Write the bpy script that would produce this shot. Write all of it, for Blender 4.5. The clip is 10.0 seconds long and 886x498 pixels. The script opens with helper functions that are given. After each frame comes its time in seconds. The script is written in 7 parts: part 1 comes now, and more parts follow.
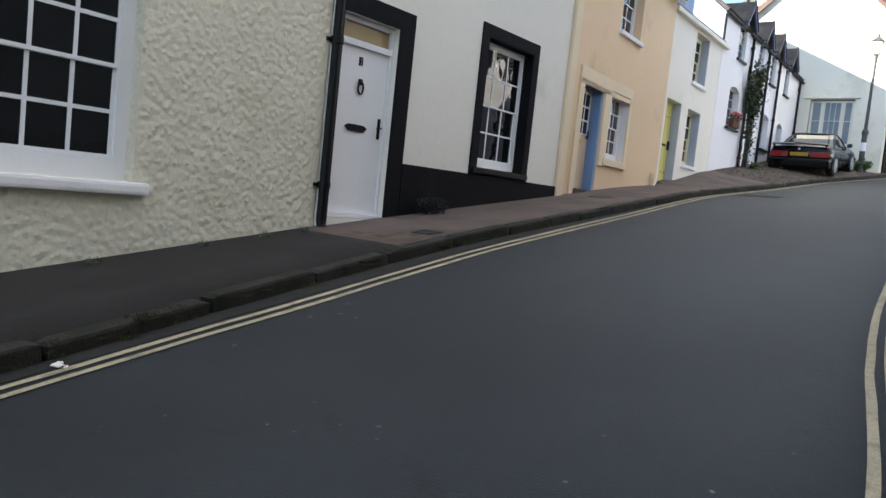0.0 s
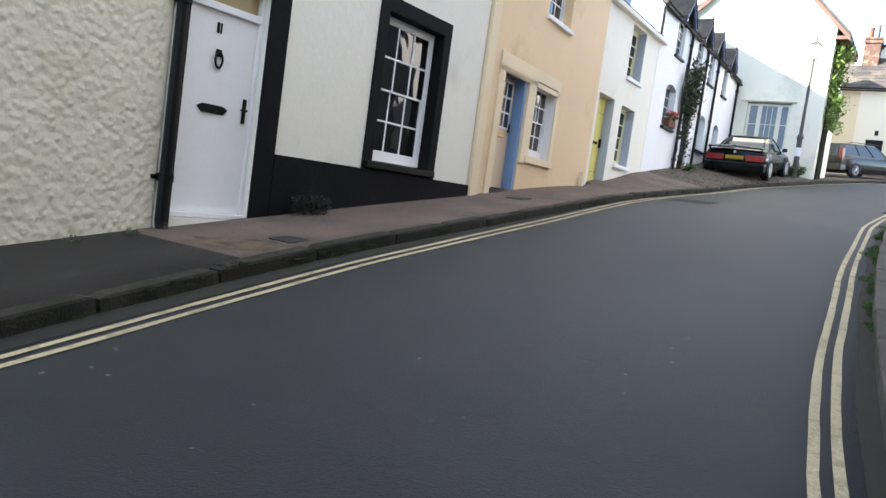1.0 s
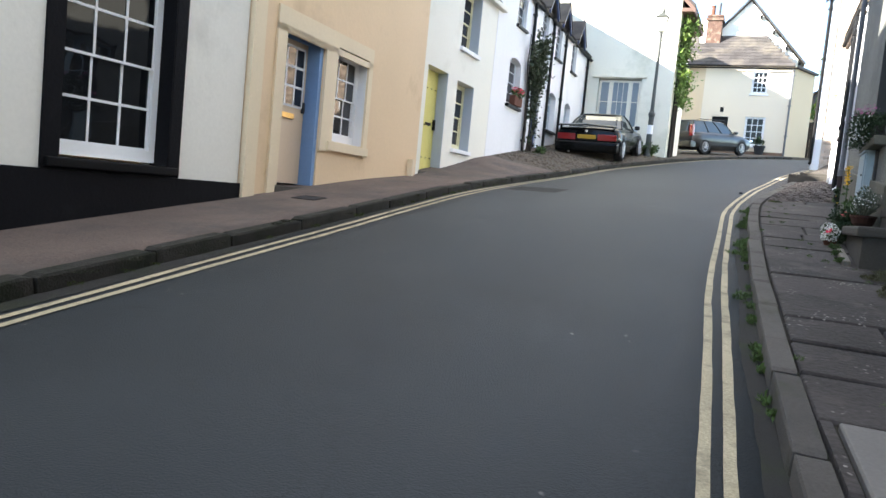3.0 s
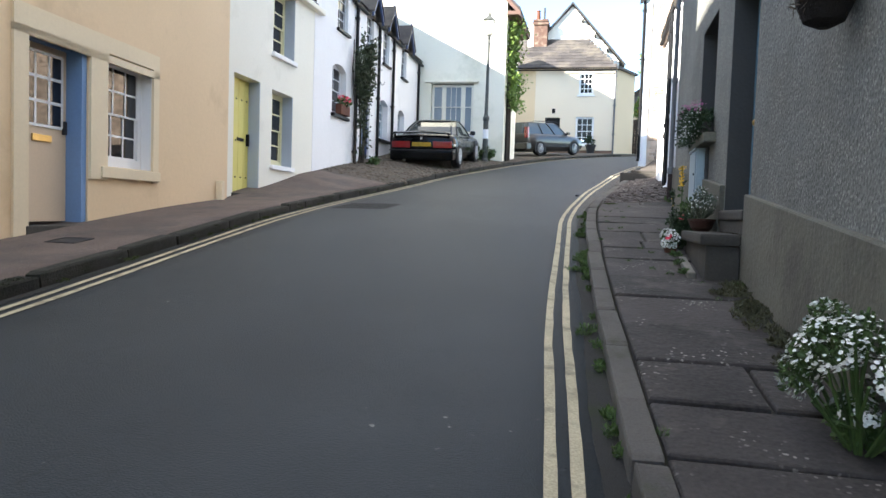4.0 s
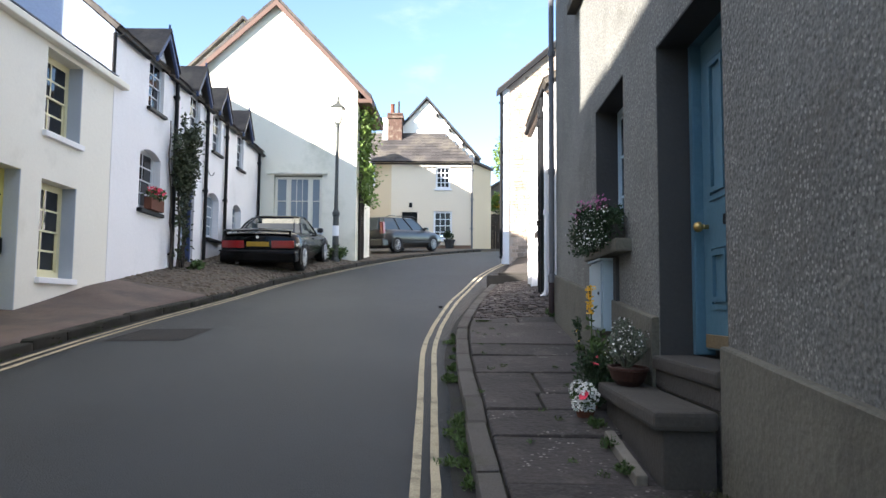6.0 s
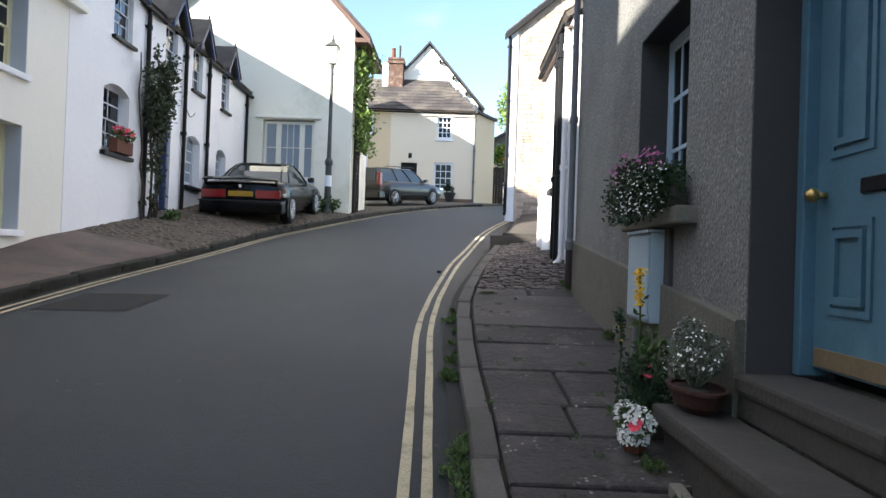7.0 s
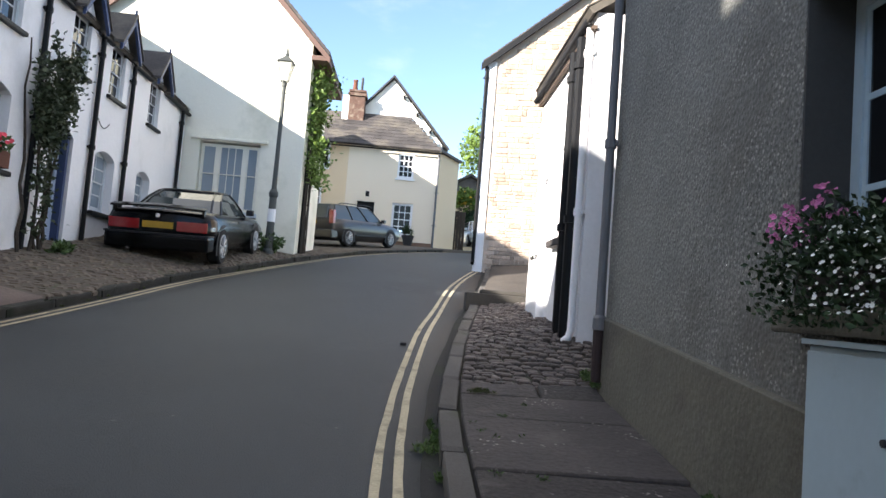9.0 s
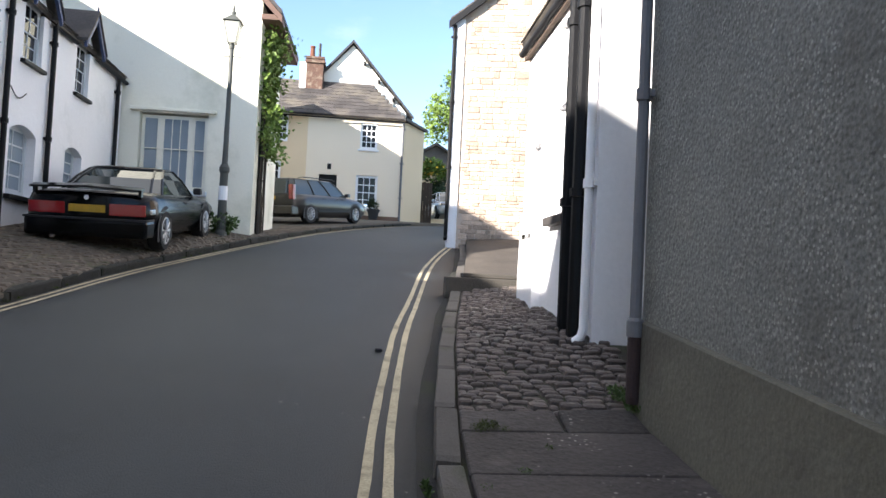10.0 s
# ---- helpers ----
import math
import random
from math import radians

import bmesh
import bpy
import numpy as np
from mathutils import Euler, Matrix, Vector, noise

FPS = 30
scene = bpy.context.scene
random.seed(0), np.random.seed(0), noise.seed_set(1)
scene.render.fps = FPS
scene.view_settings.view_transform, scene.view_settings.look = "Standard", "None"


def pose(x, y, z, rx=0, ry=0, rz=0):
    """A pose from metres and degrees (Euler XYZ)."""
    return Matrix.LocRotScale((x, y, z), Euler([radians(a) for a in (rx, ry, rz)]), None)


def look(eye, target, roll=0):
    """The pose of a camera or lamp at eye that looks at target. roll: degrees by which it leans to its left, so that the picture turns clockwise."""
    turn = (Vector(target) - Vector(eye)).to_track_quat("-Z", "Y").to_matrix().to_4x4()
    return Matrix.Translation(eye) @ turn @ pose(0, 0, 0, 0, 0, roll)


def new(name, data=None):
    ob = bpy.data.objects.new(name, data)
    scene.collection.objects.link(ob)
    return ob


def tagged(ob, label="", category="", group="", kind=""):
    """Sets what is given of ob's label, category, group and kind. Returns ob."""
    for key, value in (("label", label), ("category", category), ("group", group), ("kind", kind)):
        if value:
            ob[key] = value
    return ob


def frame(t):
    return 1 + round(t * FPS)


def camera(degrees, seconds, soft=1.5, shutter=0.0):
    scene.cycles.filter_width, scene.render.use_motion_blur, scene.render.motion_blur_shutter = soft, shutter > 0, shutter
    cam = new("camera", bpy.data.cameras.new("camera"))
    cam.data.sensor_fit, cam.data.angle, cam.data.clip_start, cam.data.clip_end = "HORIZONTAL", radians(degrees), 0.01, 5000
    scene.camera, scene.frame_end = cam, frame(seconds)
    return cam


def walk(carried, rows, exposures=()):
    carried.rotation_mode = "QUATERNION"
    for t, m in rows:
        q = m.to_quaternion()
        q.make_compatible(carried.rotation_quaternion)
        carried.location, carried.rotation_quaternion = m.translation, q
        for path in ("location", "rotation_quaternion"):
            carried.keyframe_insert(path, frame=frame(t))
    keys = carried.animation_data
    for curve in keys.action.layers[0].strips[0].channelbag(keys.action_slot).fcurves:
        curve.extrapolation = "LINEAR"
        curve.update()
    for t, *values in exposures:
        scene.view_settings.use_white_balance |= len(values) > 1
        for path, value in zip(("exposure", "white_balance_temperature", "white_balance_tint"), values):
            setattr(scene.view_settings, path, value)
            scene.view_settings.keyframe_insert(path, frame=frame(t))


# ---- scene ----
cam = camera(62.9, 10.0)
PATH = [
    (0, (-0.147, -0.405, 1.293), (-1.37, 1.171, 1.145), 6.0),
    (0.5, (-0.28, 0.363, 1.383), (-1.429, 1.994, 1.243), 5.1),
    (1, (-0.441, 1.036, 1.468), (-1.538, 2.701, 1.313), 7.8),
    (1.5, (-0.511, 1.73, 1.511), (-1.534, 3.446, 1.419), 6.6),
    (2, (-0.627, 2.38, 1.56), (-1.553, 4.151, 1.493), 7.6),
    (2.2, (-0.671, 2.638, 1.618), (-1.531, 4.437, 1.471), 7.0),
    (3.3, (-0.849, 3.979, 1.773), (-1.576, 5.837, 1.634), 3.9),
    (3.5, (-0.863, 4.203, 1.826), (-1.445, 6.113, 1.708), 3.6),
    (4, (-0.843, 4.821, 1.893), (-1.261, 6.774, 1.79), 1.9),
    (4.5, (-0.885, 5.467, 1.929), (-1.081, 7.448, 1.734), 2.9),
    (5, (-0.88, 6.085, 2.008), (-0.895, 8.084, 1.959), -1.6),
    (5.2, (-0.879, 6.327, 2.073), (-0.892, 8.325, 1.985), -2.4),
    (5.5, (-0.921, 6.642, 2.138), (-0.968, 8.635, 2.298), -1.7),
    (5.7, (-0.958, 6.892, 2.21), (-0.98, 8.886, 2.37), 0.0),
    (6.8, (-1.017, 8.337, 2.377), (-1.097, 10.334, 2.46), 0.9),
    (7, (-1.035, 8.599, 2.447), (-1.072, 10.598, 2.473), 2.0),
    (7.5, (-1.074, 9.241, 2.491), (-1.082, 11.241, 2.518), 1.9),
    (8, (-1.161, 9.85, 2.532), (-1.115, 11.849, 2.535), 1.7),
    (8.5, (-1.21, 10.446, 2.604), (-1.099, 12.44, 2.723), 2.4),
    (9, (-1.259, 11.104, 2.687), (-1.172, 13.096, 2.839), 4.6),
    (9.5, (-1.314, 11.723, 2.789), (-1.132, 13.713, 2.874), 4.0),
    (10, (-1.339, 12.416, 2.883), (-1.15, 14.406, 2.96), 2.8),
]
walk(cam, [(t, look(eye, target, roll)) for t, eye, target, roll in PATH], [(0.0, 2.48, 6370, 11), (1.0, 2.93, 6380, 10), (2.0, 2.96, 6380, 8), (3.5, 2.86, 6350, 9), (4.0, 2.78, 6330, 9), (5.0, 2.74, 6340, 11), (5.5, 2.55, 6340, 12), (7.0, 2.30, 6350, 11), (7.5, 2.16, 6370, 11), (10.0, 2.18, 6350, 12)])

# ---- world, sun ----
SUN_WAY = Vector((1.0, 0.9, -0.537)).normalized()
world = bpy.data.worlds.new("world")
scene.world = world
world.use_nodes = True
wn = world.node_tree
sky = wn.nodes.new("ShaderNodeTexSky")
sky.sky_type = "NISHITA"
sky.sun_disc = False
sky.sun_elevation = math.asin(-SUN_WAY.z)
sky.sun_rotation = math.atan2(-SUN_WAY.x, -SUN_WAY.y)
sky.air_density, sky.dust_density, sky.ozone_density, sky.altitude = 1.0, 0.0, 1.6, 800
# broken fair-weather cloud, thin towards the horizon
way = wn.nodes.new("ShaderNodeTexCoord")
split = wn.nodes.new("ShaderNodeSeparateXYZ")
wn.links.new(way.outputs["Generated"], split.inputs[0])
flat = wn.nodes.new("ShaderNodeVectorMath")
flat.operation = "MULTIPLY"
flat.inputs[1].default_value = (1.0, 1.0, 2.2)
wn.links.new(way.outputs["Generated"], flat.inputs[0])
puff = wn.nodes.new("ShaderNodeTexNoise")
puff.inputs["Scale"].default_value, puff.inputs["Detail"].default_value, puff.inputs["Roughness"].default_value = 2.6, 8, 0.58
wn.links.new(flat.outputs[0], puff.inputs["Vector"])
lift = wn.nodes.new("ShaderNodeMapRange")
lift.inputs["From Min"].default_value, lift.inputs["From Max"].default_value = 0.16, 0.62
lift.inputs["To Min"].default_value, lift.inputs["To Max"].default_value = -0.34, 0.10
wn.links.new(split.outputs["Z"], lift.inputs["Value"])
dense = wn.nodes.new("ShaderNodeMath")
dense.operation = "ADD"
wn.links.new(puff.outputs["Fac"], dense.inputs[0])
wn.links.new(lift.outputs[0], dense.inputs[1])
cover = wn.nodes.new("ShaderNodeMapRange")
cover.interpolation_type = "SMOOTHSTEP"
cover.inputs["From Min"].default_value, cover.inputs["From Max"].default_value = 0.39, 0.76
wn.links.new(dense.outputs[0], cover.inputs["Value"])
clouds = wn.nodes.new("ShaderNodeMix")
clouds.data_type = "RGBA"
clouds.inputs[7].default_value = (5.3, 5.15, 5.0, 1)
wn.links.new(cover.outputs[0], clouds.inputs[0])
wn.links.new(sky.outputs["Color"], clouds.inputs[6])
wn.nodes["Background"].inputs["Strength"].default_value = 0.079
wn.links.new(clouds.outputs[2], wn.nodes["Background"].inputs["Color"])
sun = new("sun", bpy.data.lights.new("sun", "SUN"))
sun.data.energy, sun.data.angle, sun.data.color = 4.0, radians(0.5), (1.0, 0.93, 0.82)
sun.matrix_world = look((-20, -20, 20), Vector((-20, -20, 20)) + SUN_WAY)

# ---- materials ----
MATS = {}


def surface(name, col, rough=0.8, var=0.25, big=0.7, fine=40.0, fine_amt=0.15, bump=0.2, bump_scale=60.0,
            metal=0.0, stain=None, stain_scale=1.3, stain_at=0.6, island=0.0, spec=0.4, coat=0.0, specks=None, cracks=0.0):
    """Procedural surface: base colour with broad and fine variation, optional stains of another colour, relief."""
    if name in MATS:
        return MATS[name]
    m = bpy.data.materials.new(name)
    m.use_nodes = True
    nt = m.node_tree
    b = nt.nodes["Principled BSDF"]
    link = nt.links.new
    geo = nt.nodes.new("ShaderNodeNewGeometry")
    n1 = nt.nodes.new("ShaderNodeTexNoise")
    n1.inputs["Scale"].default_value, n1.inputs["Detail"].default_value = big, 5
    n2 = nt.nodes.new("ShaderNodeTexNoise")
    n2.inputs["Scale"].default_value, n2.inputs["Detail"].default_value = fine, 3
    for n in (n1, n2):
        link(geo.outputs["Position"], n.inputs["Vector"])

    def math_node(op, a, c, clamp=False):
        k = nt.nodes.new("ShaderNodeMath")
        k.operation, k.use_clamp = op, clamp
        for i, v in enumerate((a, c)):
            if isinstance(v, (int, float)):
                k.inputs[i].default_value = v
            else:
                link(v, k.inputs[i])
        return k.outputs[0]

    amount = math_node("ADD", math_node("MULTIPLY", math_node("SUBTRACT", n1.outputs["Fac"], 0.5), var * 2.2),
                       math_node("MULTIPLY", math_node("SUBTRACT", n2.outputs["Fac"], 0.5), fine_amt * 2.2))
    if island:
        info = nt.nodes.new("ShaderNodeObjectInfo")
        rnd = math_node("ADD", info.outputs["Random"], geo.outputs["Random Per Island"])
        rnd = math_node("FRACT", rnd, 0)
        amount = math_node("ADD", amount, math_node("MULTIPLY", math_node("SUBTRACT", rnd, 0.5), island))
    factor = math_node("ADD", amount, 1.0)
    mul = nt.nodes.new("ShaderNodeVectorMath")
    mul.operation = "SCALE"
    mul.inputs[0].default_value = col
    link(factor, mul.inputs["Scale"])
    colour = mul.outputs[0]
    if stain:
        n3 = nt.nodes.new("ShaderNodeTexNoise")
        n3.inputs["Scale"].default_value, n3.inputs["Detail"].default_value, n3.inputs["Roughness"].default_value = stain_scale, 7, 0.62
        link(geo.outputs["Position"], n3.inputs["Vector"])
        ramp = nt.nodes.new("ShaderNodeValToRGB")
        ramp.color_ramp.elements[0].position, ramp.color_ramp.elements[1].position = stain_at - 0.06, stain_at + 0.14
        link(n3.outputs["Fac"], ramp.inputs[0])
        mix = nt.nodes.new("ShaderNodeMix")
        mix.data_type = "RGBA"
        link(ramp.outputs["Color"], mix.inputs[0])
        link(colour, mix.inputs[6])
        mix.inputs[7].default_value = (*stain, 1)
        colour = mix.outputs[2]
    if cracks:
        # thin broken cracks along warped cell borders
        wn1 = nt.nodes.new("ShaderNodeTexNoise")
        wn1.inputs["Scale"].default_value, wn1.inputs["Detail"].default_value = 2.2, 5
        link(geo.outputs["Position"], wn1.inputs["Vector"])
        bend = nt.nodes.new("ShaderNodeVectorMath")
        bend.operation = "MULTIPLY_ADD"
        link(wn1.outputs["Color"], bend.inputs[0])
        bend.inputs[1].default_value = (0.9, 0.9, 0.9)
        link(geo.outputs["Position"], bend.inputs[2])
        ce = nt.nodes.new("ShaderNodeTexVoronoi")
        ce.feature = "DISTANCE_TO_EDGE"
        ce.inputs["Scale"].default_value = 0.8
        link(bend.outputs[0], ce.inputs["Vector"])
        line = math_node("MULTIPLY", math_node("SUBTRACT", 0.012, ce.outputs["Distance"]), 110.0, True)
        line = math_node("MULTIPLY", line, math_node("MULTIPLY", math_node("SUBTRACT", n1.outputs["Fac"], 0.47), 9.0, True))
        dark = math_node("SUBTRACT", 1.0, math_node("MULTIPLY", line, cracks))
        cm = nt.nodes.new("ShaderNodeVectorMath")
        cm.operation = "SCALE"
        link(colour, cm.inputs[0])
        link(dark, cm.inputs["Scale"])
        colour = cm.outputs[0]
    if specks:
        # scattered spots (lichen, chippings): colour, spots per metre, size, where the patches begin
        tint, per_m, size, patch = specks
        vo = nt.nodes.new("ShaderNodeTexVoronoi")
        vo.inputs["Scale"].default_value = per_m
        n5 = nt.nodes.new("ShaderNodeTexNoise")
        n5.inputs["Scale"].default_value, n5.inputs["Detail"].default_value = per_m * 0.12, 4
        wobble = nt.nodes.new("ShaderNodeTexNoise")
        wobble.inputs["Scale"].default_value, wobble.inputs["Detail"].default_value = per_m * 2.5, 3
        for n in (vo, n5, wobble):
            link(geo.outputs["Position"], n.inputs["Vector"])
        edge = math_node("ADD", vo.outputs["Distance"], math_node("MULTIPLY", math_node("SUBTRACT", wobble.outputs["Fac"], 0.5), 0.5))
        near = math_node("MULTIPLY", math_node("SUBTRACT", size, edge), 9.0, True)
        near = math_node("MULTIPLY", near, math_node("MULTIPLY", math_node("SUBTRACT", n5.outputs["Fac"], patch), 9.0, True))
        sm = nt.nodes.new("ShaderNodeMix")
        sm.data_type = "RGBA"
        link(near, sm.inputs[0])
        link(colour, sm.inputs[6])
        sm.inputs[7].default_value = (*tint, 1)
        colour = sm.outputs[2]
    link(colour, b.inputs["Base Color"])
    b.inputs["Roughness"].default_value, b.inputs["Metallic"].default_value = rough, metal
    b.inputs["Specular IOR Level"].default_value = spec
    b.inputs["Coat Weight"].default_value = coat
    if bump:
        n4 = nt.nodes.new("ShaderNodeTexNoise")
        n4.inputs["Scale"].default_value, n4.inputs["Detail"].default_value = bump_scale, 4
        link(geo.outputs["Position"], n4.inputs["Vector"])
        bp = nt.nodes.new("ShaderNodeBump")
        bp.inputs["Strength"].default_value, bp.inputs["Distance"].default_value = min(1.0, bump), 0.012
        link(n4.outputs["Fac"], bp.inputs["Height"])
        link(bp.outputs[0], b.inputs["Normal"])
    MATS[name] = m
    return m


def roughcast(name, col, grain=24.0, depth=0.02, strength=0.9, var=0.18, stain=None, stain_at=0.6, speck=0.35, specks=None):
    """Thrown pebble render: rounded lumps in relief with darker hollows of grit."""
    m = surface(name, col, 0.92, var, 0.6, 55.0, speck, 0, 1, stain=stain, stain_at=stain_at, stain_scale=0.9, specks=specks)
    nt = m.node_tree
    link = nt.links.new
    geo = nt.nodes.new("ShaderNodeNewGeometry")
    vor = nt.nodes.new("ShaderNodeTexVoronoi")
    vor.feature = "SMOOTH_F1"
    vor.inputs["Scale"].default_value = grain
    wob = nt.nodes.new("ShaderNodeTexNoise")
    wob.inputs["Scale"].default_value, wob.inputs["Detail"].default_value = grain * 0.55, 4
    link(geo.outputs["Position"], vor.inputs["Vector"])
    link(geo.outputs["Position"], wob.inputs["Vector"])
    add = nt.nodes.new("ShaderNodeMath")
    add.operation = "SUBTRACT"
    link(wob.outputs["Fac"], add.inputs[0])
    link(vor.outputs["Distance"], add.inputs[1])
    bp = nt.nodes.new("ShaderNodeBump")
    bp.inputs["Strength"].default_value, bp.inputs["Distance"].default_value = strength, depth
    link(add.outputs[0], bp.inputs["Height"])
    link(bp.outputs[0], nt.nodes["Principled BSDF"].inputs["Normal"])
    return m


def glass_mat(name="window_glass", tint=(0.008, 0.009, 0.011), rough=0.02, spec=0.6):
    """Pane before a dark room: dark body, clear gloss."""
    if name in MATS:
        return MATS[name]
    m = bpy.data.materials.new(name)
    m.use_nodes = True
    b = m.node_tree.nodes["Principled BSDF"]
    b.inputs["Base Color"].default_value = (*tint, 1)
    b.inputs["Roughness"].default_value = rough
    b.inputs["Specular IOR Level"].default_value = spec
    b.inputs["IOR"].default_value = 1.52
    n = m.node_tree.nodes.new("ShaderNodeTexNoise")
    n.inputs["Scale"].default_value = 1.7
    g = m.node_tree.nodes.new("ShaderNodeNewGeometry")
    bp = m.node_tree.nodes.new("ShaderNodeBump")
    bp.inputs["Strength"].default_value, bp.inputs["Distance"].default_value = 0.25, 0.02
    m.node_tree.links.new(g.outputs["Position"], n.inputs["Vector"])
    m.node_tree.links.new(n.outputs["Fac"], bp.inputs["Height"])
    m.node_tree.links.new(bp.outputs[0], b.inputs["Normal"])
    MATS[name] = m
    return m


ASPHALT = surface("asphalt", (0.0160, 0.0214, 0.0268), 0.60, 0.40, 0.55, 70.0, 0.70, 0.7, 120.0, stain=(0.0248, 0.0314, 0.0380), stain_scale=0.45, stain_at=0.5, spec=0.31, specks=((0.20, 0.20, 0.19), 9.0, 0.09, 0.50), cracks=0.28)
PATCH = surface("asphalt_patch", (0.0105, 0.0105, 0.0115), 0.85, 0.15, 1.5, 180.0, 0.5, 0.5, 220.0)
LEFT_PAVE = surface("old_pavement", (0.122, 0.092, 0.080), 0.9, 0.45, 1.3, 70.0, 0.7, 0.9, 60.0, stain=(0.068, 0.062, 0.058), stain_scale=1.2, stain_at=0.56)
DARK_PAVE = surface("tarmac_pavement", (0.020, 0.0185, 0.0180), 0.92, 0.45, 1.4, 70.0, 0.8, 0.9, 60.0, stain=(0.030, 0.027, 0.025), stain_scale=1.6, stain_at=0.6)
COBBLE_BED = surface("cobble_bed", (0.075, 0.063, 0.050), 0.95, 0.35, 1.6, 60.0, 0.4, 0.8, 40.0, stain=(0.05, 0.06, 0.025), stain_scale=2.0, stain_at=0.6)
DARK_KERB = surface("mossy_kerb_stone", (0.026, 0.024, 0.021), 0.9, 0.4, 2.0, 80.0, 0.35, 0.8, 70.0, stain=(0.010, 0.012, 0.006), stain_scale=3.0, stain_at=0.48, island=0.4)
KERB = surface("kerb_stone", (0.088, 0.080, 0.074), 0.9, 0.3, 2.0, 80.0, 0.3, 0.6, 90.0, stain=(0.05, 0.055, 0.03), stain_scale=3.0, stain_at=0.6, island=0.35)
SLAB = surface("flagstone", (0.046, 0.0395, 0.0375), 0.85, 0.55, 1.6, 45.0, 0.55, 1.0, 24.0, stain=(0.098, 0.086, 0.076), stain_scale=2.6, stain_at=0.60, island=0.55, specks=((0.30, 0.28, 0.25), 26.0, 0.27, 0.54))
PALE_SLAB = surface("pale_concrete_slab", (0.17, 0.16, 0.15), 0.85, 0.15, 1.6, 60.0, 0.15, 0.4, 40.0, stain=(0.12, 0.11, 0.10), stain_scale=2.0, stain_at=0.62)
COBBLE = surface("cobble_stone", (0.100, 0.082, 0.074), 0.85, 0.3, 3.0, 50.0, 0.3, 0.6, 60.0, island=0.7, specks=((0.28, 0.26, 0.23), 14.0, 0.34, 0.55))
JOINT = surface("mossy_joint_earth", (0.032, 0.028, 0.022), 0.95, 0.3, 3.0, 60.0, 0.3, 0.7, 60.0, stain=(0.035, 0.045, 0.014), stain_scale=2.5, stain_at=0.55)
YELLOW = surface("yellow_line_paint", (0.43, 0.375, 0.26), 0.8, 0.3, 2.5, 90.0, 0.5, 0.3, 150.0, stain=(0.17, 0.155, 0.115), stain_scale=6.0, stain_at=0.58)
EARTH = surface("earth", (0.07, 0.065, 0.045), 0.95, 0.4, 0.3, 8.0, 0.3, 0.6, 20.0)
MOSS = surface("moss", (0.05, 0.065, 0.018), 0.95, 0.5, 6.0, 60.0, 0.4, 0.8, 80.0)
CREAM_ROUGH = roughcast("cream_roughcast", (0.68, 0.645, 0.53), 17.0, 0.030, 0.62, 0.14, stain=(0.58, 0.54, 0.42), stain_at=0.6, speck=0.14)
WHITE_SMOOTH = surface("offwhite_render", (0.78, 0.76, 0.70), 0.85, 0.07, 0.5, 30.0, 0.05, 0.25, 14.0, stain=(0.58, 0.56, 0.50), stain_scale=0.8, stain_at=0.66)
BUFF = surface("buff_render", (0.76, 0.58, 0.38), 0.85, 0.08, 0.5, 30.0, 0.05, 0.3, 12.0, stain=(0.60, 0.44, 0.27), stain_scale=0.9, stain_at=0.63)
PALE_BUFF = surface("pale_buff_stone", (0.78, 0.655, 0.47), 0.85, 0.08, 0.8, 30.0, 0.05, 0.2, 20.0)
IVORY = surface("ivory_render", (0.82, 0.79, 0.70), 0.85, 0.06, 0.5, 30.0, 0.04, 0.35, 10.0, stain=(0.64, 0.61, 0.52), stain_scale=0.8, stain_at=0.66)
LIMEWASH = surface("white_limewash", (0.84, 0.83, 0.84), 0.88, 0.06, 0.6, 30.0, 0.05, 0.6, 7.0, stain=(0.70, 0.70, 0.70), stain_scale=1.1, stain_at=0.64)
GABLE_PAINT = surface("gable_cream_render", (0.81, 0.785, 0.675), 0.85, 0.06, 0.4, 25.0, 0.04, 0.3, 12.0, stain=(0.57, 0.565, 0.45), stain_scale=0.7, stain_at=0.55)
FAR_CREAM = surface("far_cream_render", (0.80, 0.70, 0.56), 0.85, 0.05, 0.4, 20.0, 0.03, 0.2, 10.0)
FAR_BUFF = surface("far_buff_render", (0.70, 0.56, 0.38), 0.85, 0.05, 0.4, 20.0, 0.03, 0.2, 10.0)
GREY_ROUGH = roughcast("grey_pebbledash", (0.172, 0.172, 0.158), 44.0, 0.010, 0.60, 0.42, stain=(0.115, 0.11, 0.098), stain_at=0.58, speck=0.85, specks=((0.30, 0.30, 0.27), 42.0, 0.34, 0.42))
PLINTH = surface("cement_plinth", (0.128, 0.121, 0.096), 0.9, 0.5, 1.3, 60.0, 0.3, 0.7, 26.0, stain=(0.078, 0.070, 0.060), stain_scale=1.4, stain_at=0.6)
# smooth grey render, with the shade of deep openings put into its colour
REVEAL = surface("shaded_smooth_render", (0.055, 0.054, 0.053), 0.9, 0.2, 1.5, 40.0, 0.1, 0.3, 30.0)
BLACK = surface("black_gloss_paint", (0.004, 0.004, 0.005), 0.45, 0.3, 3.0, 60.0, 0.2, 0.2, 40.0, spec=0.2)
BLACK_MATT = surface("black_masonry_paint", (0.005, 0.005, 0.007), 0.75, 0.35, 1.5, 40.0, 0.2, 0.4, 30.0, stain=(0.011, 0.011, 0.013), stain_scale=2.0, stain_at=0.62, spec=0.15)
WHITE_WOOD = surface("white_gloss_wood", (0.78, 0.79, 0.82), 0.4, 0.05, 2.0, 50.0, 0.04, 0.08, 30.0)
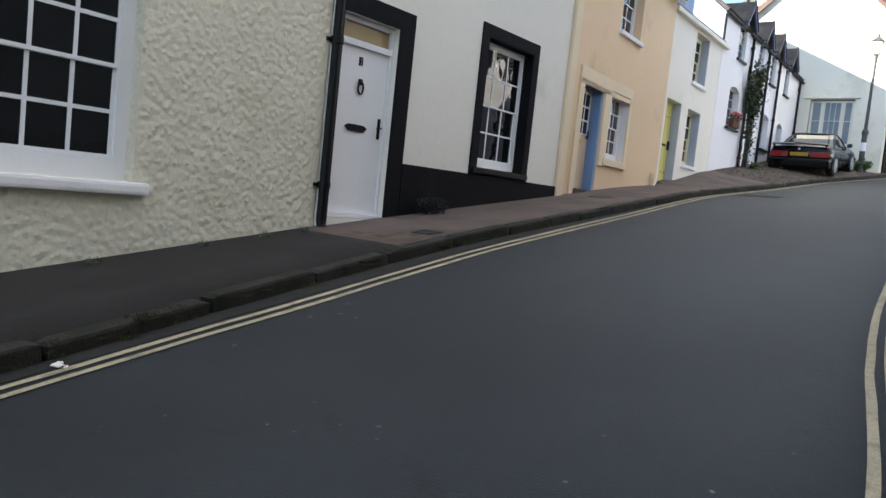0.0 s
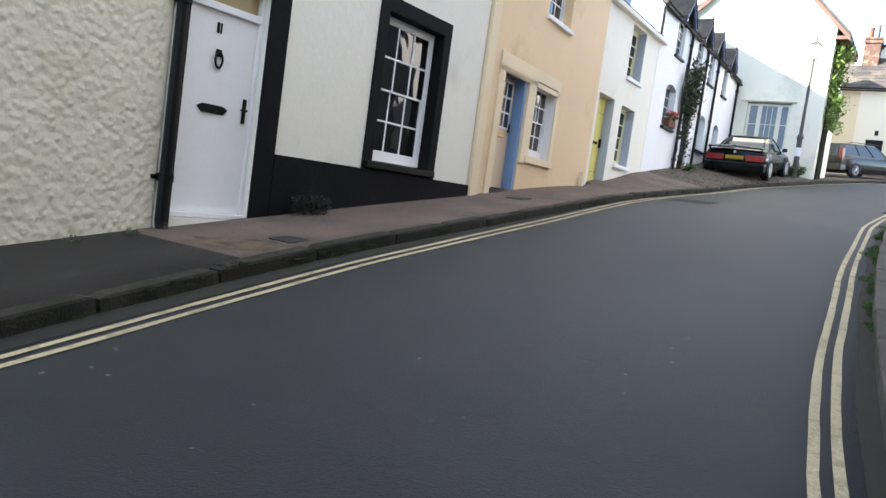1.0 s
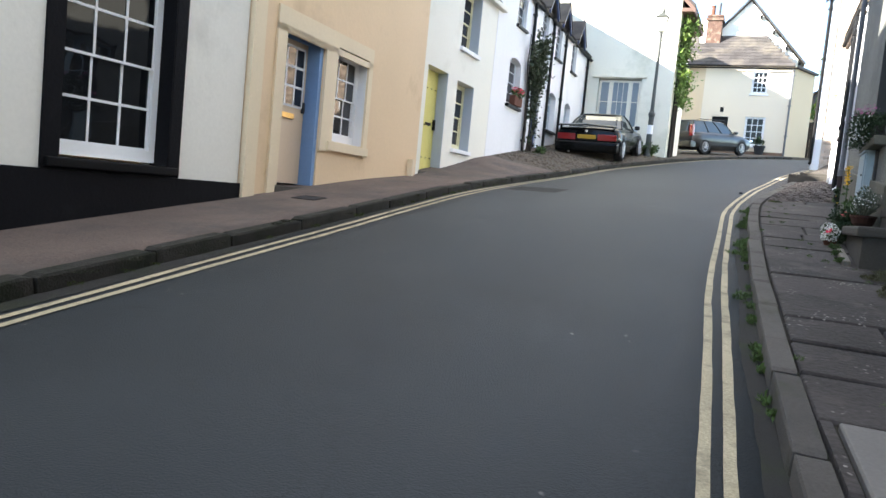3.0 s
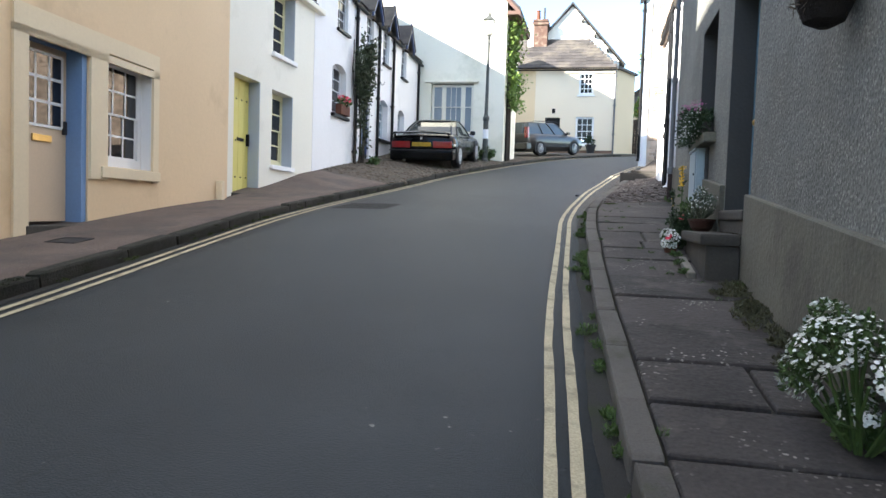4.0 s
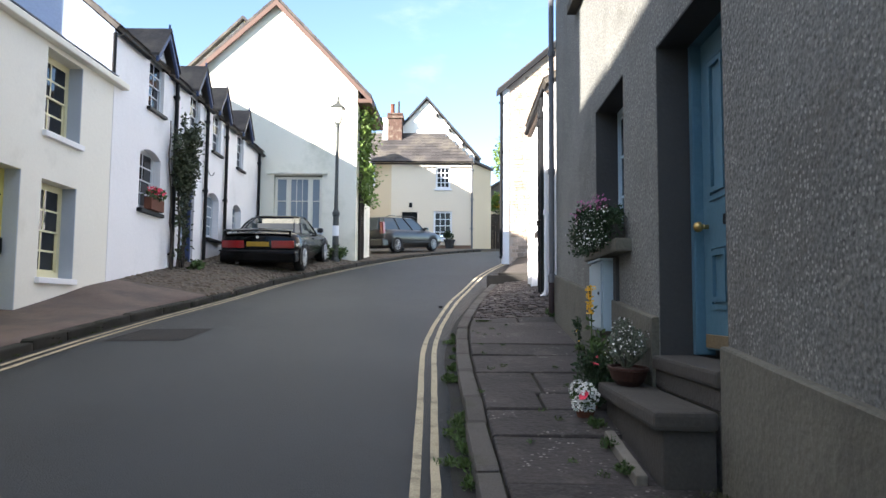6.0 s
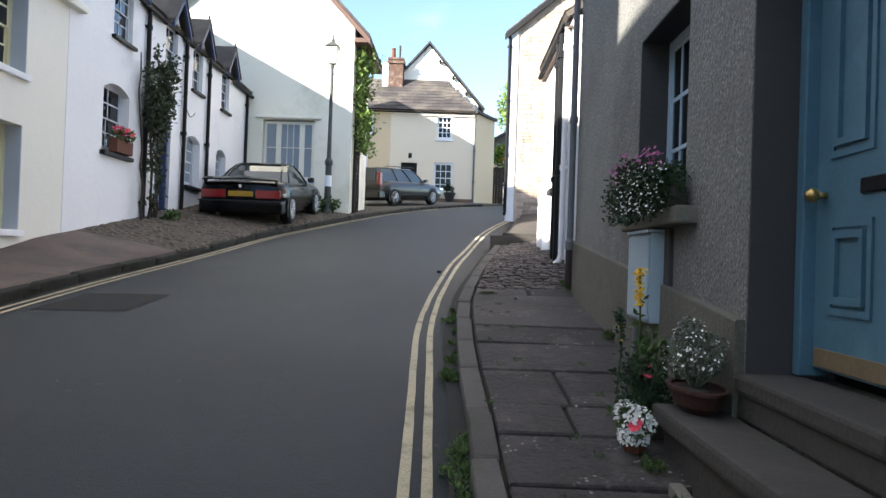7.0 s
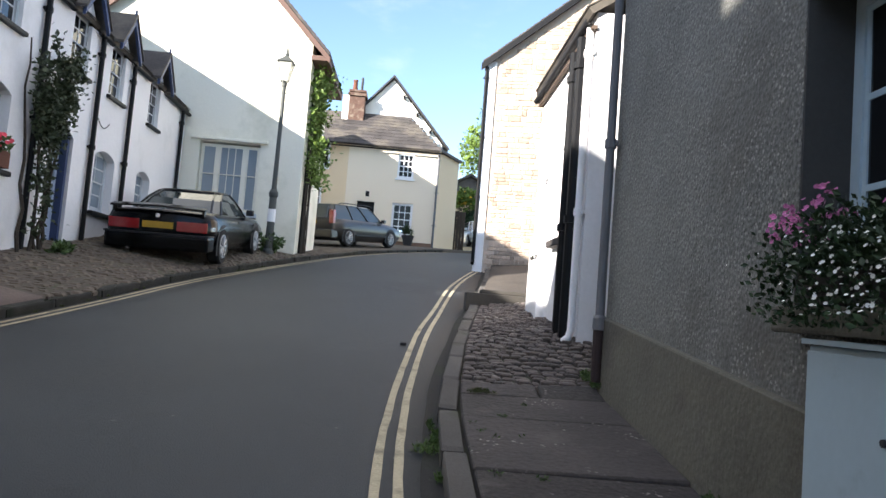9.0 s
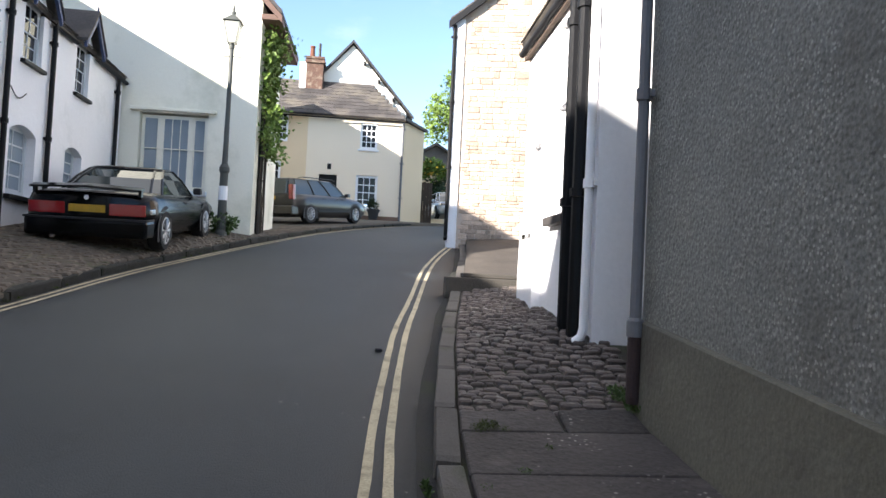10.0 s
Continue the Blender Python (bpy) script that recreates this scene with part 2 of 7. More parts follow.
GREY_WOOD = surface("pale_grey_wood", (0.52, 0.55, 0.58), 0.5, 0.08, 2.0, 50.0, 0.05, 0.1, 30.0)
BLUE_WOOD = surface("mid_blue_wood", (0.17, 0.29, 0.52), 0.5, 0.1, 2.0, 40.0, 0.08, 0.1, 30.0)
DARK_BLUE = surface("dark_blue_wood", (0.045, 0.07, 0.16), 0.5, 0.15, 2.0, 40.0, 0.1, 0.1, 30.0)
SKY_DOOR = surface("faded_blue_door_paint", (0.082, 0.178, 0.240), 0.55, 0.16, 2.5, 40.0, 0.1, 0.12, 25.0, stain=(0.13, 0.25, 0.32), stain_scale=3.0, stain_at=0.62)
YELLOW_WOOD = surface("yellow_door_paint", (0.72, 0.64, 0.20), 0.5, 0.08, 2.0, 40.0, 0.06, 0.1, 30.0)
BUFF_WOOD = surface("buff_door_paint", (0.66, 0.52, 0.38), 0.55, 0.06, 2.0, 40.0, 0.05, 0.1, 30.0)
PLASTER_REVEAL = surface("blue_grey_reveal", (0.42, 0.47, 0.55), 0.85, 0.08, 1.5, 40.0, 0.05, 0.2, 30.0)
SLATE = surface("roof_slate", (0.062, 0.056, 0.055), 0.7, 0.3, 1.2, 30.0, 0.2, 0.5, 25.0, stain=(0.13, 0.115, 0.095), stain_scale=1.1, stain_at=0.52, island=0.35, spec=0.2)
# hung slate tinted with the pale blue of skylit shade
SKYLIT_SLATE = surface("slate_hanging", (0.36, 0.42, 0.55), 0.75, 0.12, 1.0, 25.0, 0.08, 0.4, 20.0)
TERRACOTTA = surface("terracotta", (0.13, 0.048, 0.028), 0.8, 0.3, 3.0, 40.0, 0.2, 0.3, 40.0)
BRICK = surface("old_red_brick", (0.095, 0.055, 0.042), 0.9, 0.4, 5.0, 18.0, 0.5, 0.8, 12.0, stain=(0.22, 0.18, 0.14), stain_scale=4.0, stain_at=0.58)
RUBBLE = surface("sandstone_rubble", (0.45, 0.35, 0.275), 0.9, 0.35, 4.0, 30.0, 0.4, 0.9, 24.0, island=0.75)
MORTAR = surface("pale_mortar", (0.55, 0.46, 0.38), 0.95, 0.15, 2.0, 40.0, 0.15, 0.5, 40.0)
STEP_STONE = surface("worn_step_stone", (0.058, 0.052, 0.045), 0.88, 0.25, 2.5, 50.0, 0.2, 0.5, 40.0, stain=(0.075, 0.068, 0.058), stain_scale=3.0, stain_at=0.62)
CAST_IRON = surface("cast_iron", (0.03, 0.03, 0.033), 0.6, 0.25, 4.0, 60.0, 0.2, 0.4, 40.0, metal=0.3)
PIPE_GREY = surface("grey_pipe_paint", (0.13, 0.13, 0.14), 0.6, 0.15, 3.0, 40.0, 0.1, 0.1, 30.0)
BRASS = surface("aged_brass", (0.55, 0.38, 0.14), 0.35, 0.2, 8.0, 60.0, 0.1, 0.1, 40.0, metal=1.0)
GLASS = glass_mat()
FAR_GLASS = glass_mat("dull_old_glass", (0.012, 0.012, 0.013), 0.12, 0.22)
BAY_GLASS = glass_mat("curtained_glass", (0.21, 0.26, 0.31), 0.06)


# ---- building helpers ----
def mesh_of(bm, name):
    me = bpy.data.meshes.new(name)
    bmesh.ops.recalc_face_normals(bm, faces=bm.faces)
    bm.to_mesh(me)
    bm.free()
    return me


def part(name, bm, material, parent, label="", smooth=False):
    """Links a bmesh as one mesh object under a thing or a part, in the parent's own axes."""
    me = bm if isinstance(bm, bpy.types.Mesh) else mesh_of(bm, name)
    if not me.materials:
        me.materials.append(material)
    if smooth:
        for p in me.polygons:
            p.use_smooth = True
    ob = new(name, me)
    if parent is not None:
        ob.parent = parent
    if label:
        ob["label"] = label
    return ob


def thing(name, m, label, category, group="", kind=""):
    ob = new(name)
    ob.empty_display_size = 0.2
    ob.matrix_world = m
    return tagged(ob, label, category, group, kind)


def box(bm, x0, x1, y0, y1, z0, z1, bevel=0.0):
    """A box added to bm, its edges rounded by bevel."""
    r = bmesh.ops.create_cube(bm, size=1.0)
    vs = r["verts"]
    for v in vs:
        v.co = Vector((x0 + (v.co.x + 0.5) * (x1 - x0), y0 + (v.co.y + 0.5) * (y1 - y0), z0 + (v.co.z + 0.5) * (z1 - z0)))
    if bevel:
        es = list({e for v in vs for e in v.link_edges})
        bmesh.ops.bevel(bm, geom=es, offset=bevel, segments=2, affect="EDGES", profile=0.6)
    return bm


def boxed(x0, x1, y0, y1, z0, z1, bevel=0.0):
    return box(bmesh.new(), x0, x1, y0, y1, z0, z1, bevel)


def tube(bm, points, radius, sides=10, caps=True, r_end=None):
    """A round bar along a chain of points, tapering to r_end."""
    pts = [Vector(p) for p in points]
    rings = []
    side = None
    for i, p in enumerate(pts):
        way = (pts[min(i + 1, len(pts) - 1)] - pts[max(i - 1, 0)]).normalized()
        if side is None or abs(side.dot(way)) > 0.95:
            side = way.orthogonal().normalized()
        side = (side - way * side.dot(way)).normalized()
        up = way.cross(side)
        r = radius if r_end is None else radius + (r_end - radius) * i / (len(pts) - 1)
        rings.append([bm.verts.new(p + r * (math.cos(2 * math.pi * k / sides) * side + math.sin(2 * math.pi * k / sides) * up)) for k in range(sides)])
    for a, b in zip(rings, rings[1:]):
        for k in range(sides):
            bm.faces.new((a[k], a[(k + 1) % sides], b[(k + 1) % sides], b[k]))
    if caps:
        bm.faces.new(list(reversed(rings[0])))
        bm.faces.new(rings[-1])
    return bm


def lathe(bm, profile, centre=(0, 0, 0), sides=16):
    """A turned form: profile rows (radius, z) about the upright axis at centre."""
    cx, cy, cz = centre
    rings = [[bm.verts.new((cx + r * math.cos(2 * math.pi * k / sides), cy + r * math.sin(2 * math.pi * k / sides), cz + z)) for k in range(sides)] for r, z in profile]
    for a, b in zip(rings, rings[1:]):
        for k in range(sides):
            bm.faces.new((a[k], a[(k + 1) % sides], b[(k + 1) % sides], b[k]))
    bm.faces.new(list(reversed(rings[0])))
    bm.faces.new(rings[-1])
    return bm


def slab_from(bm, outline, z0, z1):
    """A plate with the given outline (x, y) between two heights."""
    lo = [bm.verts.new((x, y, z0)) for x, y in outline]
    hi = [bm.verts.new((x, y, z1)) for x, y in outline]
    n = len(outline)
    bm.faces.new(list(reversed(lo)))
    bm.faces.new(hi)
    for i in range(n):
        bm.faces.new((lo[i], lo[(i + 1) % n], hi[(i + 1) % n], hi[i]))
    return bm


def plate_uz(bm, outline, y0, y1):
    """A plate with the given outline (x, z) between two depths y."""
    a = [bm.verts.new((x, y0, z)) for x, z in outline]
    b = [bm.verts.new((x, y1, z)) for x, z in outline]
    n = len(outline)
    bm.faces.new(a)
    bm.faces.new(list(reversed(b)))
    for i in range(n):
        bm.faces.new((a[i], b[i], b[(i + 1) % n], a[(i + 1) % n]))
    return bm


def wall_mesh(u0, u1, z0, z1, thick, openings, top=None):
    """A wall from u0 to u1 with rectangular openings through it; top(u) gives a sloping upper edge; z0 may be a function of u."""
    us = sorted({u0, u1, *(o[0] for o in openings), *(o[1] for o in openings)})
    extra = []
    for a, b in zip(us, us[1:]):
        n = max(1, int((b - a) / 0.9))
        extra += [a + (b - a) * k / n for k in range(n)]
    us = sorted({round(v, 4) for v in extra + [u1]})
    low = z0 if callable(z0) else (lambda u: z0)
    zs = sorted({z1, *(o[2] for o in openings), *(o[3] for o in openings)})
    bm = bmesh.new()
    cache = {}

    def vert(u, y, z):
        k = (round(u, 4), round(y, 4), round(z, 4))
        if k not in cache:
            cache[k] = bm.verts.new(k)
        return cache[k]

    def quad(*ps):
        vs = [vert(*p) for p in ps]
        if len(set(vs)) == 4 and bm.faces.get(vs) is None:
            bm.faces.new(vs)

    inside = lambda u, z: any(o[0] < u < o[1] and o[2] < z < o[3] for o in openings)  # noqa: E731
    cells = set()
    levels = [None] + zs
    for i, (a, b) in enumerate(zip(us, us[1:])):
        for j in range(len(zs)):
            zlo = -99 if j == 0 else zs[j - 1]
            zmid = zs[0] - 0.01 if j == 0 else (zs[j - 1] + zs[j]) / 2
            if not inside((a + b) / 2, zmid):
                cells.add((i, j))

    def zl(i, j):
        return low(us[i]) if j == 0 else zs[j - 1]

    def zh(i, j):
        return zs[j] if (j < len(zs) - 1 or top is None) else top(us[i])

    for i, j in cells:
        a, b = us[i], us[i + 1]
        for y in (0.0, thick):
            quad((a, y, zl(i, j)), (b, y, zl(i + 1, j)), (b, y, zh(i + 1, j)), (a, y, zh(i, j)))
        if (i - 1, j) not in cells:
            quad((a, 0, zl(i, j)), (a, thick, zl(i, j)), (a, thick, zh(i, j)), (a, 0, zh(i, j)))
        if (i + 1, j) not in cells:
            quad((b, 0, zl(i + 1, j)), (b, thick, zl(i + 1, j)), (b, thick, zh(i + 1, j)), (b, 0, zh(i + 1, j)))
        if (i, j - 1) not in cells:
            quad((a, 0, zl(i, j)), (b, 0, zl(i + 1, j)), (b, thick, zl(i + 1, j)), (a, thick, zl(i, j)))
        if (i, j + 1) not in cells:
            quad((a, 0, zh(i, j)), (b, 0, zh(i + 1, j)), (b, thick, zh(i + 1, j)), (a, thick, zh(i, j)))
    return bm


def sash_window(house, u0, u1, z0, z1, depth, cols, rows, wood, glass=GLASS, fr=0.055, bar=0.022, split=True, sill=None, sill_mat=None, sill_out=0.06, label="", arch=0.0, name="window", meet=None):
    """A sash window set into a wall: one frame with glazing bars, each pane its own, and a sill."""
    y0, y1 = depth, depth + 0.07
    a, b, lo, hi = u0 + fr, u1 - fr, z0 + fr * 1.5, z1 - fr
    bm = wall_mesh(u0, u1, z0, z1, 0.07, [(a, b, lo, hi)])
    bmesh.ops.translate(bm, verts=bm.verts, vec=(0, y0, 0))
    win = part(name, bm, wood, house, label)
    zm = (z0 + z1) / 2 if meet is None else meet
    spans = [(lo, zm + 0.015, 0.030), (zm - 0.015, hi, 0.006)] if split else [(lo, hi, 0.010)]
    panes = []
    rail = max(0.022, bar)
    for s0, s1, back in spans:
        rn = rows if not split else max(1, rows // 2)
        holes = []
        w, h = (b - a - 2 * rail + bar) / cols, (s1 - s0 - 2 * rail + bar) / rn
        for c in range(cols):
            for r in range(rn):
                holes.append((a + rail + w * c, a + rail + w * (c + 1) - bar, s0 + rail + h * r, s0 + rail + h * (r + 1) - bar))
        bm = wall_mesh(a + 0.001, b - 0.001, s0 + 0.001, s1 - 0.001, 0.022, holes)
        bmesh.ops.translate(bm, verts=bm.verts, vec=(0, y0 + back, 0))
        part("sash", bm, wood, win)
        panes += [(*q, y0 + back + 0.008) for q in holes]
    for p0, p1, q0, q1, yp in panes:
        g = boxed(p0 - 0.003, p1 + 0.003, yp, yp + 0.005, q0 - 0.003, q1 + 0.003)
        jit = random.uniform(-0.004, 0.004), random.uniform(-0.004, 0.004)
        for v in g.verts:
            v.co.y += jit[0] * (v.co.x - p0) / (p1 - p0) + jit[1] * (v.co.z - q0) / (q1 - q0)
        part("pane", g, glass, win)
    if sill:
        part("window_sill", boxed(u0 - sill, u1 + sill, -sill_out, depth + 0.01, z0 - 0.085, z0 - 0.004, 0.012), sill_mat or wood, win)
    return win


def arch_filler(u0, u1, z_spring, z_top, y0, y1, n=12):
    """The wall between a rectangular opening's head and a shallow arch under it."""
    bm = bmesh.new()
    pts = [(u0 + (u1 - u0) * k / n, z_spring + (z_top - 0.01 - z_spring) * math.sin(math.pi * k / n) ** 0.8) for k in range(n + 1)]
    plate_uz(bm, pts + [(u1, z_top), (u0, z_top)], y0, y1)
    return bm


def downpipe(house, u, y, z0, z1, mat, r=0.035, name="downpipe", shoe=True):
    bm = bmesh.new()
    pts = [(u, y, z1), (u, y, z0 + 0.14), (u, y - 0.02, z0 + 0.07), (u, y - 0.08, z0 + 0.02)] if shoe else [(u, y, z1), (u, y, z0)]
    tube(bm, pts, r, 10)
    z = z1 - 0.25
    while z > z0 + 0.4:
        tube(bm, [(u, y, z), (u, y, z - 0.07)], r * 1.35, 10)
        box(bm, u - r * 2.0, u + r * 2.0, y + r * 0.6, y + r * 1.2, z - 0.055, z - 0.015)
        z -= 1.55
    return part(name, bm, mat, house, smooth=False)


def gutter(house, u0, u1, y, z, mat, r=0.055):
    bm = bmesh.new()
    n = 8
    prof = [(-r * math.cos(math.pi * k / n), -r * math.sin(math.pi * k / n)) for k in range(n + 1)]
    inner = [(a * 0.84, b * 0.84) for a, b in reversed(prof)]
    ring = prof + inner
    rows = [[bm.verts.new((u, y + a, z + b)) for a, b in ring] for u in (u0, u1)]
    m = len(ring)
    for k in range(m):
        bm.faces.new((rows[0][k], rows[0][(k + 1) % m], rows[1][(k + 1) % m], rows[1][k]))
    bm.faces.new(rows[0])
    bm.faces.new(list(reversed(rows[1])))
    return part("gutter", bm, mat, house)


def roof_slope(bm, u0, u1, ya, za, yb, zb, thick=0.07, row=0.24, col=0.32, seed=1):
    """One pitch of slates, laid in overlapping courses with broken joints."""
    rnd = random.Random(seed)
    L = math.hypot(yb - ya, zb - za)
    ey, ez = (yb - ya) / L, (zb - za) / L
    ny, nz = -ez, ey
    if nz < 0:
        ny, nz = -ny, -nz
    n = max(1, int(L / row))
    verts, faces = [], []

    def quadbox(u_a, u_b, d0, d1, t0, t1):
        k = len(verts)
        for u in (u_a, u_b):
            for d, t in ((d0, t0), (d1, t1), (d1, t1 + 0.012), (d0, t0 + 0.014)):
                verts.append((u, ya + ey * d + ny * t, za + ez * d + nz * t))
        faces.extend([(k, k + 1, k + 2, k + 3), (k + 4, k + 7, k + 6, k + 5), (k, k + 4, k + 5, k + 1), (k + 1, k + 5, k + 6, k + 2), (k + 2, k + 6, k + 7, k + 3), (k + 3, k + 7, k + 4, k)])

    for i in range(n):
        d = L * i / n
        u = u0 - (col / 2 if i % 2 else 0)
        while u < u1:
            a, b = max(u, u0), min(u + col, u1)
            if b - a > 0.03:
                quadbox(a + 0.004, b - 0.004, d, min(d + L / n * 1.25, L), thick + 0.012 + rnd.uniform(0, 0.005), thick)
            u += col
    me = bpy.data.meshes.new("slates")
    me.from_pydata(verts, [], faces)
    bm.from_mesh(me)
    bpy.data.meshes.remove(me)
    # boarding under the slates
    k = [bm.verts.new((u, ya + ey * d + ny * t, za + ez * d + nz * t)) for u in (u0, u1) for d, t in ((0, 0), (L, 0), (L, thick), (0, thick))]
    for f in ((0, 1, 2, 3), (4, 7, 6, 5), (0, 4, 5, 1), (1, 5, 6, 2), (2, 6, 7, 3), (3, 7, 4, 0)):
        bm.faces.new([k[j] for j in f])
    return bm


# ---- the lie of the land ----
KNOTS = [(-60, -7.0), (-12, -1.45), (-5, -0.55), (0, 0.13), (5, 0.82), (8.7, 1.31), (12.7, 1.79), (16.7, 2.15), (22, 2.78), (29, 3.63), (36, 4.42), (45, 5.3), (60, 6.2), (120, 8.0)]
RIGHT_KNOTS = [(-60, -7.1), (-12, -1.5), (-5, -0.50), (0, 0.11), (6.7, 0.93), (8.6, 1.165), (11.6, 1.52), (13.3, 1.735), (16.7, 2.135), (22, 2.78), (29, 3.63), (36, 4.42), (45, 5.3), (60, 6.2), (120, 8.0)]
LEFT_KERB = [(-60, -2.9), (-6, -3.0), (0, -3.85), (1.4, -4.02), (2.1, -4.13), (3.1, -4.27), (4, -4.38), (5.5, -4.52), (7, -4.57), (9.2, -4.62), (10.7, -4.70), (11.8, -4.77), (13.4, -4.92), (15, -5.09), (16.5, -5.17), (18.5, -5.02), (20.2, -4.88), (21.5, -4.79), (23.1, -4.62), (26, -4.12), (28, -3.75), (31, -3.15), (34, -2.35), (37, -1.40), (40, -0.1), (43, 1.8)]
RIGHT_KERB = [(-60, 0.25), (-3, 0.25), (0, 0.14), (2.8, -0.17), (4.3, -0.39), (5.6, -0.533), (7.5, -0.70), (9, -0.79), (10.1, -0.855), (11.6, -0.925), (12.6, -0.95), (13.5, -0.988), (15, -1.01), (16.1, -0.985), (17.2, -0.885), (18.5, -0.75), (20, -0.56), (22, -0.27), (24, 0.0), (26, 0.27), (28, 0.5), (30, 0.78), (33, 1.5), (36, 2.8), (40, 5.2), (43, 7.5)]


def glide(knots, s):
    """Smooth curve through the knots."""
    xs = [k[0] for k in knots]
    ys = [k[1] for k in knots]
    if s <= xs[0]:
        return ys[0]
    if s >= xs[-1]:
        return ys[-1]
    i = max(j for j in range(len(xs) - 1) if xs[j] <= s)

    def slope(j):
        a, b = max(j - 1, 0), min(j + 1, len(xs) - 1)
        return (ys[b] - ys[a]) / (xs[b] - xs[a])

    h = xs[i + 1] - xs[i]
    u = (s - xs[i]) / h
    return (2 * u**3 - 3 * u * u + 1) * ys[i] + (u**3 - 2 * u * u + u) * h * slope(i) + (3 * u * u - 2 * u**3) * ys[i + 1] + (u**3 - u * u) * h * slope(i + 1)


def rise(s):
    return glide(KNOTS, s)


def rise_r(s):
    """The right kerb, which lies lower than the left one at first."""
    return glide(RIGHT_KNOTS, s)


def kl(s):
    return glide(LEFT_KERB, s)


def kr(s):
    return glide(RIGHT_KERB, s)


def left_pave_z(c, s):
    """Left pavement: it lifts towards the house fronts further up."""
    lift = 0.36 * min(1, max(0, (s - 15.0) / 3.0)) * min(1, max(0, (31 - s) / 4.0))
    return rise(s) + lift * min(1.2, max(0, (kl(s) - c) / 2.2))


def right_pave_z(c, s):
    lift = 0.20 * min(1, max(0, (s - 16.3) / 1.6)) * max(0, min(1, (c - kr(s)) / 1.2))
    return rise_r(s) + lift


def strip(name, s0, s1, step, edge_a, edge_b, height, mat, n=6, kind="structure", label="", skirt=0.25):
    """A sheet that runs along the street between two edges, with a skirt below it."""
    bm = bmesh.new()
    rows = []
    m = max(1, int(round((s1 - s0) / step)))
    for i in range(m + 1):
        s = s0 + (s1 - s0) * i / m
        a, b = edge_a(s), edge_b(s)
        row = [bm.verts.new((a + (b - a) * k / n, s, height(a + (b - a) * k / n, s))) for k in range(n + 1)]
        row = [bm.verts.new(row[0].co - Vector((0, 0, skirt)))] + row + [bm.verts.new(row[-1].co - Vector((0, 0, skirt)))]
        rows.append(row)
    for r0, r1 in zip(rows, rows[1:]):
        for k in range(len(r0) - 1):
            bm.faces.new((r0[k], r0[k + 1], r1[k + 1], r1[k]))
    ob = part(name, bm, mat, None, smooth=True)
    return tagged(ob, label, "", kind=kind)


def road_z(c, s):
    a, b = kl(s), kr(s)
    t = (c - a) / (b - a)
    u = min(1, max(0, t))
    return rise(s) + (rise_r(s) - rise(s)) * u - 0.10 + 0.20 * u * (1 - u)


strip("road", -60, 43, 0.5, lambda s: kl(s) - 0.02, lambda s: kr(s) + 0.02, road_z, ASPHALT, 8, label="dark grey worn asphalt road climbing between the cottages")
strip("pavement_left", 4.7, 19.0, 0.35, lambda s: -7.2, lambda s: kl(s) - 0.13, left_pave_z, LEFT_PAVE, 8, label="pinkish brown worn pavement beside the house fronts")
strip("pavement_left_tarmac", -60, 4.7, 0.5, lambda s: -7.2, lambda s: kl(s) - 0.13, left_pave_z, DARK_PAVE, 6, label="dark tarmac pavement with rough patches")
strip("forecourt_cobbles", 19.0, 43, 0.4, lambda s: -7.4 if s < 28 else -12.0, lambda s: kl(s) - 0.13, left_pave_z, COBBLE_BED, 10, label="brown cobbled forecourt in front of the cottages")
strip("pavement_right_bed", -60, 43, 0.5, lambda s: kr(s) + 0.10, lambda s: max(3.0, kr(s) + 1.5), lambda c, s: right_pave_z(c, s) - 0.035, JOINT, 6, label="dark joints of the stone pavement")


def ground_z(c, s):
    far = max(0.0, min(1.0, (math.hypot(c, s) - 60) / 300))
    return (rise(s) - 0.35) * (1 - far) + 3.0 * far


bm = bmesh.new()
cs = [-2500, -900, -400, -200, -100, -50, -25, -12, -8, -5, -2, 0, 2, 5, 8, 12, 25, 50, 100, 200, 400, 900, 2500]
ss = [-2500, -900, -300, -120, -60, -40, -25, -12, -6, 0, 4, 8, 12, 16, 20, 24, 28, 32, 36, 40, 45, 50, 60, 80, 120, 200, 400, 900, 2500]
grid = [[bm.verts.new((c, s, ground_z(c, s))) for c in cs] for s in ss]
for r0, r1 in zip(grid, grid[1:]):
    for k in range(len(cs) - 1):
        bm.faces.new((r0[k], r0[k + 1], r1[k + 1], r1[k]))
tagged(part("ground", bm, EARTH, None), "open ground under the street and gardens", "ground", kind="structure")
# the road where it swings away behind the far house
strip("road_bend", 40.5, 47.0, 0.5, lambda s: -1.5 + (s - 40) * 0.1, lambda s: 30.0, lambda c, s: rise(min(s, 44)) - 0.12, ASPHALT, 10, label="asphalt road bending away uphill")


def paint_line(name, s0, s1, offset, width, edge, label, step=0.25, seed=1):
    rnd = random.Random(seed)
    bm = bmesh.new()
    rows = []
    m = int((s1 - s0) / step)
    for i in range(m + 1):
        s = s0 + (s1 - s0) * i / m
        w = rnd.uniform(-0.002, 0.002)
        a = edge(s) + offset + w + 0.005 * math.sin(s * 1.3 + seed)
        b = a + width + rnd.uniform(-0.004, 0.003)
        rows.append([bm.verts.new((x, s, road_z(x, s) + 0.006)) for x in (a, (a + b) / 2, b)])
    for r0, r1 in zip(rows, rows[1:]):
        for k in range(2):
            bm.faces.new((r0[k], r0[k + 1], r1[k + 1], r1[k]))
    return tagged(part(name, bm, YELLOW, None), label, "road marking", kind="structure")


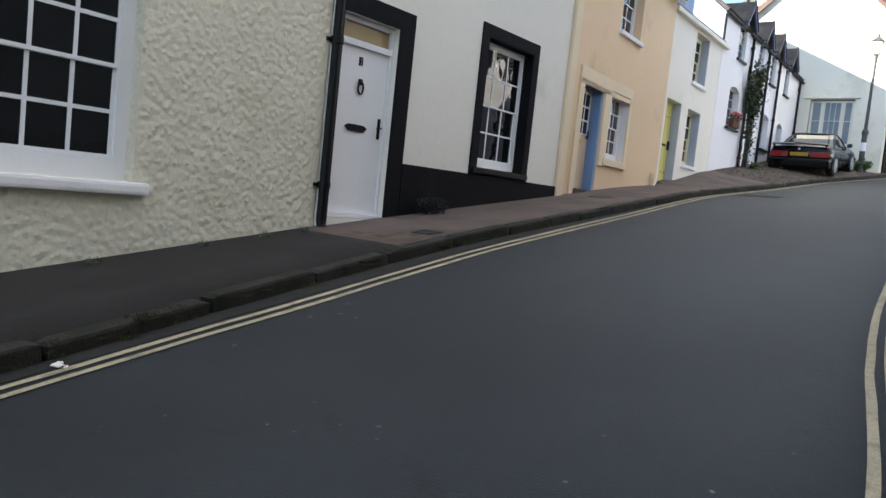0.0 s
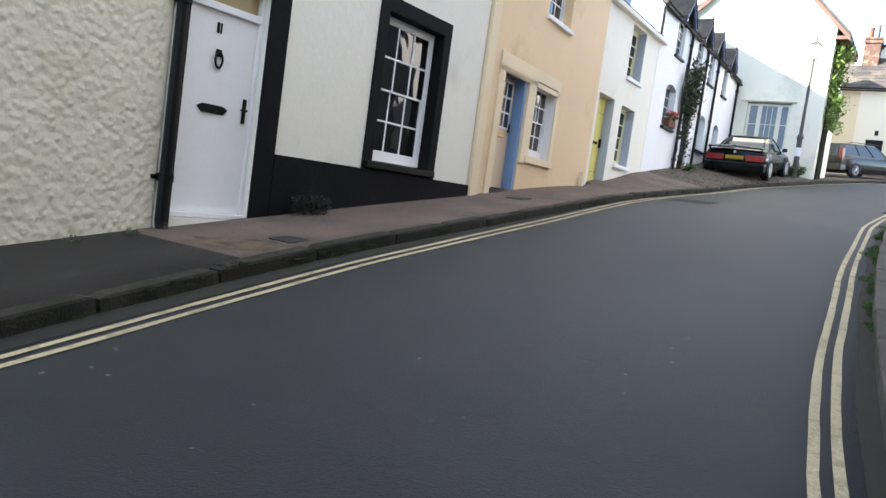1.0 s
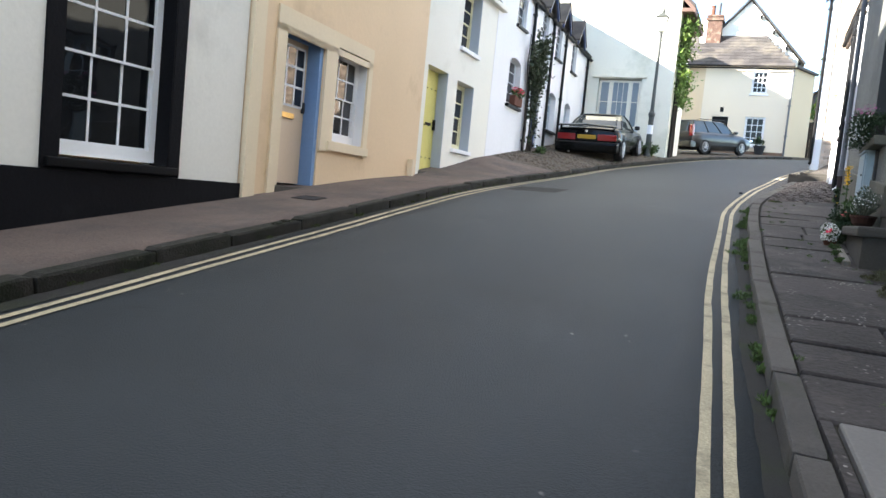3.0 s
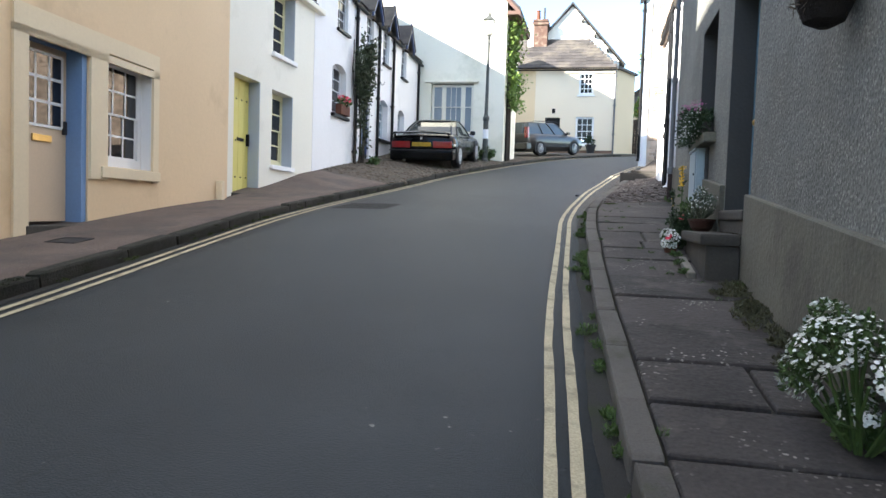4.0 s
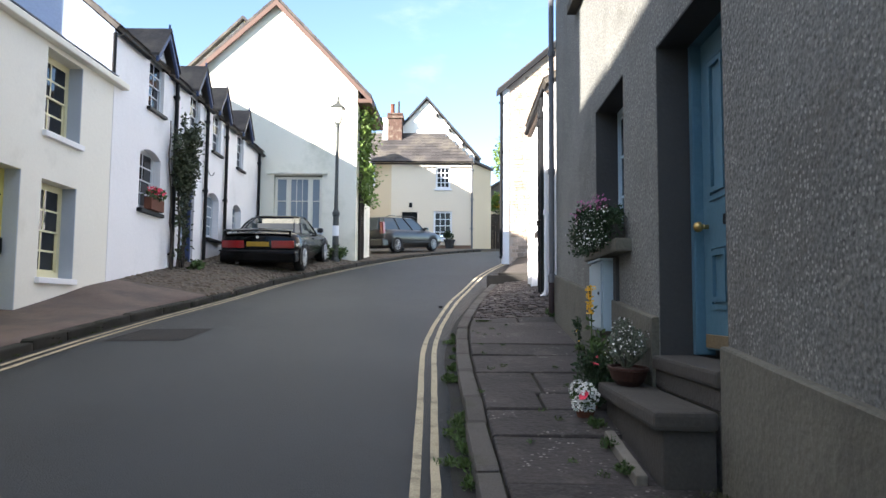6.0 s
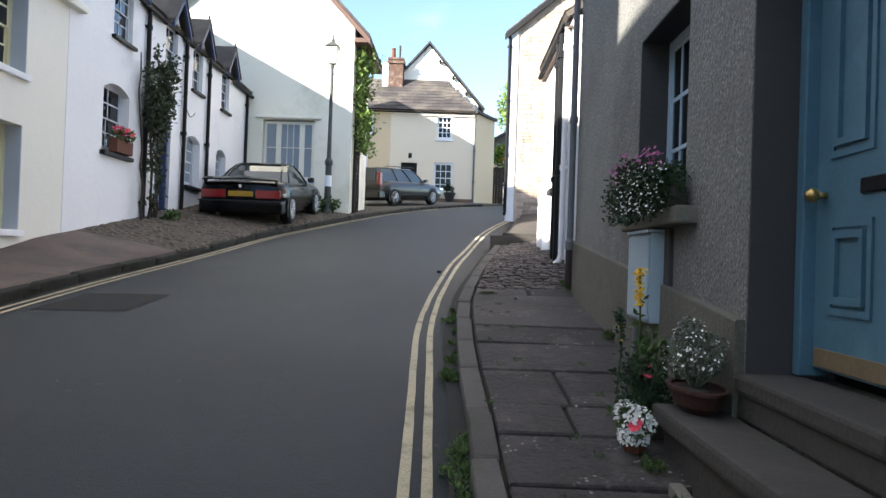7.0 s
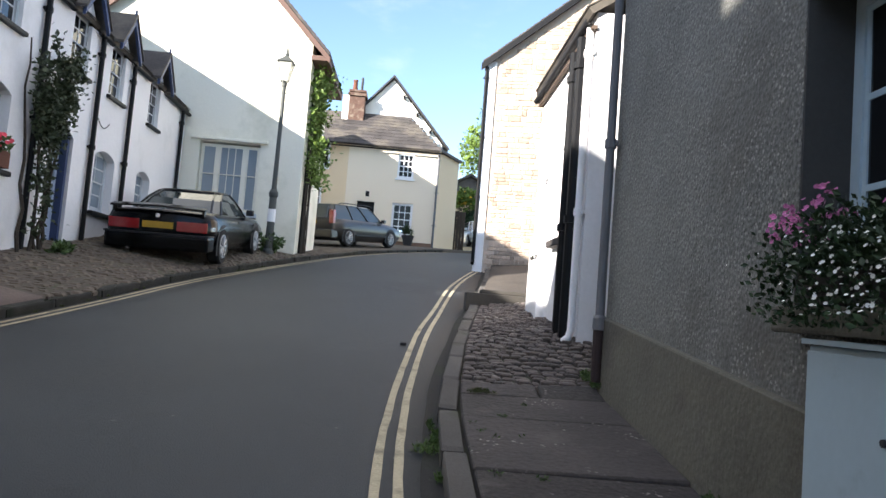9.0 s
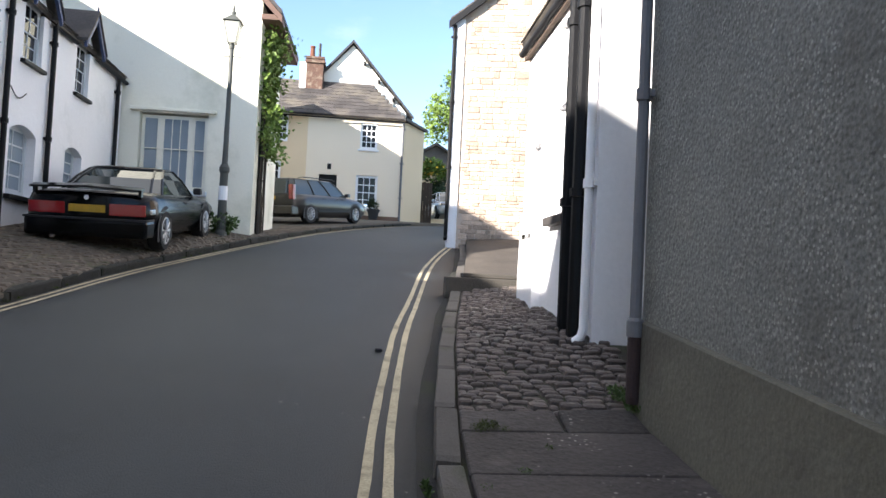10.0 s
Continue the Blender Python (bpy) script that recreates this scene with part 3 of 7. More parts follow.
LEFT_GAP = [(-20, 0.24), (0, 0.22), (1.4, 0.22), (3, 0.29), (5.5, 0.26), (7, 0.24), (9.2, 0.17), (11.8, 0.12), (13.4, 0.12), (15, 0.13), (16.5, 0.15), (18.5, 0.12), (41, 0.12)]


def ll(s):
    return kl(s) + glide(LEFT_GAP, s)


paint_line("yellow_line_1", -20, 41, -0.028, 0.055, ll, "worn pale yellow line along the gutter", seed=1)
paint_line("yellow_line_2", -20, 41, 0.095, 0.055, ll, "worn pale yellow line along the gutter", seed=2)
RIGHT_LINE = [(-60, -0.05), (-3, -0.05), (0, -0.15), (2.8, -0.472), (4.3, -0.70), (5.8, -0.875), (6.9, -0.965), (8.5, -1.085), (9.3, -1.14), (11.4, -1.24), (13.5, -1.325), (14.7, -1.36), (16, -1.34), (17.1, -1.29), (19.1, -1.14), (20.6, -0.965), (23.9, -0.595), (27.2, -0.07), (29.8, 0.45), (33, 1.2), (36, 2.5), (40, 4.9), (43, 7.2)]


def rl(s):
    return glide(RIGHT_LINE, s)


paint_line("yellow_line_3", -20, 41, 0.0, 0.05, lambda s: rl(s) + 0.092 + 0.014 * min(1, max(0, (s - 5) / 3)), "worn pale yellow line beside the stone kerb", seed=3)
paint_line("yellow_line_4", -20, 41, 0.0, 0.05, rl, "worn pale yellow line beside the stone kerb", seed=4)
bm = bmesh.new()
rows = [[bm.verts.new((c, s, road_z(c, s) + 0.005)) for c in (-4.68, -4.25, -3.85)] for s in (14.75, 15.25, 15.75)]
for r0, r1 in zip(rows, rows[1:]):
    for k in range(2):
        bm.faces.new((r0[k], r0[k + 1], r1[k + 1], r1[k]))
tagged(part("road_patch", bm, PATCH, None), "darker square asphalt repair in the road", "road patch", kind="structure")


GUTTER = surface("gutter_grime", (0.021, 0.020, 0.019), 0.9, 0.35, 2.0, 90.0, 0.5, 0.6, 120.0, stain=(0.020, 0.026, 0.011), stain_scale=3.0, stain_at=0.58)


def gutter_strip(name, s0, s1, inner, outer, label, seed):
    """Grimy strip of road along a kerb, its road edge uneven."""
    rnd = random.Random(seed)
    bm = bmesh.new()
    rows = []
    m = int((s1 - s0) / 0.16)
    for i in range(m + 1):
        s = s0 + (s1 - s0) * i / m
        a, b = inner(s), outer(s) + rnd.uniform(-0.006, 0.006) + 0.012 * math.sin(s * 2.1 + seed)
        rows.append([bm.verts.new((x, s, road_z(x, s) + 0.003)) for x in (a, b)])
    for r0, r1 in zip(rows, rows[1:]):
        bm.faces.new((r0[0], r0[1], r1[1], r1[0]))
    return tagged(part(name, bm, GUTTER, None), label, "gutter", kind="structure")


gutter_strip("gutter_left", -20, 36, lambda s: kl(s) - 0.01, lambda s: ll(s) - 0.08, "dark grimy road edge under the mossy kerb", 5)
gutter_strip("gutter_right", -20, 36, lambda s: kr(s) + 0.01, lambda s: kr(s) - 0.10, "dark grimy gutter with moss beside the stone kerb", 6)


# ---- houses ----
def settle(house, zb):
    """Puts a house's own origin at its base."""
    house.location.z = zb
    for ch in house.children:
        ch.location.z -= zb


def plank_door(house, u0, u1, z0, z1, depth, mat, label, planks=0):
    if not planks:
        return part("door", boxed(u0, u1, depth, depth + 0.045, z0, z1, 0.004), mat, house, label)
    door = part("door", boxed(u0, u1, depth + 0.022, depth + 0.045, z0, z1), mat, house, label)
    for k in range(planks):
        a, b = u0 + (u1 - u0) * k / planks, u0 + (u1 - u0) * (k + 1) / planks
        part("plank", boxed(a + 0.003, b - 0.003, depth, depth + 0.021, z0, z1, 0.006), mat, door)
    return door


def gable_roof(house, u0, u1, y0, y1, z_eave, z_ridge, over=0.18, mat=None, seed=3, label="", verge=0.12):
    """Two pitches over a house whose ridge runs along u."""
    ym = (y0 + y1) / 2
    k = (z_ridge - z_eave) / (ym - y0)
    bm = bmesh.new()
    roof_slope(bm, u0 - verge, u1 + verge, y0 - over, z_eave - k * over, ym, z_ridge, seed=seed)
    roof_slope(bm, u0 - verge, u1 + verge, y1 + over, z_eave - k * over, ym, z_ridge, seed=seed + 1)
    r = part("roof", bm, mat or SLATE, house, label)
    rb = bmesh.new()
    n = max(2, int((u1 - u0) / 0.45))
    for i in range(n):
        a, b = u0 - verge + (u1 - u0 + 2 * verge) * i / n, u0 - verge + (u1 - u0 + 2 * verge) * (i + 1) / n
        plate = [(ym - 0.14, z_ridge - 0.05), (ym, z_ridge + 0.10), (ym + 0.14, z_ridge - 0.05), (ym, z_ridge + 0.04)]
        va = [rb.verts.new((a + 0.004, y, z)) for y, z in plate]
        vb = [rb.verts.new((b - 0.004, y, z)) for y, z in plate]
        rb.faces.new(va)
        rb.faces.new(list(reversed(vb)))
        for q in range(4):
            rb.faces.new((va[q], vb[q], vb[(q + 1) % 4], va[(q + 1) % 4]))
    part("ridge", rb, TERRACOTTA if mat is None else mat, r)
    return r


def side_gables(house, u0, u1, y0, y1, zb, z_eave, z_ridge, mat, which=(True, True), thick=0.3):
    """The end walls of a house with a ridge along u."""
    ym = (y0 + y1) / 2
    for on, a, b in ((which[0], u0, u0 + thick), (which[1], u1 - thick, u1)):
        if not on:
            continue
        bm = bmesh.new()
        prof = [(y0, zb), (y1, zb), (y1, z_eave), (ym, z_ridge), (y0, z_eave)]
        va = [bm.verts.new((a, y, z)) for y, z in prof]
        vb = [bm.verts.new((b, y, z)) for y, z in prof]
        bm.faces.new(va)
        bm.faces.new(list(reversed(vb)))
        for q in range(5):
            bm.faces.new((va[q], vb[q], vb[(q + 1) % 5], va[(q + 1) % 5]))
        part("gable_wall", bm, mat, house)


def back_wall(house, u0, u1, y, zb, z1, mat):
    part("rear_wall", boxed(u0, u1, y - 0.3, y, zb, z1), mat, house)


DEPTH = 6.2
# cream roughcast house
house = thing("house", pose(-5.9, 0, 0, 0, 0, 92.3), "cream roughcast cottage with a white sash window and black downpipe", "house")
part("front_wall", wall_mesh(-9.0, 4.93, -2.2, 6.3, 0.35, [(1.14, 2.80, 1.13, 2.95)]), CREAM_ROUGH, house)
sash_window(house, 1.14, 2.80, 1.13, 2.95, 0.13, 4, 4, WHITE_WOOD, fr=0.115, bar=0.034, label="white painted sash window with small panes", meet=2.07)
part("window_sill", boxed(1.02, 2.92, -0.09, 0.14, 1.02, 1.126, 0.03), LIMEWASH, house, "chipped white stone sill")
side_gables(house, -9.0, 4.93, 0.35, DEPTH, -2.2, 6.3, 9.3, CREAM_ROUGH)
back_wall(house, -8.7, 4.63, DEPTH, -2.2, 6.3, CREAM_ROUGH)
gable_roof(house, -9.0, 4.93, 0, DEPTH, 6.3, 9.3, seed=5)
downpipe(house, 4.985, -0.055, 0.74, 6.2, BLACK, 0.055)
gutter(house, -9.0, 4.9, -0.14, 6.2, BLACK)
settle(house, 0.0)

# white house with black trim
house = thing("house", pose(-6.05, 0, 0, 0, 0, 90), "off-white rendered cottage with black plinth and window surrounds", "house")
part("front_wall", wall_mesh(4.95, 9.93, 0.3, 6.3, 0.35, [(5.05, 5.95, 0.92, 3.16), (7.72, 8.90, 1.72, 3.50)]), WHITE_SMOOTH, house)
bm = wall_mesh(4.96, 6.20, 0.5, 3.38, 0.024, [(5.05, 5.95, 0.5, 3.16)])
for v in bm.verts:
    v.co.y -= 0.024
part("door_surround", bm, BLACK_MATT, house, "black painted door surround")
bm = wall_mesh(7.57, 9.04, 1.62, 3.66, 0.024, [(7.72, 8.90, 1.72, 3.50)])
for v in bm.verts:
    v.co.y -= 0.024
part("window_surround", bm, BLACK_MATT, house, "black painted window surround")
bm = boxed(6.202, 9.94, -0.03, 0.001, 0.5, 1.618)
part("plinth", bm, BLACK_MATT, house, "black painted plinth")
part("window_ledge", boxed(7.60, 9.0, -0.07, 0.10, 1.64, 1.715, 0.008), BLACK, house, "black window ledge")
for a, b in ((7.7205, 7.735), (8.885, 8.8995)):
    part("window_reveal", boxed(a, b, -0.02, 0.20, 1.722, 3.498), BLACK_MATT, house, "black reveal")
part("window_head", boxed(7.736, 8.884, -0.02, 0.20, 3.485, 3.4985), BLACK_MATT, house, "black reveal")
sash_window(house, 7.74, 8.88, 1.74, 3.48, 0.14, 3, 4, WHITE_WOOD, fr=0.07, bar=0.024, label="white sash window in a black surround")
door = plank_door(house, 5.10, 5.91, 0.97, 2.84, 0.10, WHITE_WOOD, "plain white front door with black ironmongery")
part("letter_plate", plate_uz(bmesh.new(), [(5.30, 1.955), (5.355, 1.985), (5.59, 1.985), (5.645, 1.955), (5.59, 1.905), (5.355, 1.905)], 0.085, 0.105), BLACK, door, "black letter plate")
bm = tube(bmesh.new(), [(5.48 + 0.04 * math.sin(a), 0.08, 2.40 + 0.07 * math.cos(a)) for a in [k * math.pi / 8 for k in range(17)]], 0.012, 6)
box(bm, 5.45, 5.51, 0.08, 0.105, 2.43, 2.50, 0.012)
part("door_knocker", bm, BLACK, door, "black iron door knocker")
bm = boxed(5.825, 5.865, 0.085, 0.105, 1.86, 2.10, 0.006)
tube(bm, [(5.845, 0.10, 1.99), (5.845, 0.05, 1.99), (5.77, 0.045, 1.985)], 0.011, 8)
part("door_handle", bm, BLACK, door, "black lever handle")
bm = box(boxed(5.435, 5.462, 0.092, 0.102, 2.645, 2.74), 5.475, 5.490, 0.092, 0.102, 2.645, 2.74)
part("number_bars", bm, BLACK, door, "two dark plain bars")
bm = bmesh.new()
box(bm, 5.052, 5.10, 0.07, 0.16, 0.93, 3.15, 0.006)
box(bm, 5.91, 5.948, 0.07, 0.16, 0.93, 3.15, 0.006)
box(bm, 5.10, 5.91, 0.06, 0.16, 2.84, 2.91, 0.008)
box(bm, 5.10, 5.91, 0.07, 0.16, 3.10, 3.15, 0.006)
box(bm, 5.052, 5.948, 0.02, 0.20, 0.925, 0.968, 0.006)
part("door_frame", bm, WHITE_WOOD, house, "white door frame")
part("fanlight", boxed(5.102, 5.908, 0.12, 0.126, 2.912, 3.098), glass_mat("amber_fanlight", (0.30, 0.22, 0.10), 0.1), house, "fanlight with a warm room behind")
back_wall(house, 5.0, 9.9, DEPTH, 0.3, 6.3, WHITE_SMOOTH)
gable_roof(house, 4.95, 9.93, 0, DEPTH, 6.3, 9.3, seed=7, verge=-0.01)
# unseen stack, added and sized from the shadow band on the grey wall
part("chimney_stack", boxed(6.55, 8.05, 2.75, 3.45, 8.5, 11.3, 0.02), BRICK, house, "unseen broad brick chimney, added for its shadow on the grey wall")
gutter(house, 4.95, 9.93, -0.14, 6.2, BLACK)
settle(house, 0.8)

# buff house
house = thing("house", pose(-6.05, 9.95, 0, 0, 0, 94.05), "buff rendered cottage with pale stone surrounds and blue door frame", "house")
part("front_wall", wall_mesh(0.0, 5.0, 0.9, 6.02, 0.35, [(0.70, 1.62, 1.60, 3.48), (1.93, 2.85, 2.27, 3.50), (2.02, 3.06, 4.62, 5.85)]), BUFF, house)
bm = wall_mesh(0.50, 2.98, 3.48, 3.68, 0.03, [(1.935, 2.845, 3.40, 3.50)])
for v in bm.verts:
    v.co.y -= 0.03
part("lintel_band", bm, PALE_BUFF, house, "pale stone lintel band")
for a, b, lo, hi in ((0.50, 0.695, 1.35, 3.478), (1.625, 1.925, 2.12, 3.478), (2.855, 2.98, 2.12, 3.478)):
    part("stone_jamb", boxed(a, b, -0.03, 0.002, lo, hi), PALE_BUFF, house)
part("corner_pilaster", boxed(0.0, 0.22, -0.06, 0.002, 0.9, 6.25, 0.01), PALE_BUFF, house, "pale corner strip")
part("stone_sill", boxed(1.80, 2.99, -0.055, 0.10, 2.14, 2.262, 0.01), PALE_BUFF, house, "pale stone sill")
door = plank_door(house, 0.78, 1.54, 1.66, 3.42, 0.20, BUFF_WOOD, "buff painted half-glazed door")
bm = bmesh.new()
for k in range(4):
    x = 0.86 + 0.60 * k / 3
    box(bm, x - 0.014, x + 0.014, 0.185, 0.20, 2.62, 3.34)
    z = 2.62 + 0.72 * k / 3
    box(bm, 0.86, 1.46, 0.187, 0.20, z - 0.014, z + 0.014)
part("glazing_grid", bm, WHITE_WOOD, door)
for i in range(3):
    for j in range(3):
        part("pane", boxed(0.876 + 0.2 * i, 1.044 + 0.2 * i, 0.190, 0.196, 2.636 + 0.24 * j, 2.842 + 0.24 * j), GLASS, door)
part("letter_plate", boxed(1.02, 1.30, 0.183, 0.20, 2.46, 2.53, 0.006), BRASS, door, "brass letter plate")
part("lock", boxed(1.47, 1.52, 0.17, 0.20, 2.56, 2.70, 0.008), CAST_IRON, door)
bm = bmesh.new()
box(bm, 0.702, 0.78, 0.15, 0.26, 1.62, 3.478, 0.005)
box(bm, 1.54, 1.618, 0.02, 0.26, 1.60, 3.478, 0.005)
box(bm, 0.78, 1.54, 0.15, 0.26, 3.42, 3.478, 0.005)
part("door_frame", bm, BLUE_WOOD, house, "mid blue door frame")
part("door_step", boxed(0.66, 1.66, -0.04, 0.30, 1.35, 1.63, 0.012), STEP_STONE, house, "worn stone doorstep")
sash_window(house, 1.935, 2.845, 2.27, 3.495, 0.13, 3, 4, WHITE_WOOD, fr=0.075, bar=0.022, label="white sash window")
sash_window(house, 2.025, 3.055, 4.62, 5.845, 0.16, 3, 4, WHITE_WOOD, fr=0.065, bar=0.022, sill=0.06, sill_mat=LIMEWASH, label="white upper sash window")
part("white_reveal", boxed(2.846, 2.8485, 0.0, 0.13, 2.275, 3.495), WHITE_WOOD, house)
part("pipe_stub", boxed(4.62, 4.72, -0.10, 0.0, 1.9, 2.24, 0.012), PALE_BUFF, house, "buff boxed pipe end")
back_wall(house, 0.0, 5.0, DEPTH, 0.9, 6.02, BUFF)
gable_roof(house, 0.0, 5.0, 0, DEPTH, 6.02, 7.85, seed=9, verge=-0.01)
gutter(house, 0.0, 5.0, -0.14, 5.93, LIMEWASH)
settle(house, 1.5)

# ivory house with the yellow door
house = thing("house", pose(-6.5, 15.6, 0, 0, 0, 91.2), "ivory rendered cottage with a yellow plank door and deep-set windows", "house")
part("front_wall", wall_mesh(-0.64, 3.0, 1.6, 5.85, 0.35, [(-0.33, 0.60, 2.06, 3.96), (1.07, 1.99, 2.62, 3.93), (1.07, 2.02, 4.58, 5.72)]), IVORY, house)
door = plank_door(house, -0.33, 0.60, 2.09, 3.955, 0.20, YELLOW_WOOD, "yellow plank door with black studs and latch", 5)
for z in (2.35, 2.95, 3.62):
    for k in range(5):
        x = -0.24 + 0.186 * k
        part("door_stud", tube(bmesh.new(), [(x, 0.202, z), (x, 0.190, z)], 0.014, 8), BLACK, door)
part("latch", boxed(0.18, 0.40, 0.18, 0.205, 2.95, 3.0, 0.006), BLACK, door, "black latch plate")
part("door_handle", boxed(0.50, 0.54, 0.15, 0.205, 2.88, 3.08, 0.008), BLACK, door)
part("door_step", boxed(-0.36, 0.63, -0.02, 0.30, 1.7, 2.085, 0.012), STEP_STONE, house)
for a, b, lo, hi in ((0.584, 0.598, 2.10, 3.955), (1.976, 1.989, 2.625, 3.925), (2.006, 2.019, 4.585, 5.715)):
    part("painted_reveal", boxed(a, b, 0.004, 0.20, lo, hi), PLASTER_REVEAL, house, "grey-blue painted reveal")
CREAM_WOOD = surface("cream_gloss_wood", (0.72, 0.68, 0.45), 0.45, 0.06, 2.0, 50.0, 0.04, 0.08, 30.0)
sash_window(house, 1.075, 1.975, 2.62, 3.925, 0.20, 2, 4, CREAM_WOOD, fr=0.06, bar=0.028, sill=0.05, sill_mat=LIMEWASH, label="cream painted sash window")
sash_window(house, 1.075, 2.005, 4.58, 5.715, 0.20, 2, 4, CREAM_WOOD, fr=0.06, bar=0.028, sill=0.05, sill_mat=LIMEWASH, label="cream painted sash window")
# unseen block, added to shade the cottage gable end and stone house
part("rear_range", boxed(-0.60, 2.92, 4.95, 7.2, 5.6, 11.08), IVORY, house, "unseen block added behind the roof to throw shade")
part("eaves_board", boxed(-0.64, 3.30, -0.13, 0.0, 5.78, 5.88, 0.02), IVORY, house, "ivory boxed eaves")
back_wall(house, -0.64, 3.0, DEPTH, 1.6, 5.85, IVORY)
# roof slate lightened and blued to imitate the sky's reflection
gable_roof(house, -0.64, 2.98, 0, DEPTH, 5.86, 7.05, over=0.06, seed=11, mat=surface("skylit_roof_slate", (0.15, 0.165, 0.20), 0.5, 0.15, 1.0, 30.0, 0.12, 0.3, 25.0, island=0.2), verge=-0.01)
settle(house, 2.1)

# row of limewashed cottages
house = thing("cottage_row", pose(-6.6, 20.3, 0, 0, 0, 91.5), "white limewashed cottage row with dormers, arched windows and black downpipes", "house")
E_OPEN = [(-0.60, 0.34, 3.95, 5.07), (1.50, 2.25, 2.90, 4.92), (3.10, 3.98, 3.78, 4.86), (5.12, 5.90, 3.95, 4.86)]
E_UP = [(-0.34, 0.36), (1.82, 2.44), (3.34, 3.98), (5.36, 5.98)]
part("front_wall", wall_mesh(-1.70, 7.86, 2.1, 6.68, 0.35, E_OPEN + [(a, b, 5.82, 6.68) for a, b in E_UP]), LIMEWASH, house)
for a, b, lo, hi in E_OPEN:
    part("arch_head", arch_filler(a, b, hi - 0.13, hi, 0.0, 0.16), LIMEWASH, house)
for i in (0, 2, 3):
    a, b, lo, hi = E_OPEN[i]
    w = sash_window(house, a, b, lo, hi, 0.14, 2, 4, GREY_WOOD, BAY_GLASS if i else GLASS, fr=0.06, bar=0.025, label="small grey-white casement window under an arch")
    part("window_sill", boxed(a - 0.06, b + 0.06, -0.09, 0.14, lo - 0.07, lo - 0.002, 0.012), BLACK, w, "dark sill")
a, b, lo, hi = E_OPEN[1]
door = plank_door(house, a + 0.07, b - 0.07, lo + 0.05, hi, 0.16, surface("grey_blue_door", (0.32, 0.38, 0.50), 0.5, 0.1, 2.0, 40.0, 0.05, 0.1, 30.0), "grey-blue glazed cottage door")
for i in range(2):
    for j in range(3):
        part("pane", boxed(a + 0.15 + 0.24 * i, a + 0.35 + 0.24 * i, 0.150, 0.158, lo + 0.85 + 0.33 * j, lo + 1.13 + 0.33 * j), BAY_GLASS, door)
bm = box(boxed(a + 0.002, a + 0.07, 0.05, 0.22, lo + 0.02, hi, 0.005), b - 0.07, b - 0.002, 0.05, 0.22, lo + 0.02, hi, 0.005)
part("door_frame", bm, DARK_BLUE, house, "dark blue door frame")
part("door_step", boxed(a - 0.04, b + 0.04, -0.05, 0.3, 2.6, lo + 0.045, 0.01), STEP_STONE, house)
for i, (a, b) in enumerate(E_UP):
    m = (a + b) / 2
    w = sash_window(house, a, b, 5.82, 6.76, 0.06, 2, 4, GREY_WOOD, GLASS, fr=0.05, bar=0.022, label="small dormer window with blue-grey frame")
    part("window_sill", boxed(a - 0.07, b + 0.07, -0.07, 0.06, 5.76, 5.818, 0.008), BLACK, w, "dark sill")
    bm = plate_uz(bmesh.new(), [(a - 0.06, 6.762), (b + 0.06, 6.762), (m, 7.20)], -0.03, 0.12)
    d = part("dormer_gable", bm, WHITE_WOOD, house)
    bm = bmesh.new()
    for sgn in (-1, 1):
        hw = (b - a) / 2 + 0.16
        plate_uz(bm, [(m, 7.33), (m + sgn * hw, 6.70), (m + sgn * hw, 6.60), (m, 7.21)] if sgn > 0 else [(m, 7.33), (m, 7.21), (m - hw, 6.60), (m - hw, 6.70)], -0.22, -0.17)
    part("bargeboard", bm, DARK_BLUE, d, "dark blue bargeboards")
    bm = bmesh.new()
    hw = (b - a) / 2 + 0.18
    ridge = [(m - hw - 0.02, 6.70), (m - hw * 0.5, 7.03), (m, 7.35), (m + hw * 0.5, 7.03), (m + hw + 0.02, 6.70)]
    plate_uz(bm, ridge + [(x, z + 0.05) for x, z in reversed(ridge)], -0.24, 0.95)
    part("dormer_roof", bm, SLATE, d, "slate dormer roof")
    part("dormer_cheek", boxed(a - 0.02, a + 0.03, 0.06, 0.75, 6.3, 6.78), SLATE, d)
    part("dormer_cheek", boxed(b - 0.03, b + 0.02, 0.06, 0.75, 6.3, 6.78), SLATE, d)
    bm = tube(bmesh.new(), [(m, -0.20, 7.36), (m, -0.20, 7.47)], 0.02, 6)
    part("finial", bm, DARK_BLUE, d)
bm = bmesh.new()
prof = [(0.01, 5.3), (6.19, 5.3), (6.19, 6.70), (3.1, 9.33), (0.01, 6.70)]
va = [bm.verts.new((-1.75, y, z)) for y, z in prof]
vb = [bm.verts.new((-1.702, y, z)) for y, z in prof]
bm.faces.new(va)
bm.faces.new(list(reversed(vb)))
for q in range(5):
    bm.faces.new((va[q], vb[q], vb[(q + 1) % 5], va[(q + 1) % 5]))
# slate cladding whose blue is skylight put into the colour
part("gable_cladding", bm, SKYLIT_SLATE, house, "slate-hung gable end with blue skylit shade put into its colour")
part("corner_pipe", tube(bmesh.new(), [(-1.79, -0.02, 5.9), (-1.79, -0.02, 6.62)], 0.035, 8), BLACK, house)
side_gables(house, -1.70, 7.86, 0.35, DEPTH, 2.1, 6.7, 9.35, LIMEWASH)
back_wall(house, -1.4, 7.5, DEPTH, 2.1, 6.7, LIMEWASH)
gable_roof(house, -1.70, 7.86, 0, DEPTH, 6.72, 9.35, over=0.02, seed=15, verge=0.06, label="steep grey slate roof")
gutter(house, -1.7, -0.55, -0.07, 6.66, BLACK)
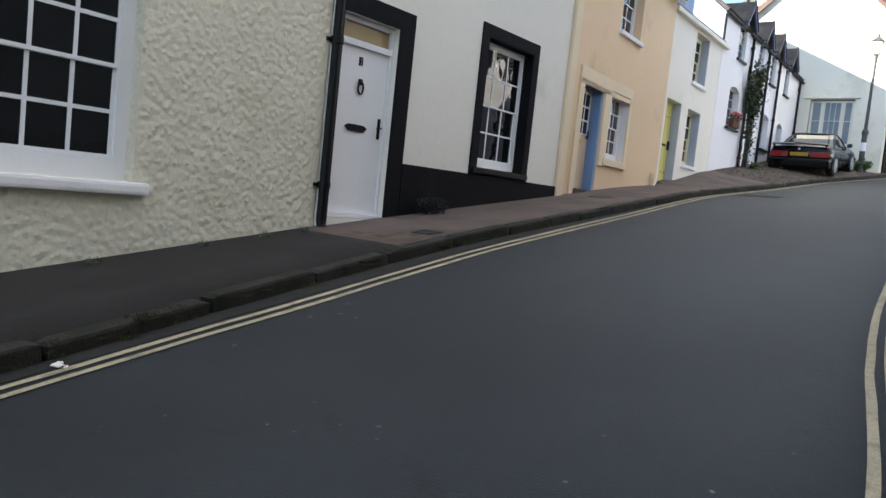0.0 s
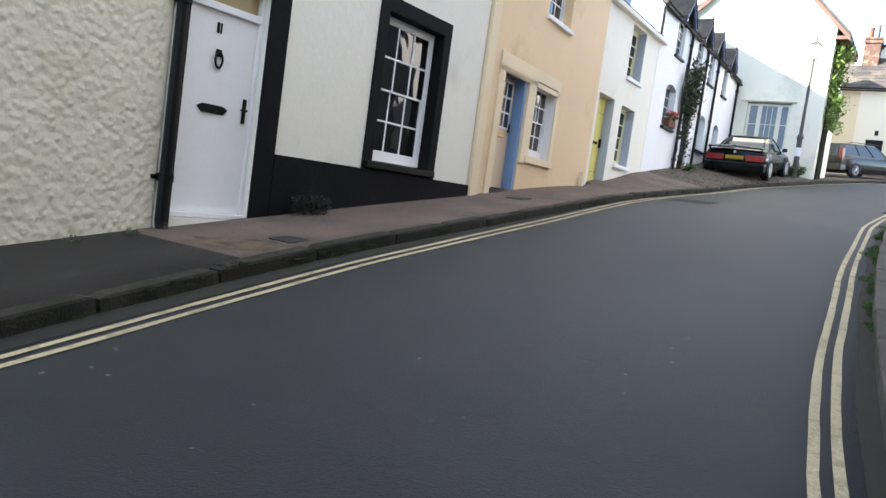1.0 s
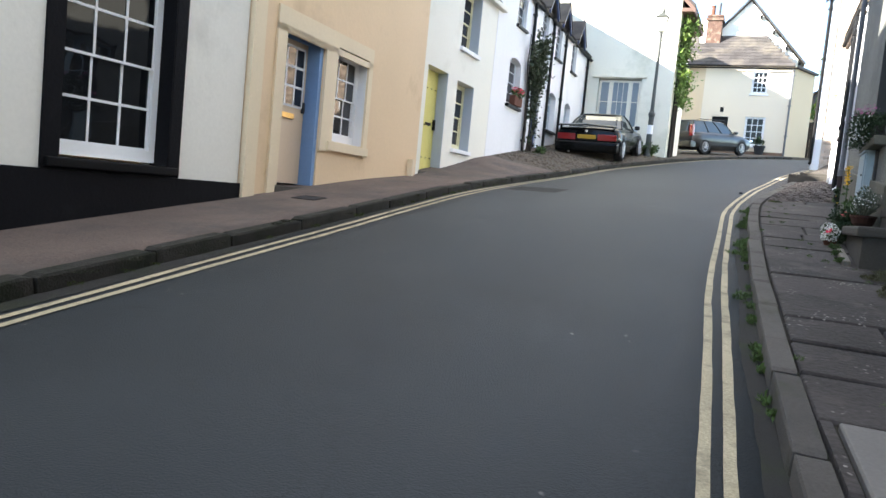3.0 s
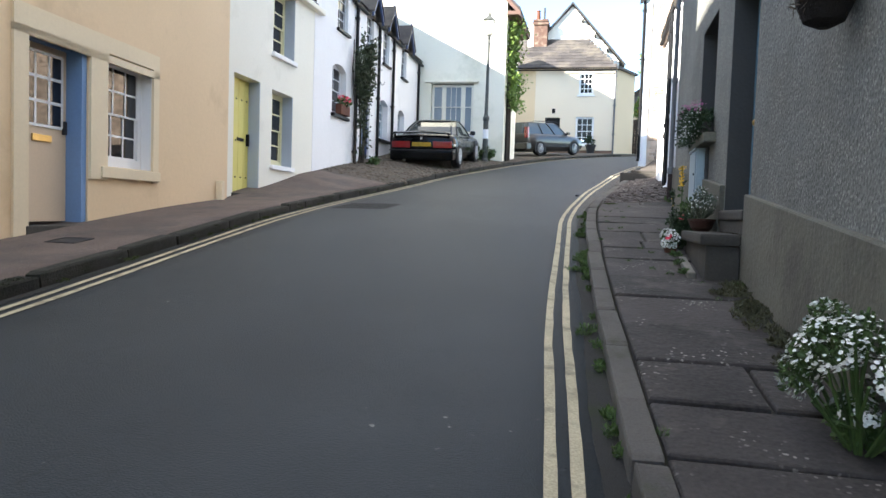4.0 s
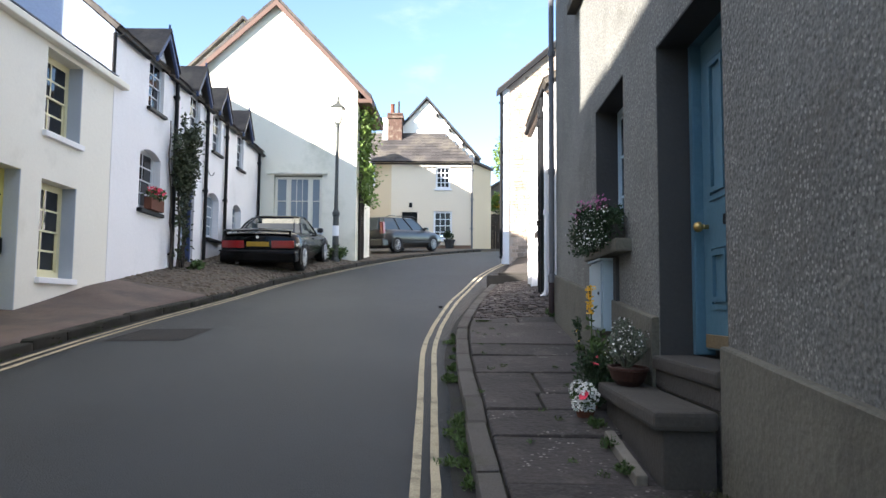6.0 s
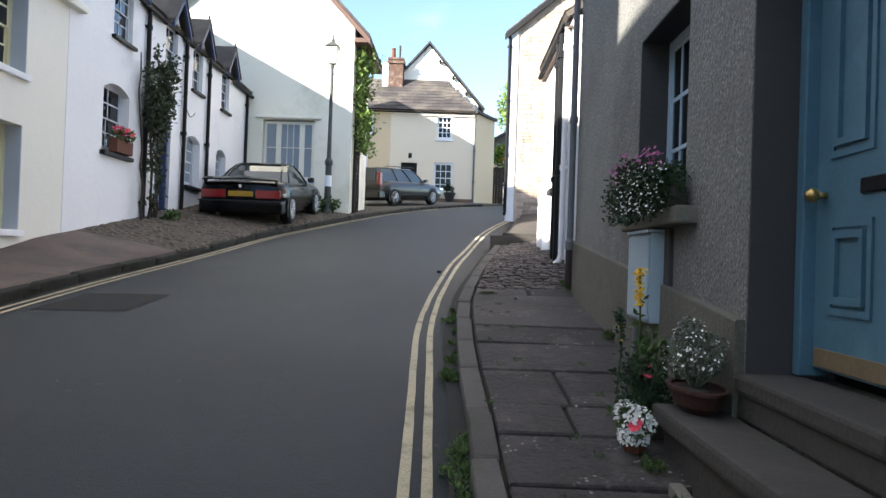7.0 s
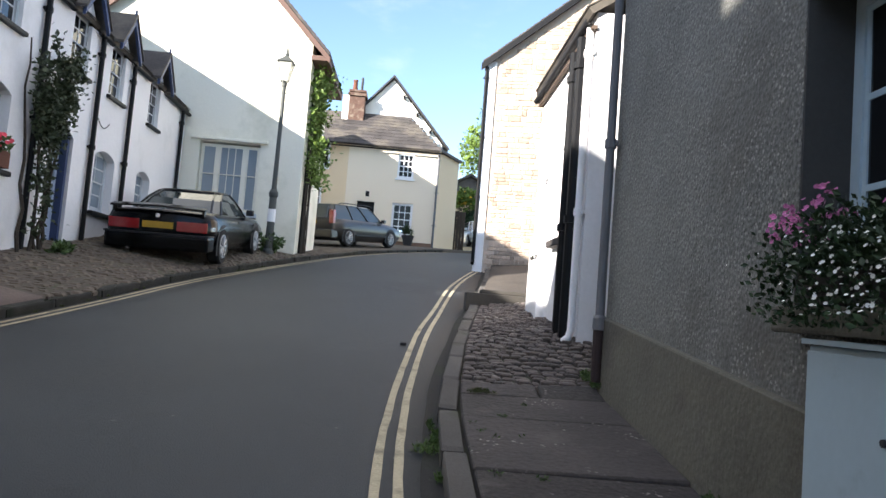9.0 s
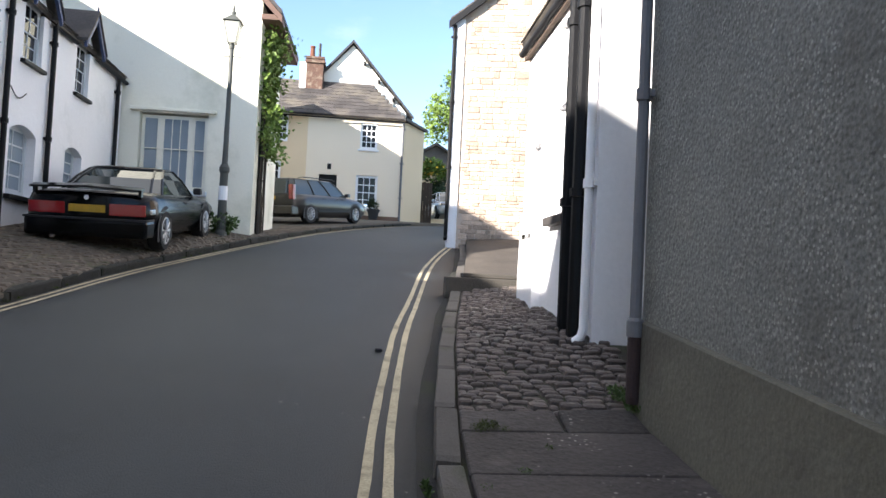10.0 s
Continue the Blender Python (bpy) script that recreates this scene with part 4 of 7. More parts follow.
for a, b in ((0.58, 1.62), (2.64, 3.14), (4.18, 5.16), (6.18, 7.9)):
    gutter(house, a, b, -0.07, 6.66, BLACK)
for u, lo in ((0.90, 2.80), (2.80, 3.02), (4.28, 3.2), (7.45, 3.4)):
    downpipe(house, u, -0.06, lo, 6.62, BLACK, 0.04)
bm = tube(bmesh.new(), [(3.0 + 0.5 * t, -0.02, 5.33 - 0.12 * math.sin(math.pi * t)) for t in [k / 8 for k in range(9)]], 0.008, 5)
part("cable", bm, BLACK, house)
settle(house, 2.6)

# tall gabled house
CREAM_FRAME = surface("aged_cream_wood", (0.74, 0.72, 0.63), 0.5, 0.08, 2.0, 50.0, 0.05, 0.1, 30.0)
house = thing("gabled_house", pose(0, 28.2, 0), "tall cream gabled house with a wide white window", "house")
bm = wall_mesh(-9.4, -4.0, 2.8, 7.2, 0.35, [(-6.42, -5.00, 4.40, 6.08)], top=None)
part("front_wall", bm, GABLE_PAINT, house)
part("gable_wall", plate_uz(bmesh.new(), [(-9.4, 7.2), (-4.0, 7.2), (-4.0, 8.62), (-6.45, 11.25), (-9.4, 8.62)], 0.0, 0.35), GABLE_PAINT, house)
part("side_wall", boxed(-4.35, -4.0, 0.352, 3.0, 2.8, 8.62), GABLE_PAINT, house)
part("side_wall", boxed(-9.4, -9.05, 0.352, 3.0, 2.8, 8.62), GABLE_PAINT, house)
part("rear_wall", plate_uz(bmesh.new(), [(-9.4, 2.8), (-4.0, 2.8), (-4.0, 8.62), (-6.45, 11.25), (-9.4, 8.62)], 3.0, 3.3), GABLE_PAINT, house)
bm = bmesh.new()
for sgn in (-1, 1):
    ex, ez = (-9.78 if sgn < 0 else -3.58), 8.34
    L = 24
    for k in range(L):
        t0, t1 = k / L, (k + 1) / L
        xa, xb = ex + (-6.45 - ex) * t0, ex + (-6.45 - ex) * t1
        za, zb2 = ez + 3.02 * t0, ez + 3.02 * t1
        plate_uz(bm, [(xa, za + 0.02), (xb, zb2), (xb, zb2 + 0.10), (xa, za + 0.12)], -0.14, 3.4)
part("roof", bm, SLATE, house, "slate roof with red-brown verge")
bm = bmesh.new()
for sgn in (-1, 1):
    ex = -9.80 if sgn < 0 else -3.56
    o = [(-6.45, 11.34), (ex, 8.31), (ex, 8.16), (-6.45, 11.16)]
    plate_uz(bm, o if sgn > 0 else list(reversed(o)), -0.17, -0.10)
part("bargeboard", bm, surface("red_brown_verge", (0.12, 0.07, 0.055), 0.7, 0.15, 2.0, 30.0, 0.1, 0.1, 20.0), house, "red-brown bargeboards")
part("eaves_box", boxed(-4.0, -3.58, -0.12, 3.3, 8.22, 8.34, 0.01), surface("red_brown_verge", (0.12, 0.07, 0.055)), house)
sash_window(house, -6.00, -5.36, 4.44, 6.04, 0.10, 3, 2, CREAM_FRAME, BAY_GLASS, fr=0.05, bar=0.018, meet=5.33, label="wide white three-part window with pale blinds")
sash_window(house, -6.40, -6.00, 4.44, 6.04, 0.10, 1, 2, CREAM_FRAME, BAY_GLASS, fr=0.05, bar=0.02, meet=5.33, label="narrow white side light")
sash_window(house, -5.36, -5.02, 4.44, 6.04, 0.10, 1, 2, CREAM_FRAME, BAY_GLASS, fr=0.05, bar=0.02, meet=5.33, label="narrow white side light")
part("window_sill", boxed(-6.46, -4.95, -0.12, 0.10, 4.33, 4.438, 0.012), GREY_WOOD, house, "grey sill")
part("hood_mould", boxed(-6.62, -4.83, -0.10, 0.0, 6.10, 6.17, 0.015), GABLE_PAINT, house)
downpipe(house, -3.95, 0.55, 3.5, 8.2, BLACK, 0.045)
settle(house, 3.4)

# taller unseen house added behind it, inferred from shade on the far house
house = thing("unseen_rear_house", pose(0, 33.0, 0), "unseen plain house behind the gabled one, added to throw shade", "house")
part("walls", boxed(-11.5, -6.35, 0.0, 8.0, 3.8, 10.2), GABLE_PAINT, house)
bm = bmesh.new()
for sgn in (-1, 1):
    o = [(-8.92, 12.7), (-8.92, 12.82), (-8.92 + sgn * 2.75, 10.2), (-8.92 + sgn * 2.75, 10.08)]
    plate_uz(bm, o if sgn < 0 else list(reversed(o)), -0.2, 8.2)
part("roof", bm, SLATE, house)
part("gable", plate_uz(bmesh.new(), [(-11.5, 10.2), (-6.35, 10.2), (-8.92, 12.68)], 0.0, 8.0), GABLE_PAINT, house)
settle(house, 4.0)

# grey pebbledashed house
house = thing("house", pose(0.27, 0, 0, 0, 0, -90), "grey pebbledashed house with a blue front door and deep sash window", "house")
G_OPEN = [(-11.865, -10.705, 1.96, 3.95), (-13.91, -12.79, 2.80, 4.08), (-14.9, -13.95, 5.55, 6.9), (-11.705, -10.705, 5.35, 6.7), (-9.0, -8.0, 5.1, 6.45)]
part("front_wall", wall_mesh(-16.60, 6.0, -1.0, 7.55, 0.40, G_OPEN), GREY_ROUGH, house)
prow = lambda s: 1.94 + 0.1 * (s - 9.1)  # noqa: E731
for a, b in ((-16.59, -11.875), (-10.695, 5.95)):
    n = max(2, int((b - a) / 0.6))
    bm = bmesh.new()
    rows = []
    for k in range(n + 1):
        u = a + (b - a) * k / n
        rows.append([bm.verts.new(p) for p in ((u, 0.0, prow(-u) - 1.9), (u, -0.045, prow(-u) - 1.9), (u, -0.045, prow(-u) - 0.008), (u, -0.037, prow(-u)), (u, 0.0, prow(-u)))])
    for r0, r1 in zip(rows, rows[1:]):
        for k in range(4):
            bm.faces.new((r0[k], r0[k + 1], r1[k + 1], r1[k]))
    bm.faces.new(rows[0])
    bm.faces.new(list(reversed(rows[-1])))
    part("plinth", bm, PLINTH, house, "brown-grey cement plinth")
# reveal linings darker than the wall: recess shade is in their colour
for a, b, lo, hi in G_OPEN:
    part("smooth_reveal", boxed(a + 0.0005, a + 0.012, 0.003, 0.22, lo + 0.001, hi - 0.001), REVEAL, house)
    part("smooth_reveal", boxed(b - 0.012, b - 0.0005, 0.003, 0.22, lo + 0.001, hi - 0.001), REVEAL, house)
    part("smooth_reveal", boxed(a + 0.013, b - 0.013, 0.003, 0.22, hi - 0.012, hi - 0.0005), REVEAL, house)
door = plank_door(house, -11.785, -10.785, 2.03, 3.93, 0.26, SKY_DOOR, "faded blue panelled front door with brass knob")
bm = bmesh.new()
for a, b, lo, hi in ((-11.665, -11.345, 2.27, 2.66), (-11.225, -10.905, 2.27, 2.66), (-11.665, -11.345, 2.92, 3.80), (-11.225, -10.905, 2.92, 3.80)):
    for w, y in ((0.0, 0.250), (0.045, 0.240)):
        bb = [(a + w, lo + w, a + w + 0.03, hi - w), (b - w - 0.03, lo + w, b - w, hi - w), (a + w + 0.03, lo + w, b - w - 0.03, lo + w + 0.03), (a + w + 0.03, hi - w - 0.03, b - w - 0.03, hi - w)]
        for x0, q0, x1, q1 in bb:
            box(bm, x0, x1, y, 0.262, q0, q1)
part("panel_moulding", bm, SKY_DOOR, door)
bm = tube(bmesh.new(), [(-11.705, 0.26, 2.77), (-11.705, 0.22, 2.77)], 0.014, 8)
bmesh.ops.create_uvsphere(bm, u_segments=10, v_segments=8, radius=0.032, matrix=Matrix.Translation((-11.705, 0.20, 2.77)))
part("door_knob", bm, BRASS, door, "round brass knob", smooth=True)
part("letter_plate", boxed(-11.425, -11.145, 0.245, 0.262, 2.755, 2.815, 0.006), BLACK, door, "dark letter slot")
part("kick_plate", boxed(-11.765, -10.805, 0.252, 0.262, 2.04, 2.12, 0.004), surface("worn_weatherboard", (0.20, 0.15, 0.085), 0.7, 0.3, 4.0, 40.0, 0.2, 0.3, 30.0), door, "worn wooden weatherboard")
bm = bmesh.new()
box(bm, -11.850, -11.785, 0.20, 0.32, 1.99, 3.935, 0.008)
box(bm, -10.785, -10.720, 0.20, 0.32, 1.99, 3.935, 0.008)
box(bm, -11.85, -10.72, 0.20, 0.32, 3.937, 3.948)
part("door_frame", bm, SKY_DOOR, house, "faded blue door frame")
PALE_BLUE = surface("pale_blue_sash_paint", (0.40, 0.52, 0.60), 0.45, 0.06, 2.0, 40.0, 0.05, 0.08, 30.0)
for a, b in ((-13.897, -13.352), (-13.350, -12.803)):
    sash_window(house, a, b, 2.80, 4.067, 0.20, 2, 3, PALE_BLUE, GLASS, fr=0.06, bar=0.026, split=False, label="pale blue casement window")
for a, b, lo, hi in G_OPEN[2:]:
    sash_window(house, a + 0.013, b - 0.013, lo, hi - 0.013, 0.22, 3, 4, PALE_BLUE, GLASS, fr=0.07, bar=0.024, label="pale blue sash window")
part("window_sill", boxed(-13.87, -12.56, -0.12, 0.24, 2.685, 2.785, 0.015), PLINTH, house, "thick stone window sill")
for i in (2, 3, 4):
    a, b, lo, hi = G_OPEN[i]
    part("window_sill", boxed(a - 0.08, b + 0.08, -0.10, 0.22, lo - 0.10, lo - 0.004, 0.012), STEP_STONE, house)
part("end_wall", boxed(-16.599, -16.25, 0.402, 6.5, -1.0, 7.5), GREY_ROUGH, house)
part("end_wall", boxed(5.6, 5.99, 0.402, 6.5, -1.0, 7.5), GREY_ROUGH, house)
back_wall(house, -16.55, 5.9, 6.8, -1.0, 7.5, GREY_ROUGH)
gable_roof(house, -16.60, 6.0, 0, 6.8, 7.55, 10.0, seed=21, over=0.22)
gutter(house, -16.65, 6.0, -0.18, 7.4, PIPE_GREY)
downpipe(house, -16.53, -0.07, 2.60, 7.4, PIPE_GREY, 0.034, shoe=False)
part("pipe_foot", lathe(bmesh.new(), [(0.036, 2.20), (0.042, 2.24), (0.042, 2.60)], sides=14), surface("rusted_iron", (0.036, 0.022, 0.022), 0.8, 0.3, 5.0, 60.0, 0.3, 0.3, 60.0), house, "dark rusted iron pipe foot").location = (-16.53, -0.07, 0)
part("pipe_collar", lathe(bmesh.new(), [(0.036, 2.585), (0.050, 2.59), (0.050, 2.68), (0.036, 2.70)], sides=14), PIPE_GREY, house).location = (-16.53, -0.07, 0)
settle(house, 1.0)

# white house beyond
house = thing("house", pose(0.35, 0, 0, 0, 0, -90), "bright white rendered house with two black downpipes", "house")
F_OPEN = [(-19.20, -18.68, 3.50, 4.55), (-20.25, -19.85, 3.40, 4.35), (-19.2, -18.7, 4.80, 5.35)]
part("front_wall", wall_mesh(-20.62, -17.85, 1.9, 5.62, 0.35, F_OPEN), LIMEWASH, house)
for a, b, lo, hi in F_OPEN:
    sash_window(house, a, b, lo, hi, 0.06, 2, 4, WHITE_WOOD, GLASS, fr=0.05, bar=0.02, sill=0.08 if lo < 4.5 else None, sill_mat=SLATE, sill_out=0.09, label="small white sash window")
prof = [(0.352, 1.9), (6.5, 1.9), (6.5, 5.62), (3.4, 7.95), (0.352, 5.62)]
for a, b in ((-18.2, -17.851), (-20.619, -20.27)):
    bm = bmesh.new()
    va = [bm.verts.new((a, y, z)) for y, z in prof]
    vb = [bm.verts.new((b, y, z)) for y, z in prof]
    bm.faces.new(va)
    bm.faces.new(list(reversed(vb)))
    for q in range(5):
        bm.faces.new((va[q], vb[q], vb[(q + 1) % 5], va[(q + 1) % 5]))
    part("end_wall", bm, LIMEWASH, house)
back_wall(house, -20.58, -17.9, 6.8, 1.9, 5.62, LIMEWASH)
gable_roof(house, -20.62, -17.85, 0, 6.8, 5.62, 7.95, seed=25, over=0.06, verge=0.05)
gutter(house, -20.66, -17.8, -0.085, 5.52, CAST_IRON, 0.042)
part("soffit", boxed(-20.64, -17.82, -0.06, -0.002, 5.44, 5.48, 0.004), surface("brown_soffit_wood", (0.12, 0.085, 0.065), 0.7, 0.2, 2.0, 40.0, 0.1, 0.1, 20.0), house, "brown painted soffit board")
downpipe(house, -18.12, -0.07, 2.42, 5.45, BLACK, 0.055, shoe=False)
downpipe(house, -18.42, -0.07, 2.45, 5.4, BLACK, 0.055, shoe=False)
downpipe(house, -17.90, -0.05, 2.40, 5.5, LIMEWASH, 0.036)
part("buttress", plate_uz(bmesh.new(), [(-20.40, 2.3), (-19.60, 2.3), (-19.68, 3.45), (-20.32, 3.62)], -0.09, 0.0), LIMEWASH, house)
settle(house, 2.3)

# stone house
house = thing("stone_house", pose(-0.24, 29.417, 0, 0, 0, -11), "sandstone rubble house gable with a white corner and slate roof", "house")
part("gable_core", plate_uz(bmesh.new(), [(0.62, 3.2), (7.2, 3.2), (7.2, 9.05), (3.9, 11.55), (0.62, 9.05)], 0.03, 0.4), MORTAR, house)
part("side_wall", boxed(0.62, 0.98, 0.402, 7.0, 3.2, 9.05), LIMEWASH, house)
part("white_corner", boxed(0.56, 0.80, -0.03, 0.4, 3.3, 9.0, 0.02), LIMEWASH, house, "white painted corner")
bm = bmesh.new()
for sgn in (-1, 1):
    L = 20
    for k in range(L):
        t0, t1 = k / L, (k + 1) / L
        xa, xb = 3.9 + sgn * 3.45 * (1 - t0), 3.9 + sgn * 3.45 * (1 - t1)
        za, zb2 = 8.90 + 2.72 * t0, 8.90 + 2.72 * t1
        plate_uz(bm, [(xa, za + 0.02), (xb, zb2), (xb, zb2 + 0.09), (xa, za + 0.11)], -0.12, 7.2)
part("roof", bm, SLATE, house)
bm = plate_uz(bmesh.new(), [(3.9, 11.66), (3.9, 11.48), (0.42, 8.74), (0.42, 8.92)], -0.16, -0.10)
part("bargeboard", bm, BLACK, house, "dark verge")
part("rear_wall", plate_uz(bmesh.new(), [(0.62, 3.2), (7.2, 3.2), (7.2, 9.05), (3.9, 11.55), (0.62, 9.05)], 6.8, 7.1), MORTAR, house)
part("side_wall", boxed(6.85, 7.2, 0.402, 7.0, 3.2, 9.05), MORTAR, house)
downpipe(house, 0.56, -0.05, 3.75, 8.85, BLACK, 0.045)
settle(house, 3.6)
stone_house = house

# far house at the bend
house = thing("far_house", pose(-0.2, 44.9, 0), "cream house with slate lean-to, brick chimney and tall gable", "house")
H_OPEN = [(-2.02, -1.25, 8.42, 9.62), (-2.12, -1.15, 5.72, 7.25), (-3.77, -2.96, 5.2, 7.2)]
part("front_wall", wall_mesh(-4.35, -0.08, 4.6, 9.85, 0.35, H_OPEN), FAR_CREAM, house)
bm = slab_from(bmesh.new(), [(-0.078, 0.0), (0.98, 2.2), (0.70, 2.4), (-0.078, 0.5)], 4.6, 9.85)
part("return_wall", bm, FAR_BUFF, house, "buff side wall")
bm = slab_from(bmesh.new(), [(-4.352, 0.0), (-4.352, 0.4), (-7.2, 1.4), (-7.2, 0.9)], 4.6, 10.0)
part("wing_wall", bm, FAR_BUFF, house, "buff angled wing")
sash_window(house, -2.02, -1.25, 8.42, 9.62, 0.08, 3, 4, WHITE_WOOD, FAR_GLASS, fr=0.06, bar=0.035, sill=0.08, label="white sash window")
sash_window(house, -2.12, -1.15, 5.72, 7.25, 0.08, 3, 4, WHITE_WOOD, FAR_GLASS, fr=0.07, bar=0.035, sill=0.08, label="white sash window")
plank_door(house, -3.77, -2.96, 5.2, 7.2, 0.15, BLACK, "dark recessed door")
part("vent", boxed(-3.41, -3.24, -0.02, -0.002, 7.43, 7.68), BLACK, house, "small black wall lamp")
part("plinth", boxed(-4.34, -0.09, -0.04, 0.0, 4.6, 5.45), surface("far_plinth", (0.17, 0.11, 0.08), 0.9), house, "brown plinth")
bm = bmesh.new()
roof_slope(bm, -7.3, -1.7, -0.2, 9.78, 2.2, 11.85, seed=31, row=0.3, col=0.4)
for k in range(9):
    f, h = k / 9, (k + 1) / 9
    roof_slope(bm, -1.7, 0.02 - 1.66 * (f + h) / 2, -0.2 + 2.4 * f, 9.78 + 2.07 * f, -0.2 + 2.4 * h, 9.78 + 2.07 * h, seed=33 + k, row=0.3, col=0.4)
part("lean_to_roof", bm, SLATE, house, "weathered slate lean-to roof")
part("hip_roof", slab_from(bmesh.new(), [(0.02, -0.2), (1.13, 2.2), (0.02, 2.2)], 9.80, 9.93), SLATE, house)
part("main_gable", plate_uz(bmesh.new(), [(-5.6, 4.6), (0.05, 4.6), (0.05, 10.65), (-2.62, 13.78), (-5.6, 10.5)], 2.2, 2.55), surface("far_white_render", (0.82, 0.80, 0.74), 0.85, 0.05, 0.4, 20.0, 0.03, 0.2, 10.0), house, "white gable")
bm = bmesh.new()
for sgn in (-1, 1):
    ex = -2.62 + sgn * 3.0
    L = 16
    for k in range(L):
        t0, t1 = k / L, (k + 1) / L
        xa, xb = ex + (-2.62 - ex) * t0, ex + (-2.62 - ex) * t1
        za, zb2 = 10.42 + 3.44 * t0, 10.42 + 3.44 * t1
        plate_uz(bm, [(xa, za + 0.02), (xb, zb2), (xb, zb2 + 0.09), (xa, za + 0.11)], 2.05, 9.0)
part("main_roof", bm, SLATE, house)
bm = bmesh.new()
for sgn in (-1, 1):
    ex = -2.62 + sgn * 3.05
    o = [(-2.62, 13.98), (ex, 10.46), (ex, 10.35), (-2.62, 13.85)]
    plate_uz(bm, o if sgn > 0 else list(reversed(o)), 1.98, 2.05)
part("bargeboard", bm, surface("grey_bargeboard", (0.03, 0.032, 0.038), 0.6, 0.1), house, "dark grey bargeboards")
for k in range(4):
    t = 0.2 + 0.24 * k
    part("purlin_end", boxed(-2.62 + 3.0 * t - 0.08, -2.62 + 3.0 * t + 0.05, 1.96, 2.19, 13.72 - 3.45 * t - 0.22, 13.72 - 3.45 * t - 0.06), BLACK, house)
bm = boxed(-4.72, -3.95, 1.5, 2.4, 10.6, 12.78, 0.02)
ch = part("chimney", bm, BRICK, house, "weathered red brick chimney stack")
part("chimney_course", boxed(-4.79, -3.88, 1.42, 2.48, 12.58, 12.73, 0.01), BRICK, ch)
part("chimney_cap", boxed(-4.76, -3.91, 1.45, 2.45, 12.782, 12.89, 0.01), BRICK, ch)
# white block in place of the stack's sunlit left face
part("chimney_render", boxed(-5.02, -4.722, 1.5, 2.4, 10.7, 12.6, 0.02), surface("far_white_render", (0.8, 0.8, 0.74)), ch)
bm = lathe(bmesh.new(), [(0.13, 0), (0.10, 0.5), (0.12, 0.55), (0.12, 0.6)], (-4.52, 1.95, 12.89))
part("chimney_pot", bm, TERRACOTTA, ch)
part("chimney_flue", tube(bmesh.new(), [(-4.18, 1.95, 12.89), (-4.18, 1.95, 13.65)], 0.06, 8), CAST_IRON, ch)
sash_window(house, -5.75, -5.25, 8.6, 9.9, 0.25, 2, 4, WHITE_WOOD, FAR_GLASS, fr=0.06, bar=0.03, label="white sash window")
sash_window(house, -6.0, -5.5, 6.1, 7.72, 0.30, 2, 4, WHITE_WOOD, FAR_GLASS, fr=0.06, bar=0.03, label="white sash window")
gutter(house, -7.2, 0.05, -0.26, 9.72, BLACK)
downpipe(house, -0.11, -0.06, 5.1, 9.7, PIPE_GREY, 0.05)
settle(house, 5.0)

# ---- plants ----
def leaf_mat(name, col, island=0.7):
    return surface(name, col, 0.6, 0.2, 3.0, 30.0, 0.15, 0.0, 1.0, island=island)


LEAF = leaf_mat("mid_green_leaf", (0.055, 0.095, 0.025))
LEAF_DARK = leaf_mat("dark_green_leaf", (0.022, 0.045, 0.016))
LEAF_BRIGHT = leaf_mat("bright_green_leaf", (0.13, 0.20, 0.035))
LEAF_GREY = leaf_mat("grey_green_leaf", (0.10, 0.12, 0.085))
LEAF_DRY = leaf_mat("dry_brown_leaf", (0.06, 0.04, 0.022))
PETAL_WHITE = leaf_mat("white_petal", (0.80, 0.80, 0.76), 0.15)
PETAL_PINK = leaf_mat("pink_petal", (0.38, 0.10, 0.25), 0.7)
PETAL_RED = leaf_mat("red_petal", (0.62, 0.05, 0.09), 0.4)
PETAL_YELLOW = leaf_mat("yellow_petal", (0.75, 0.45, 0.03), 0.3)
BARK = surface("dark_bark", (0.045, 0.035, 0.027), 0.95, 0.3, 4.0, 40.0, 0.3, 0.7, 30.0)


def leaf_mesh(name, spots, size, rnd, long=1.8, out=None):
    """Many small folded leaves at the given spots, facing mostly up and outwards."""
    verts, faces = [], []
    for p in spots:
        p = Vector(p)
        way = Vector((rnd.gauss(0, 1), rnd.gauss(0, 1), rnd.gauss(0.2, 0.8))).normalized()
        if out is not None:
            way = (way + out(p) * 0.8).normalized()
        side = way.cross(Vector((rnd.gauss(0, 1), rnd.gauss(0, 1), rnd.gauss(0, 1)))).normalized()
        up = way.cross(side)
        s = size * rnd.uniform(0.6, 1.35)
        k = len(verts)
        verts += [p, p + way * s * long * 0.5 + side * s * 0.5 + up * s * 0.12, p + way * s * long, p + way * s * long * 0.5 - side * s * 0.5 + up * s * 0.12]
        faces += [(k, k + 1, k + 2), (k, k + 2, k + 3)]
    me = bpy.data.meshes.new(name)
    me.from_pydata([tuple(v) for v in verts], [], faces)
    return me


